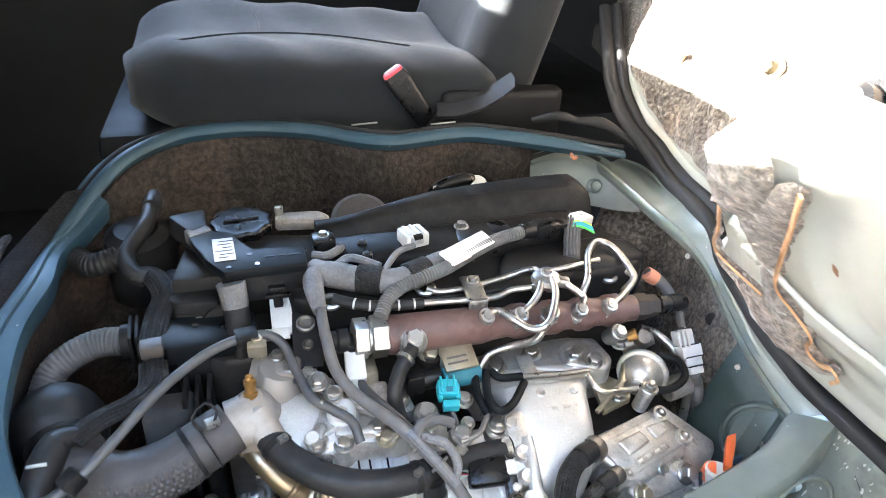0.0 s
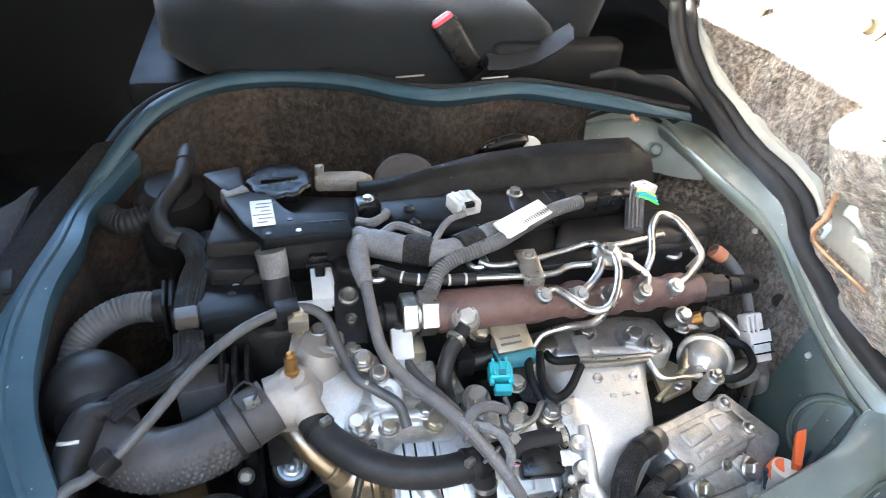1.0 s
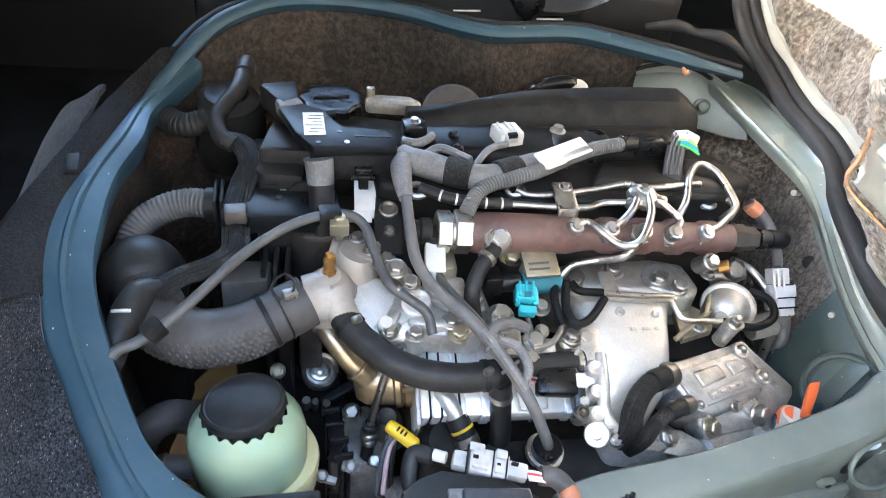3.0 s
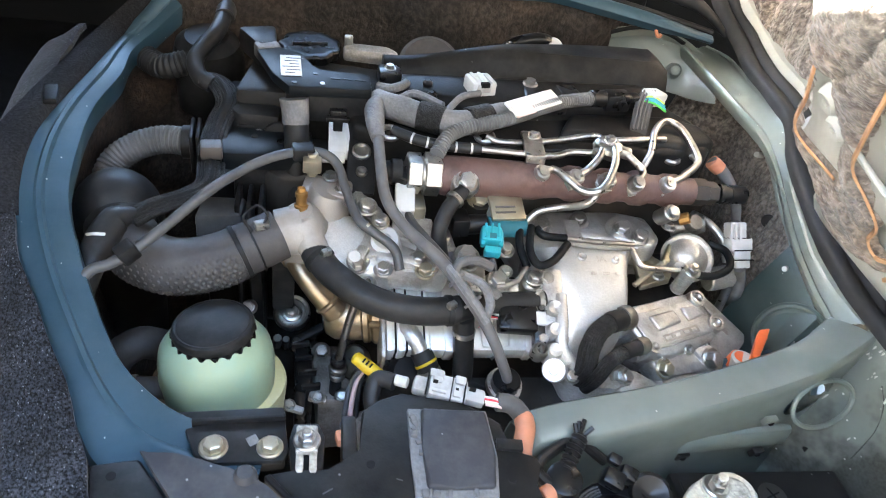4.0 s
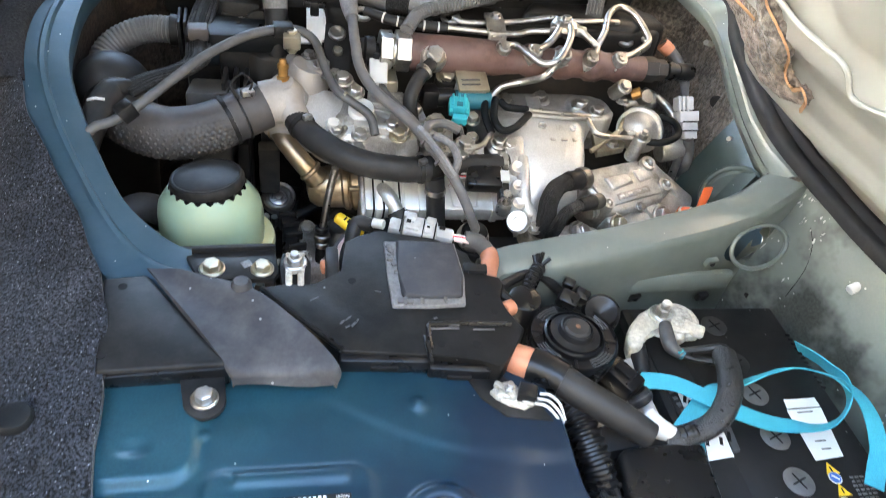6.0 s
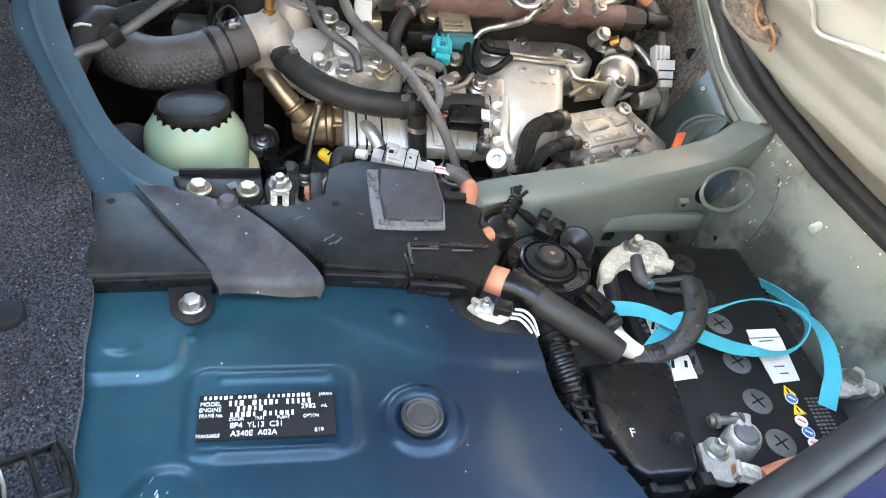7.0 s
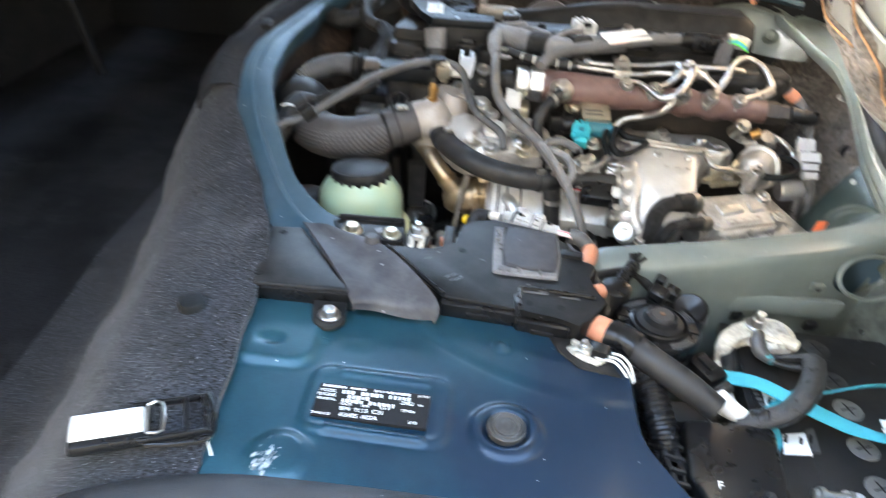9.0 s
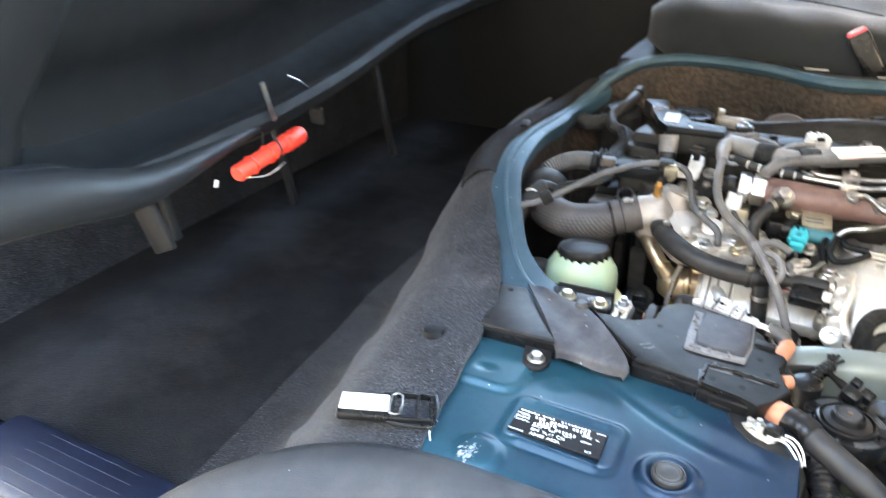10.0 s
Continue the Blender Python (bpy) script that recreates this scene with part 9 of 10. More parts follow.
# ---- horn and its plugs ----
hn = thing("horn", "round black plastic horn with slotted rim", "horn", (0.402, 0.268, -0.10))
HX, HY = 0.404, 0.277
part("body", turned((HX, HY, -0.06), (HX, HY, -0.004), [(0, 0.034), (0.3, 0.046), (0.62, 0.0495), (0.84, 0.0495), (0.90, 0.0475), (0.84, 0.0460), (0.84, 0.0350), (0.93, 0.0335), (0.95, 0.0310), (0.82, 0.0295), (0.80, 0.0240)], 64), "blackgloss", hn)
part("disc", turned((HX, HY, -0.014), (HX + 0.001, HY, 0.002), [(0, 0.0290), (0.45, 0.0280), (0.50, 0.0215), (0.55, 0.0200), (0.95, 0.0185), (1, 0.0170), (0.86, 0.0155), (0.84, 0.004)], 40), "black", hn, "black stepped centre disc")
part("centre_cap", turned((HX + 0.001, HY, -0.002), (HX + 0.001, HY, 0.0035), [(0, 0.0150), (0.6, 0.0146), (1, 0.0125), (0.95, 0.001)], 30), "brownblack", hn, "rusty brown centre cap")
part("centre_nut", turned((HX + 0.001, HY, -0.001), (HX + 0.001, HY, 0.004), [(0, 0.0036), (1, 0.003)], 6), "rusty", hn)
for k in range(4):
    for j in (-1, 0, 1, 2):
        a = math.pi / 2 * k + 0.55
        r = 0.0385 + 0.0032 * j
        part("slot", tube([(HX + r * math.cos(a + s), HY + r * math.sin(a + s), -0.0125) for s in (-0.34, -0.17, 0, 0.17, 0.34)], 0.0010, 6, 2), "conduit_dark", hn)
    part("spoke", box((HX + 0.041 * math.cos(a + 0.785), HY + 0.041 * math.sin(a + 0.785), -0.0125), (0.013, 0.004, 0.003), (0, 0, math.degrees(a + 0.785)), 0.001), "blackgloss", hn)
part("horn_bracket", box((0.402, 0.30, -0.08), (0.04, 0.06, 0.06), (0, 0, 0), 0.006), "black", hn)
part("horn_leg", box((0.402, 0.29, -0.18), (0.03, 0.03, 0.18), (0, 0, 0), 0.006), "black", hn)
hk = bmesh.new()
for x, y, z, s in ((0.408, 0.322, -0.002, 0.022), (0.425, 0.326, 0.0, 0.018), (0.412, 0.338, 0.008, 0.014)):
    box((x, y, z), (s, s * 0.8, s * 0.9), (20, 10, -30), 0.003, hk)
part("terminal_block", hk, "blackgloss", hn)
part("side_drum", turned((0.452, 0.318, -0.03), (0.444, 0.306, -0.004), [(0, 0.022), (0.8, 0.022), (0.95, 0.018), (0.9, 0.013), (0.7, 0.001)], 28), "blackgloss", hn)
plug_body = part("connector", box((0.462, 0.247, -0.053), (0.042, 0.030, 0.026), (0, 6, -55), 0.005), "blackgloss", hn, "black connector")
part("latch", box((0.462, 0.247, -0.038), (0.023, 0.012, 0.005), (0, 6, -55), 0.0015), "black", plug_body)
part("seam", box((0.470, 0.241, -0.052), (0.0020, 0.0306, 0.0266), (0, 6, -55), 0), "print", plug_body)
part("connector_boot", rod((0.474, 0.230, -0.055), (0.482, 0.221, -0.062), 0.0135, 20), "rubber", hn)
part("clip_band", turned((0.478, 0.226, -0.059), (0.479, 0.224, -0.060), [(0, 0.0146), (1, 0.0146)], 20), "greyrubber", hn)
pl = thing("wiring_plug", "round black wiring plug with a ribbed lead", "plug", (0.360, 0.332, -0.03))
part("cap", turned((0.358, 0.326, -0.03), (0.357, 0.322, 0.004), [(0, 0.018), (0.6, 0.019), (0.95, 0.018), (1, 0.015)], 28), "blackgloss", pl)
part("stem", turned((0.358, 0.328, -0.028), (0.360, 0.33, -0.16), [(0, 0.014), (1, 0.012)], 16), "black", pl)
lead = bmesh.new()
tube([(0.362, 0.334, -0.002), (0.372, 0.350, 0.004), (0.384, 0.366, 0.010)], 0.009, 14, 8, pitch=0.006, depth=0.2, bm=lead)
part("ribbed_lead", lead, "blackgloss", pl)
for dx, dy in ((0.0, 0.012), (0.012, 0.004), (0.006, 0.014), (-0.006, 0.010)):
    part("wire_end", rod((0.380, 0.362, 0.008), (0.384 + dx, 0.366 + dy, 0.018), 0.0026, 8), "blackgloss", pl)
part("black_lead", tube([(0.345, 0.318, -0.004), (0.330, 0.330, 0.004), (0.345, 0.350, 0.0), (0.385, 0.372, -0.008), (0.420, 0.362, -0.03)], 0.006, 10), "black", pl)

# ---- heavy cables on the panel's right ----
cb = thing("battery_cable", "thick black taped battery cable with a faded orange end", "cable", (0.38, 0.19, -0.02))
part("taped_trunk", tube([(0.318, 0.238, 0.004), (0.333, 0.229, 0.004), (0.356, 0.213, 0.006), (0.378, 0.192, 0.004), (0.414, 0.167, -0.004), (0.444, 0.150, -0.016)], [0.013, 0.0155, 0.0162, 0.0160, 0.0155, 0.0135], 20, 8, jitter=0.02), "rubber", cb)
part("tape_winding", tube([(0.338, 0.226, 0.0045), (0.352, 0.216, 0.006), (0.366, 0.204, 0.0055)], 0.0183, 20, 8, jitter=0.02), "blackgloss", cb, "crinkled glossy tape")
part("orange_end", turned((0.318, 0.238, 0.003), (0.339, 0.2255, 0.0045), [(0, 0.0150), (0.1, 0.0166), (0.95, 0.0170), (1, 0.0165)], 22), "salmon", cb, "faded orange tape end")
part("white_band", tube([(0.454, 0.178, -0.026), (0.460, 0.168, -0.026), (0.473, 0.162, -0.030), (0.488, 0.161, -0.034)], [0.0118, 0.0115, 0.0095, 0.0055], 20, 8), "white", cb, "white tape band")
sleeve = tube([(0.472, 0.159, -0.036), (0.487, 0.156, -0.031), (0.503, 0.158, -0.027), (0.518, 0.161, -0.020), (0.534, 0.172, -0.014), (0.550, 0.192, -0.010), (0.565, 0.220, -0.014), (0.580, 0.254, -0.024)], 0.0128, 28, 10, pitch=0.0026, depth=0.025, flat=0.72)
part("sleeved_lead", sleeve, "sleeve", cb, "woven glossy black sleeve")
part("tape_winding", tube([(0.484, 0.157, -0.032), (0.494, 0.157, -0.029), (0.502, 0.158, -0.027)], 0.0108, 18, 8, jitter=0.05), "blackgloss", cb, "crinkled glossy tape")
part("taped_branch", tube([(0.468, 0.169, -0.060), (0.470, 0.163, -0.048), (0.476, 0.159, -0.038), (0.485, 0.157, -0.033)], [0.010, 0.011, 0.0100, 0.0085], 16, 8, jitter=0.04), "rubber", cb, "taped branch")
part("flat_lead", tube([(0.582, 0.258, -0.024), (0.582, 0.265, -0.026), (0.568, 0.270, -0.034), (0.543, 0.274, -0.041)], [0.0080, 0.0088, 0.0082, 0.0070], 14, 8, flat=0.55), "sleeve", cb)
part("flat_lead", tube([(0.572, 0.245, -0.028), (0.571, 0.252, -0.034), (0.560, 0.262, -0.042), (0.545, 0.270, -0.044)], [0.0070, 0.0080, 0.0072, 0.0060], 14, 8, flat=0.55), "sleeve", cb)
part("tape_strand", tube([(0.455, 0.181, -0.050), (0.462, 0.177, -0.060), (0.475, 0.180, -0.080)], 0.0045, 8), "rubber", cb)
part("tape_strand", tube([(0.460, 0.177, -0.050), (0.468, 0.174, -0.060), (0.481, 0.178, -0.080)], 0.0045, 8), "rubber", cb)
cg = thing("corrugated_conduit", "black corrugated conduit running down beside the panel", "conduit", (0.38, 0.16, -0.05))
part("conduit", tube([(0.352, 0.214, -0.012), (0.366, 0.208, -0.016), (0.378, 0.182, -0.020), (0.385, 0.150, -0.028), (0.392, 0.122, -0.045), (0.396, 0.10, -0.09)], 0.0165, 18, 8, pitch=0.0075, depth=0.14), "blackgloss", cg)
part("taped_end", tube([(0.348, 0.216, -0.008), (0.362, 0.211, -0.013), (0.371, 0.197, -0.018)], 0.0178, 18, jitter=0.03), "blackgloss", cg)
wt = thing("earth_lug", "corroded white earth lug with short white wires", "terminal", (0.31, 0.19, 0.0))
part("mount_plate", prism([(0.270, 0.215), (0.300, 0.222), (0.330, 0.190), (0.345, 0.160), (0.300, 0.168), (0.280, 0.190)], -0.002, 0.004, 0.002), "black", wt)
lg = bmesh.new()
prism([(0.288, 0.194), (0.297, 0.201), (0.310, 0.198), (0.322, 0.186), (0.326, 0.176), (0.318, 0.172), (0.305, 0.178), (0.293, 0.186)], 0.004, 0.008, 0.0015, lg)
box((0.300, 0.196, 0.0105), (0.016, 0.006, 0.006), (0, 0, -40), 0.0015, lg)
box((0.310, 0.186, 0.0105), (0.012, 0.008, 0.006), (0, 15, 20), 0.0015, lg)
box((0.297, 0.188, 0.0100), (0.010, 0.005, 0.005), (10, 0, 50), 0.001, lg)
box((0.322, 0.178, 0.010), (0.012, 0.006, 0.005), (0, 0, -30), 0.0015, lg)
part("lug", lg, "corroded", wt)
bolt((0.306, 0.192, 0.0105), wt, 0.0062, mesh=NUT)
part("connector", box((0.322, 0.185, 0.014), (0.018, 0.016, 0.012), (0, 0, -20), 0.002), "blackgloss", wt)
for k, (dx, dy) in enumerate(((0, 0), (0.004, 0.006), (-0.004, -0.005))):
    part("white_wire", tube([(0.330 + dx, 0.178 + dy, 0.014), (0.340 + dx, 0.175 + dy, 0.014), (0.350 + dx, 0.170 + dy, 0.006), (0.357 + dx * 0.6, 0.164 + dy * 0.4, -0.006)], 0.0015, 8), "white", wt)

# ---- battery ----
LID = -0.070
BX, BY, BW, BL = 0.617, 0.200, 0.214, 0.340
bat = thing("car_battery", "black car battery with screw vent caps and worn white labels", "battery", (BX, BY, -0.265))
part("case", box((BX, BY, LID - 0.100), (BW - 0.010, BL - 0.012, 0.170), (0, 0, -1), 0.004), "black", bat)
part("lid", box((BX, BY, LID - 0.010), (BW, BL, 0.020), (0, 0, -1), 0.004), "lid", bat, "matt black lid")
part("lid_step", box((BX - 0.078, BY, LID + 0.001), (0.040, BL - 0.02, 0.004), (0, 0, -1), 0.0015), "lid", bat)
for k in range(12):
    part("grip_rib", box((BX + BW / 2 - 0.001, BY + 0.118 - 0.0075 * k, LID - 0.004), (0.006, 0.0032, 0.010), (0, 0, -1), 0.0008), "black", bat)
for k, (x, y) in enumerate(((0.628, 0.337), (0.628, 0.277), (0.628, 0.231), (0.622, 0.173), (0.619, 0.119), (0.618, 0.067))):
    pc = part("vent_cap", turned((x, y, LID - 0.002), (x, y, LID + 0.0014), [(0, 0.0165), (0.8, 0.0165), (1, 0.0155)], 32), "vent_dark" if k < 2 else "vent", bat, "screw vent cap with a crossed slot")
    for a in (20, 110):
        part("cross_slot", prism([(x + u * 0.0098 * math.cos(math.radians(a + w)), y + u * 0.0098 * math.sin(math.radians(a + w))) for u, w in ((1, -5), (1, 5), (0.16, 40), (-1, -5), (-1, 5), (-0.16, 40))], LID + 0.0010, LID + 0.0018, 0), "print", pc)


def lid_plate(name, corners, material, label="", lift=0.0008):
    return part(name, prism(corners, LID - 0.0005, LID + lift, 0), material, bat, label)


lid_plate("label", [(0.660, 0.220), (0.701, 0.221), (0.701, 0.209), (0.658, 0.208)], "paper", "creased head of the white label")
lid_plate("label", [(0.656, 0.206), (0.701, 0.207), (0.689, 0.144), (0.653, 0.141)], "paper", "worn white label")
for x, y, w in ((0.671, 0.179, 0.018), (0.677, 0.202, 0.020), (0.673, 0.164, 0.014), (0.674, 0.154, 0.012)):
    part("print_bar", box((x, y, LID + 0.0010), (w, 0.0016, 0.0004), (0, 0, 2), 0), "conduit", bat)
lid_plate("label", [(0.532, 0.246), (0.550, 0.246), (0.550, 0.220), (0.529, 0.210)], "paper", "white maker's label with plain bars", 0.0035)
lid_plate("label", [(0.536, 0.177), (0.562, 0.183), (0.559, 0.151), (0.528, 0.148)], "paper", "white maker's label with plain bars", 0.0035)
lid_plate("label_foil", [(0.565, 0.188), (0.574, 0.192), (0.570, 0.158), (0.561, 0.157)], "conduit_dark", "", 0.0034)
for x, y, w, r in ((0.536, 0.227, 0.012, 62), (0.539, 0.220, 0.009, 62), (0.537, 0.171, 0.012, 70), (0.553, 0.170, 0.010, 70), (0.565, 0.175, 0.012, 70)):
    part("print_bar", box((x, y, LID + 0.0038), (w, 0.0036, 0.0005), (0, 0, r), 0), "print", bat)
for k in range(9):
    x, y = 0.520 + 0.0012 * k, 0.262 - 0.0085 * k
    part("print_bar", box((x, y, LID + 0.0034), (0.0055, 0.0030 + 0.0012 * (k % 3), 0.0006), (0, 0, 15), 0), "conduit", bat)
for x, y, m in ((0.664, 0.131, "yellow"), (0.663, 0.120, "blue_sign"), (0.662, 0.106, "yellow"), (0.658, 0.091, "red_sign"), (0.658, 0.077, "blue_sign"), (0.657, 0.063, "red_sign")):
    c = Vector((x, y, LID + 0.0008))
    if m == "yellow":
        part("warning_sign", prism([(x - 0.0080, y - 0.0065), (x + 0.0080, y - 0.0065), (x, y + 0.0070)], LID, LID + 0.0008, 0), m, bat)
        part("sign_mark", box(c + Vector((0, -0.001, 0.0002)), (0.0016, 0.006, 0.0004), (0, 0, 0), 0), "print", bat)
    else:
        sign = part("warning_sign", turned((x, y, LID), c, [(0, 0.0072), (1, 0.0072)], 20), "paper", bat)
        part("sign_disc", turned((x, y, LID + 0.0006), c + Vector((0, 0, 0.0003)), [(0, 0.0062), (1, 0.0062)], 20), m if m == "blue_sign" else "pink", sign)
        part("sign_mark", box(c + Vector((0, 0, 0.0005)), (0.0085, 0.0018, 0.0004), (0, 0, -40), 0), "paper" if m == "blue_sign" else "red_sign", bat)
fine_print = random.Random(12)
for row in range(13):
    for col in range(4):
        w = fine_print.uniform(0.003, 0.0056)
        part("print_bar", box((0.682 - 0.0007 * row + 0.0062 * col, 0.119 - 0.0048 * row, LID + 0.0006), (w, 0.0020, 0.0006), (0, 0, -1), 0), "tape", bat)
# terminals
t1 = thing("battery_clamp", "cream corroded battery clamp with a threaded stud", "terminal", (0.563, 0.327, LID))
tb1 = bmesh.new()
prism([(0.485, 0.298), (0.496, 0.318), (0.517, 0.339), (0.541, 0.351), (0.576, 0.354), (0.587, 0.342), (0.586, 0.325), (0.589, 0.312), (0.581, 0.301), (0.564, 0.301), (0.558, 0.306), (0.548, 0.298), (0.543, 0.310), (0.532, 0.318), (0.518, 0.312), (0.507, 0.297), (0.501, 0.286), (0.486, 0.285)], -0.058, -0.044, 0.005, tb1, seg=3)
prism([(0.491, 0.307), (0.513, 0.308), (0.504, 0.289), (0.488, 0.288)], -0.072, -0.046, 0.004, tb1)
box((0.574, 0.308, -0.042), (0.026, 0.016, 0.010), (8, 0, -35), 0.003, tb1)
part("clamp_body", tb1, "cream", t1, "", 50)
part("post", turned((0.563, 0.327, -0.070), (0.563, 0.327, -0.038), [(0, 0.019), (0.85, 0.018), (0.95, 0.0165), (1, 0.014)], 28), "corroded", t1)
part("post_ring", turned((0.563, 0.327, -0.052), (0.563, 0.327, -0.039), [(0, 0.026), (0.8, 0.0245), (1, 0.021), (0.95, 0.018)], 28), "cream", t1)
part("washer", turned((0.543, 0.333, -0.045), (0.543, 0.333, -0.041), [(0, 0.0165), (1, 0.0160)], 26), "cream", t1)
bolt((0.543, 0.333, -0.041), t1, 0.0100, mesh=NUT, h=1.1)
part("stud", turned((0.543, 0.333, -0.036), (0.544, 0.333, -0.020), [(0, 0.0058), (0.15, 0.0050), (0.3, 0.0058), (0.45, 0.0050), (0.6, 0.0058), (0.75, 0.0050), (0.95, 0.0054), (1, 0.004)], 14), "cream", t1)
part("pinch_tip", turned((0.554, 0.303, -0.046), (0.554, 0.295, -0.050), [(0, 0.0075), (0.7, 0.0065), (1, 0.003)], 12), "cream", t1)
part("tail_cable", tube([(0.502, 0.299, -0.058), (0.502, 0.286, -0.062), (0.500, 0.270, -0.066), (0.497, 0.259, -0.076), (0.499, 0.257, -0.095)], [0.0105, 0.0098, 0.0095, 0.0095, 0.009], 16), "rubber", t1, "black cable tail")
part("grey_crimp", tube([(0.539, 0.314, -0.040), (0.533, 0.295, -0.038), (0.531, 0.279, -0.038), (0.541, 0.270, -0.042)], [0.0075, 0.0085, 0.0085, 0.0060], 14), "conduit_dark", t1)
part("teal_band", turned((0.540, 0.274, -0.042), (0.545, 0.268, -0.042), [(0, 0.0062), (0.5, 0.0068), (1, 0.0058)], 14), "teal_dark", t1)
part("teal_band", box((0.538, 0.269, -0.036), (0.008, 0.003, 0.002), (0, 0, 30), 0.0006), "teal", t1)
t2 = thing("battery_clamp", "grey lead battery clamp with a rusty cable lug", "terminal", (0.565, 0.067, LID))
tb2 = bmesh.new()
turned((0.565, 0.067, LID), (0.565, 0.067, -0.046), [(0, 0.0185), (0.7, 0.0180), (0.95, 0.0165), (1, 0.0145), (0.9, 0.0130)], 30, tb2)
for tip in ((0.561, 0.088, -0.048), (0.574, 0.086, -0.048)):
    base = Vector((0.565, 0.067, -0.054))
    way = Vector(tip) - base
    box(base + way * 0.72, (0.0085, way.length * 0.75, 0.0150), (0, 0, math.degrees(math.atan2(way.y, way.x)) - 90), 0.0025, tb2)
part("clamp_body", tb2, "alurough", t2, "", 50)
part("mounting_plate", prism([(0.514, 0.066), (0.530, 0.070), (0.559, 0.070), (0.544, 0.047), (0.548, 0.039), (0.535, 0.021), (0.528, 0.022), (0.507, 0.028), (0.510, 0.045)], -0.066, -0.057, 0.0022, seg=2), "alurough", t2)
part("post", turned((0.565, 0.067, -0.060), (0.565, 0.067, -0.0435), [(0, 0.0128), (0.85, 0.0125), (1, 0.0105), (0.98, 0.001)], 26), "conduit", t2, "dull lead post")
part("pinch_bolt", turned((0.528, 0.083, -0.046), (0.567, 0.083, -0.046), [(0, 0.0035), (0.02, 0.0050), (0.14, 0.0052), (0.16, 0.0078), (0.30, 0.0078), (0.31, 0.0045), (0.9, 0.0045), (0.91, 0.0070), (1, 0.0070)], 12), "darksteel", t2)
part("washer", turned((0.530, 0.057, -0.058), (0.530, 0.057, -0.056), [(0, 0.0135), (1, 0.0130)], 24), "steel", t2)
bolt((0.530, 0.057, -0.056), t2, 0.0088, mesh=NUT, h=1.1)
part("stud", turned((0.530, 0.057, -0.052), (0.530, 0.057, -0.040), [(0, 0.0048), (0.2, 0.0042), (0.4, 0.0048), (0.6, 0.0042), (0.9, 0.0046), (1, 0.0035)], 12), "steel", t2)
part("cable_lug", box((0.550, 0.028, -0.054), (0.021, 0.017, 0.014), (0, 0, -21), 0.004), "corroded", t2)
part("lug_end", box((0.538, 0.032, -0.054), (0.006, 0.0185, 0.0155), (0, 0, -21), 0.0025), "alurough", t2)
part("rusty_core", box((0.538, 0.032, -0.053), (0.0072, 0.0120, 0.0100), (0, 0, -21), 0.002), "rusty", t2, "rusty copper core")
part("lug_strap", box((0.540, 0.033, -0.062), (0.016, 0.016, 0.005), (0, 0, -21), 0.001), "alurough", t2)
part("cable", tube([(0.561, 0.024, -0.055), (0.580, 0.030, -0.058), (0.606, 0.037, -0.062), (0.640, 0.047, -0.075)], 0.008, 14), "salmon", t2, "faded red cable")
lg2 = thing("cable_lug", "pale corroded cable lug bolted to the bay wall", "terminal", (0.765, 0.146, -0.088))
part("base", prism([(0.744, 0.136), (0.739, 0.127), (0.753, 0.126), (0.765, 0.131), (0.788, 0.143), (0.799, 0.162), (0.791, 0.169), (0.766, 0.156)], -0.086, -0.080, 0.002), "cream", lg2)
part("lug", box((0.786, 0.136, -0.079), (0.022, 0.016, 0.013), (0, 8, -25), 0.004), "corroded", lg2)
part("lug_collar", box((0.795, 0.132, -0.080), (0.006, 0.018, 0.015), (0, 8, -25), 0.002), "alurough", lg2)
part("washer", turned((0.765, 0.146, -0.080), (0.765, 0.146, -0.076), [(0, 0.0190), (0.6, 0.0190), (1, 0.0175)], 28), "cream", lg2)
bolt((0.765, 0.146, -0.076), lg2, 0.0095, (-0.2, -0.25, 0.9), h=1.2)
part("wall_bracket", box((0.800, 0.152, -0.090), (0.085, 0.034, 0.006), (0, 0, 10), 0.001), "greygreen", lg2)
part("tail", tube([(0.797, 0.131, -0.080), (0.815, 0.117, -0.084), (0.827, 0.081, -0.110)], 0.008, 12), "rubber", lg2)

# turquoise carry strap: a loose loop over the lid
def ribbon(points, w, t=0.0014, per=8):
    """A flat woven strap through (x, y, z, tilt) points; tilt turns it on edge."""
    bm = bmesh.new()
    line = path_of([p[:3] for p in points], per)
    rings = []
    for i, q in enumerate(line):
        way = (line[min(i + 1, len(line) - 1)] - line[max(i - 1, 0)]).normalized()
        f = min(i / per, len(points) - 1.001)
        k = int(f)
        a = math.radians(points[k][3] + (points[k + 1][3] - points[k][3]) * (f - k))
        side = way.cross(Vector((0, 0, 1))).normalized()
        n = side.cross(way)
        u, v = side * math.cos(a) + n * math.sin(a), n * math.cos(a) - side * math.sin(a)
        rings.append([q + u * w / 2 + v * t / 2, q + v * t * 0.7, q - u * w / 2 + v * t / 2, q - u * w / 2 - v * t / 2, q - v * t * 0.3, q + u * w / 2 - v * t / 2])
    skin(bm, rings)
    return bm


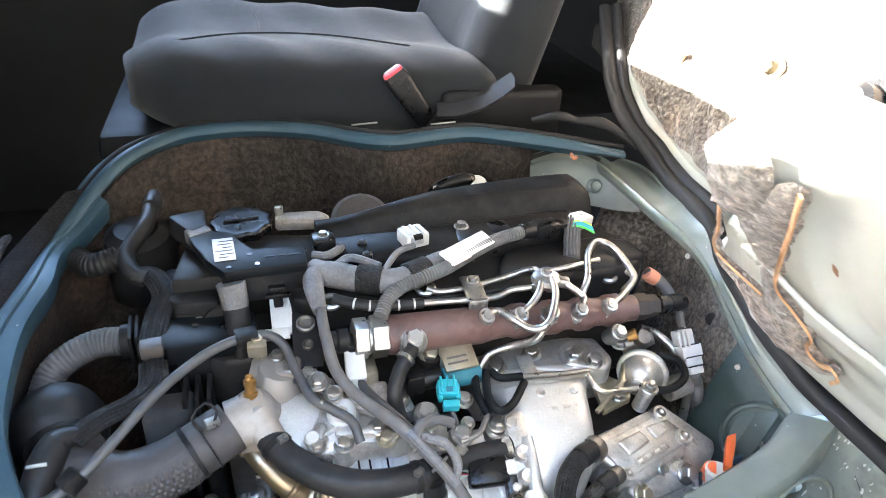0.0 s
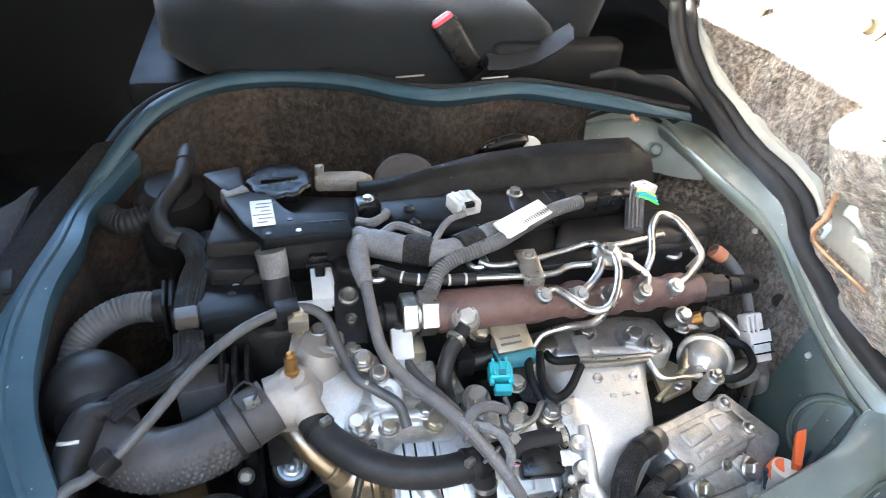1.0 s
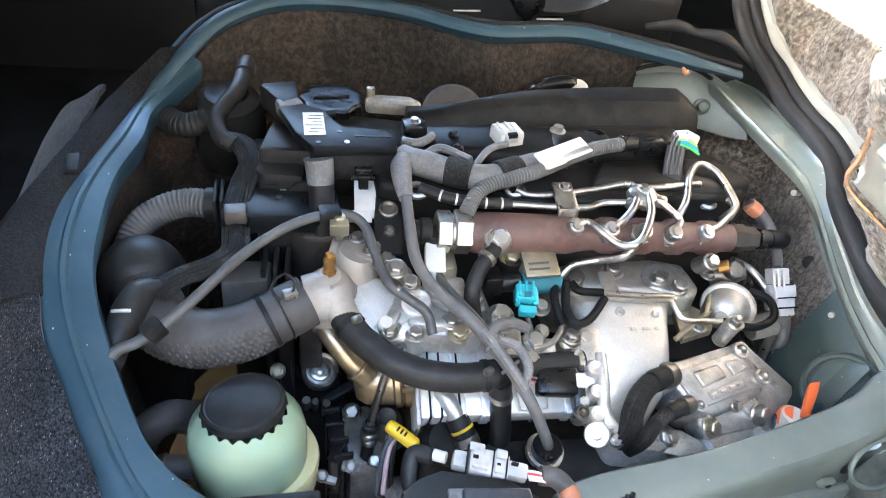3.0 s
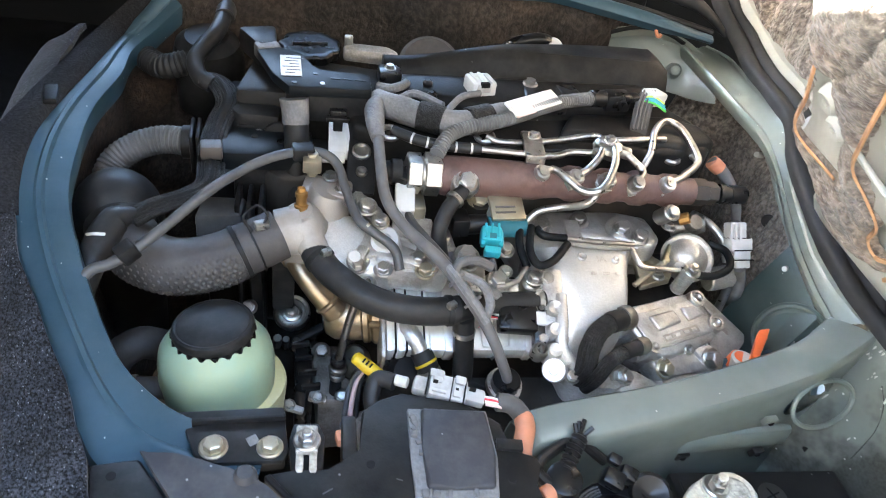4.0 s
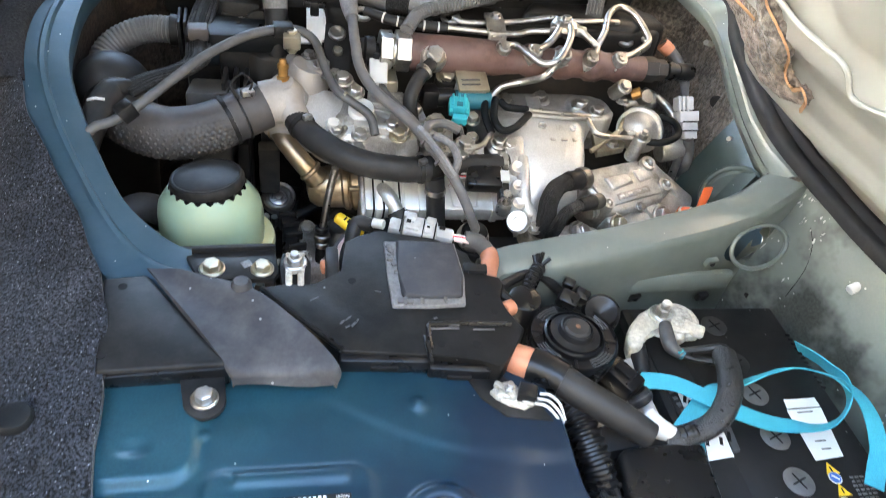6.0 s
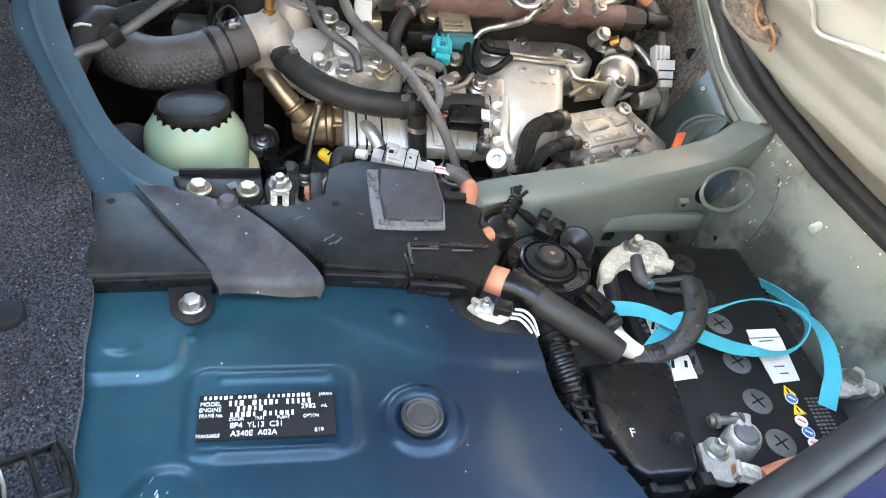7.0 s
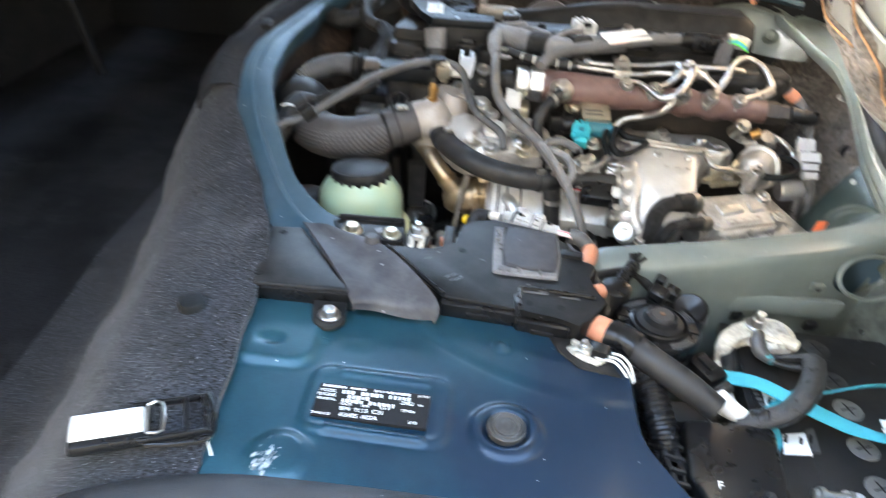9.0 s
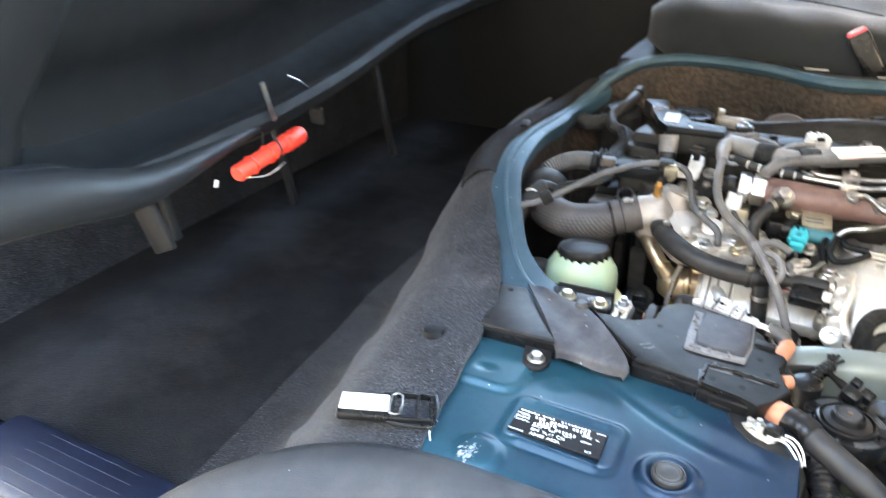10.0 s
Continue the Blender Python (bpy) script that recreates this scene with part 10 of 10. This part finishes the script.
ST = thing("carry_strap", "turquoise woven carry strap looped loosely over the battery", "strap", (0.61, 0.19, -0.06))
part("strap_loop", ribbon([(0.484, 0.247, -0.056, 0), (0.509, 0.241, -0.052, 0), (0.527, 0.230, -0.048, 0), (0.552, 0.206, -0.044, 0), (0.572, 0.189, -0.042, 0), (0.602, 0.175, -0.044, 5), (0.640, 0.172, -0.050, 20), (0.671, 0.171, -0.052, 45), (0.697, 0.179, -0.048, 80), (0.716, 0.196, -0.042, 100), (0.727, 0.220, -0.042, 110), (0.727, 0.243, -0.048, 118), (0.726, 0.269, -0.056, 122), (0.721, 0.295, -0.066, 122)], 0.0225), "strap", ST)
part("strap_side", ribbon([(0.510, 0.183, -0.060, 10), (0.530, 0.200, -0.057, 0), (0.548, 0.214, -0.052, 0), (0.566, 0.223, -0.046, 20), (0.586, 0.222, -0.040, 45), (0.626, 0.231, -0.034, 55), (0.666, 0.236, -0.032, 50), (0.707, 0.223, -0.034, 35), (0.727, 0.200, -0.038, 10), (0.732, 0.173, -0.046, 0), (0.722, 0.141, -0.054, 0), (0.707, 0.119, -0.060, 0), (0.697, 0.104, -0.066, 0)], 0.0195), "strap", ST)
part("strap_fall", ribbon([(0.521, 0.184, -0.062, 0), (0.522, 0.171, -0.064, 0), (0.520, 0.154, -0.065, 30), (0.515, 0.137, -0.066, 70)], 0.0190), "strap", ST)

# ---- fuse box ----
fz = thing("fuse_box", "black plastic fuse box with a lettered lid and side clips", "fuse box", (0.455, 0.085, -0.26))
fo = [(0.412, 0.140), (0.420, 0.147), (0.498, 0.150), (0.506, 0.143), (0.494, 0.072), (0.484, 0.028), (0.476, 0.020), (0.430, 0.020), (0.419, 0.030), (0.404, 0.072)]
part("lid", prism(fo, -0.052, -0.028, 0.006, seg=3), "blackgloss", fz, "glossy black lid", 40)
part("body", prism([(x + (0.455 - x) * 0.06, y + (0.085 - y) * 0.06) for x, y in fo], -0.255, -0.050, 0.004), "black", fz)
part("lid_lip", prism([(x + (x - 0.455) * 0.05, y + (y - 0.085) * 0.05) for x, y in fo], -0.058, -0.050, 0.002), "black", fz)
lettering("F", 0.013, (0.431, 0.064, -0.0278), "paper", fz, (0, 0, -4))
part("lid_plug", turned((0.472, 0.053, -0.030), (0.472, 0.053, -0.020), [(0, 0.0065), (0.8, 0.006), (1, 0.0045), (0.8, 0.0025), (0.6, 0.001)], 20), "black", fz)
for c, s in (((0.452, 0.014, -0.052), (0.040, 0.008, 0.020)), ((0.470, 0.012, -0.046), (0.008, 0.010, 0.026)), ((0.434, 0.012, -0.046), (0.008, 0.010, 0.026)), ((0.498, 0.022, -0.056), (0.014, 0.014, 0.024))):
    part("clip", box(c, s, (0, 0, 0), 0.002), "black", fz)
for k in range(7):
    q = Vector((0.394 + 0.003 * k, 0.132 - 0.016 * k, -0.040))
    part("side_rung", box(q, (0.024, 0.004, 0.006), (0, 0, -12), 0.001), "black", fz)
part("side_rail", tube([(0.384, 0.140, -0.040), (0.394, 0.082, -0.044), (0.408, 0.028, -0.048)], 0.0032, 8), "black", fz)
part("side_rail", tube([(0.400, 0.142, -0.040), (0.402, 0.110, -0.042), (0.406, 0.070, -0.044)], 0.0032, 8), "black", fz)
part("cable_cover", box((0.420, 0.165, -0.050), (0.045, 0.030, 0.026), (0, 0, 8), 0.003), "black", fz)
part("grey_side", prism([(0.478, 0.285), (0.496, 0.290), (0.498, 0.170), (0.480, 0.165)], -0.24, -0.065, 0.004), "lightgrey", fz, "pale grey side plate")

# ---- orange cap in the corner pocket ----
oc = thing("washer_filler", "orange lever cap on a white neck in the corner", "cap", (0.632, 0.472, -0.06))
part("neck", turned((0.628, 0.478, -0.09), (0.628, 0.476, 0.004), [(0, 0.016), (1, 0.015)], 20), "white", oc, "white neck")
part("cap", turned((0.628, 0.480, -0.012), (0.629, 0.479, 0.004), [(0, 0.016), (0.8, 0.015), (1, 0.010)], 22), "orange", oc)
part("lever", prism([(0.633, 0.474), (0.657, 0.508), (0.673, 0.510), (0.662, 0.495), (0.641, 0.469)], 0.002, 0.014, 0.002, slope=(0.0, 0.3)), "orange", oc)
cl = thing("steel_clip", "small bright spring clip in the pocket", "clip", (0.70, 0.50, -0.02))
part("clip", tube([(0.695, 0.500, -0.03), (0.700, 0.504, 0.0), (0.704, 0.500, 0.012), (0.708, 0.496, 0.0)], 0.0025, 8), "steel", cl)
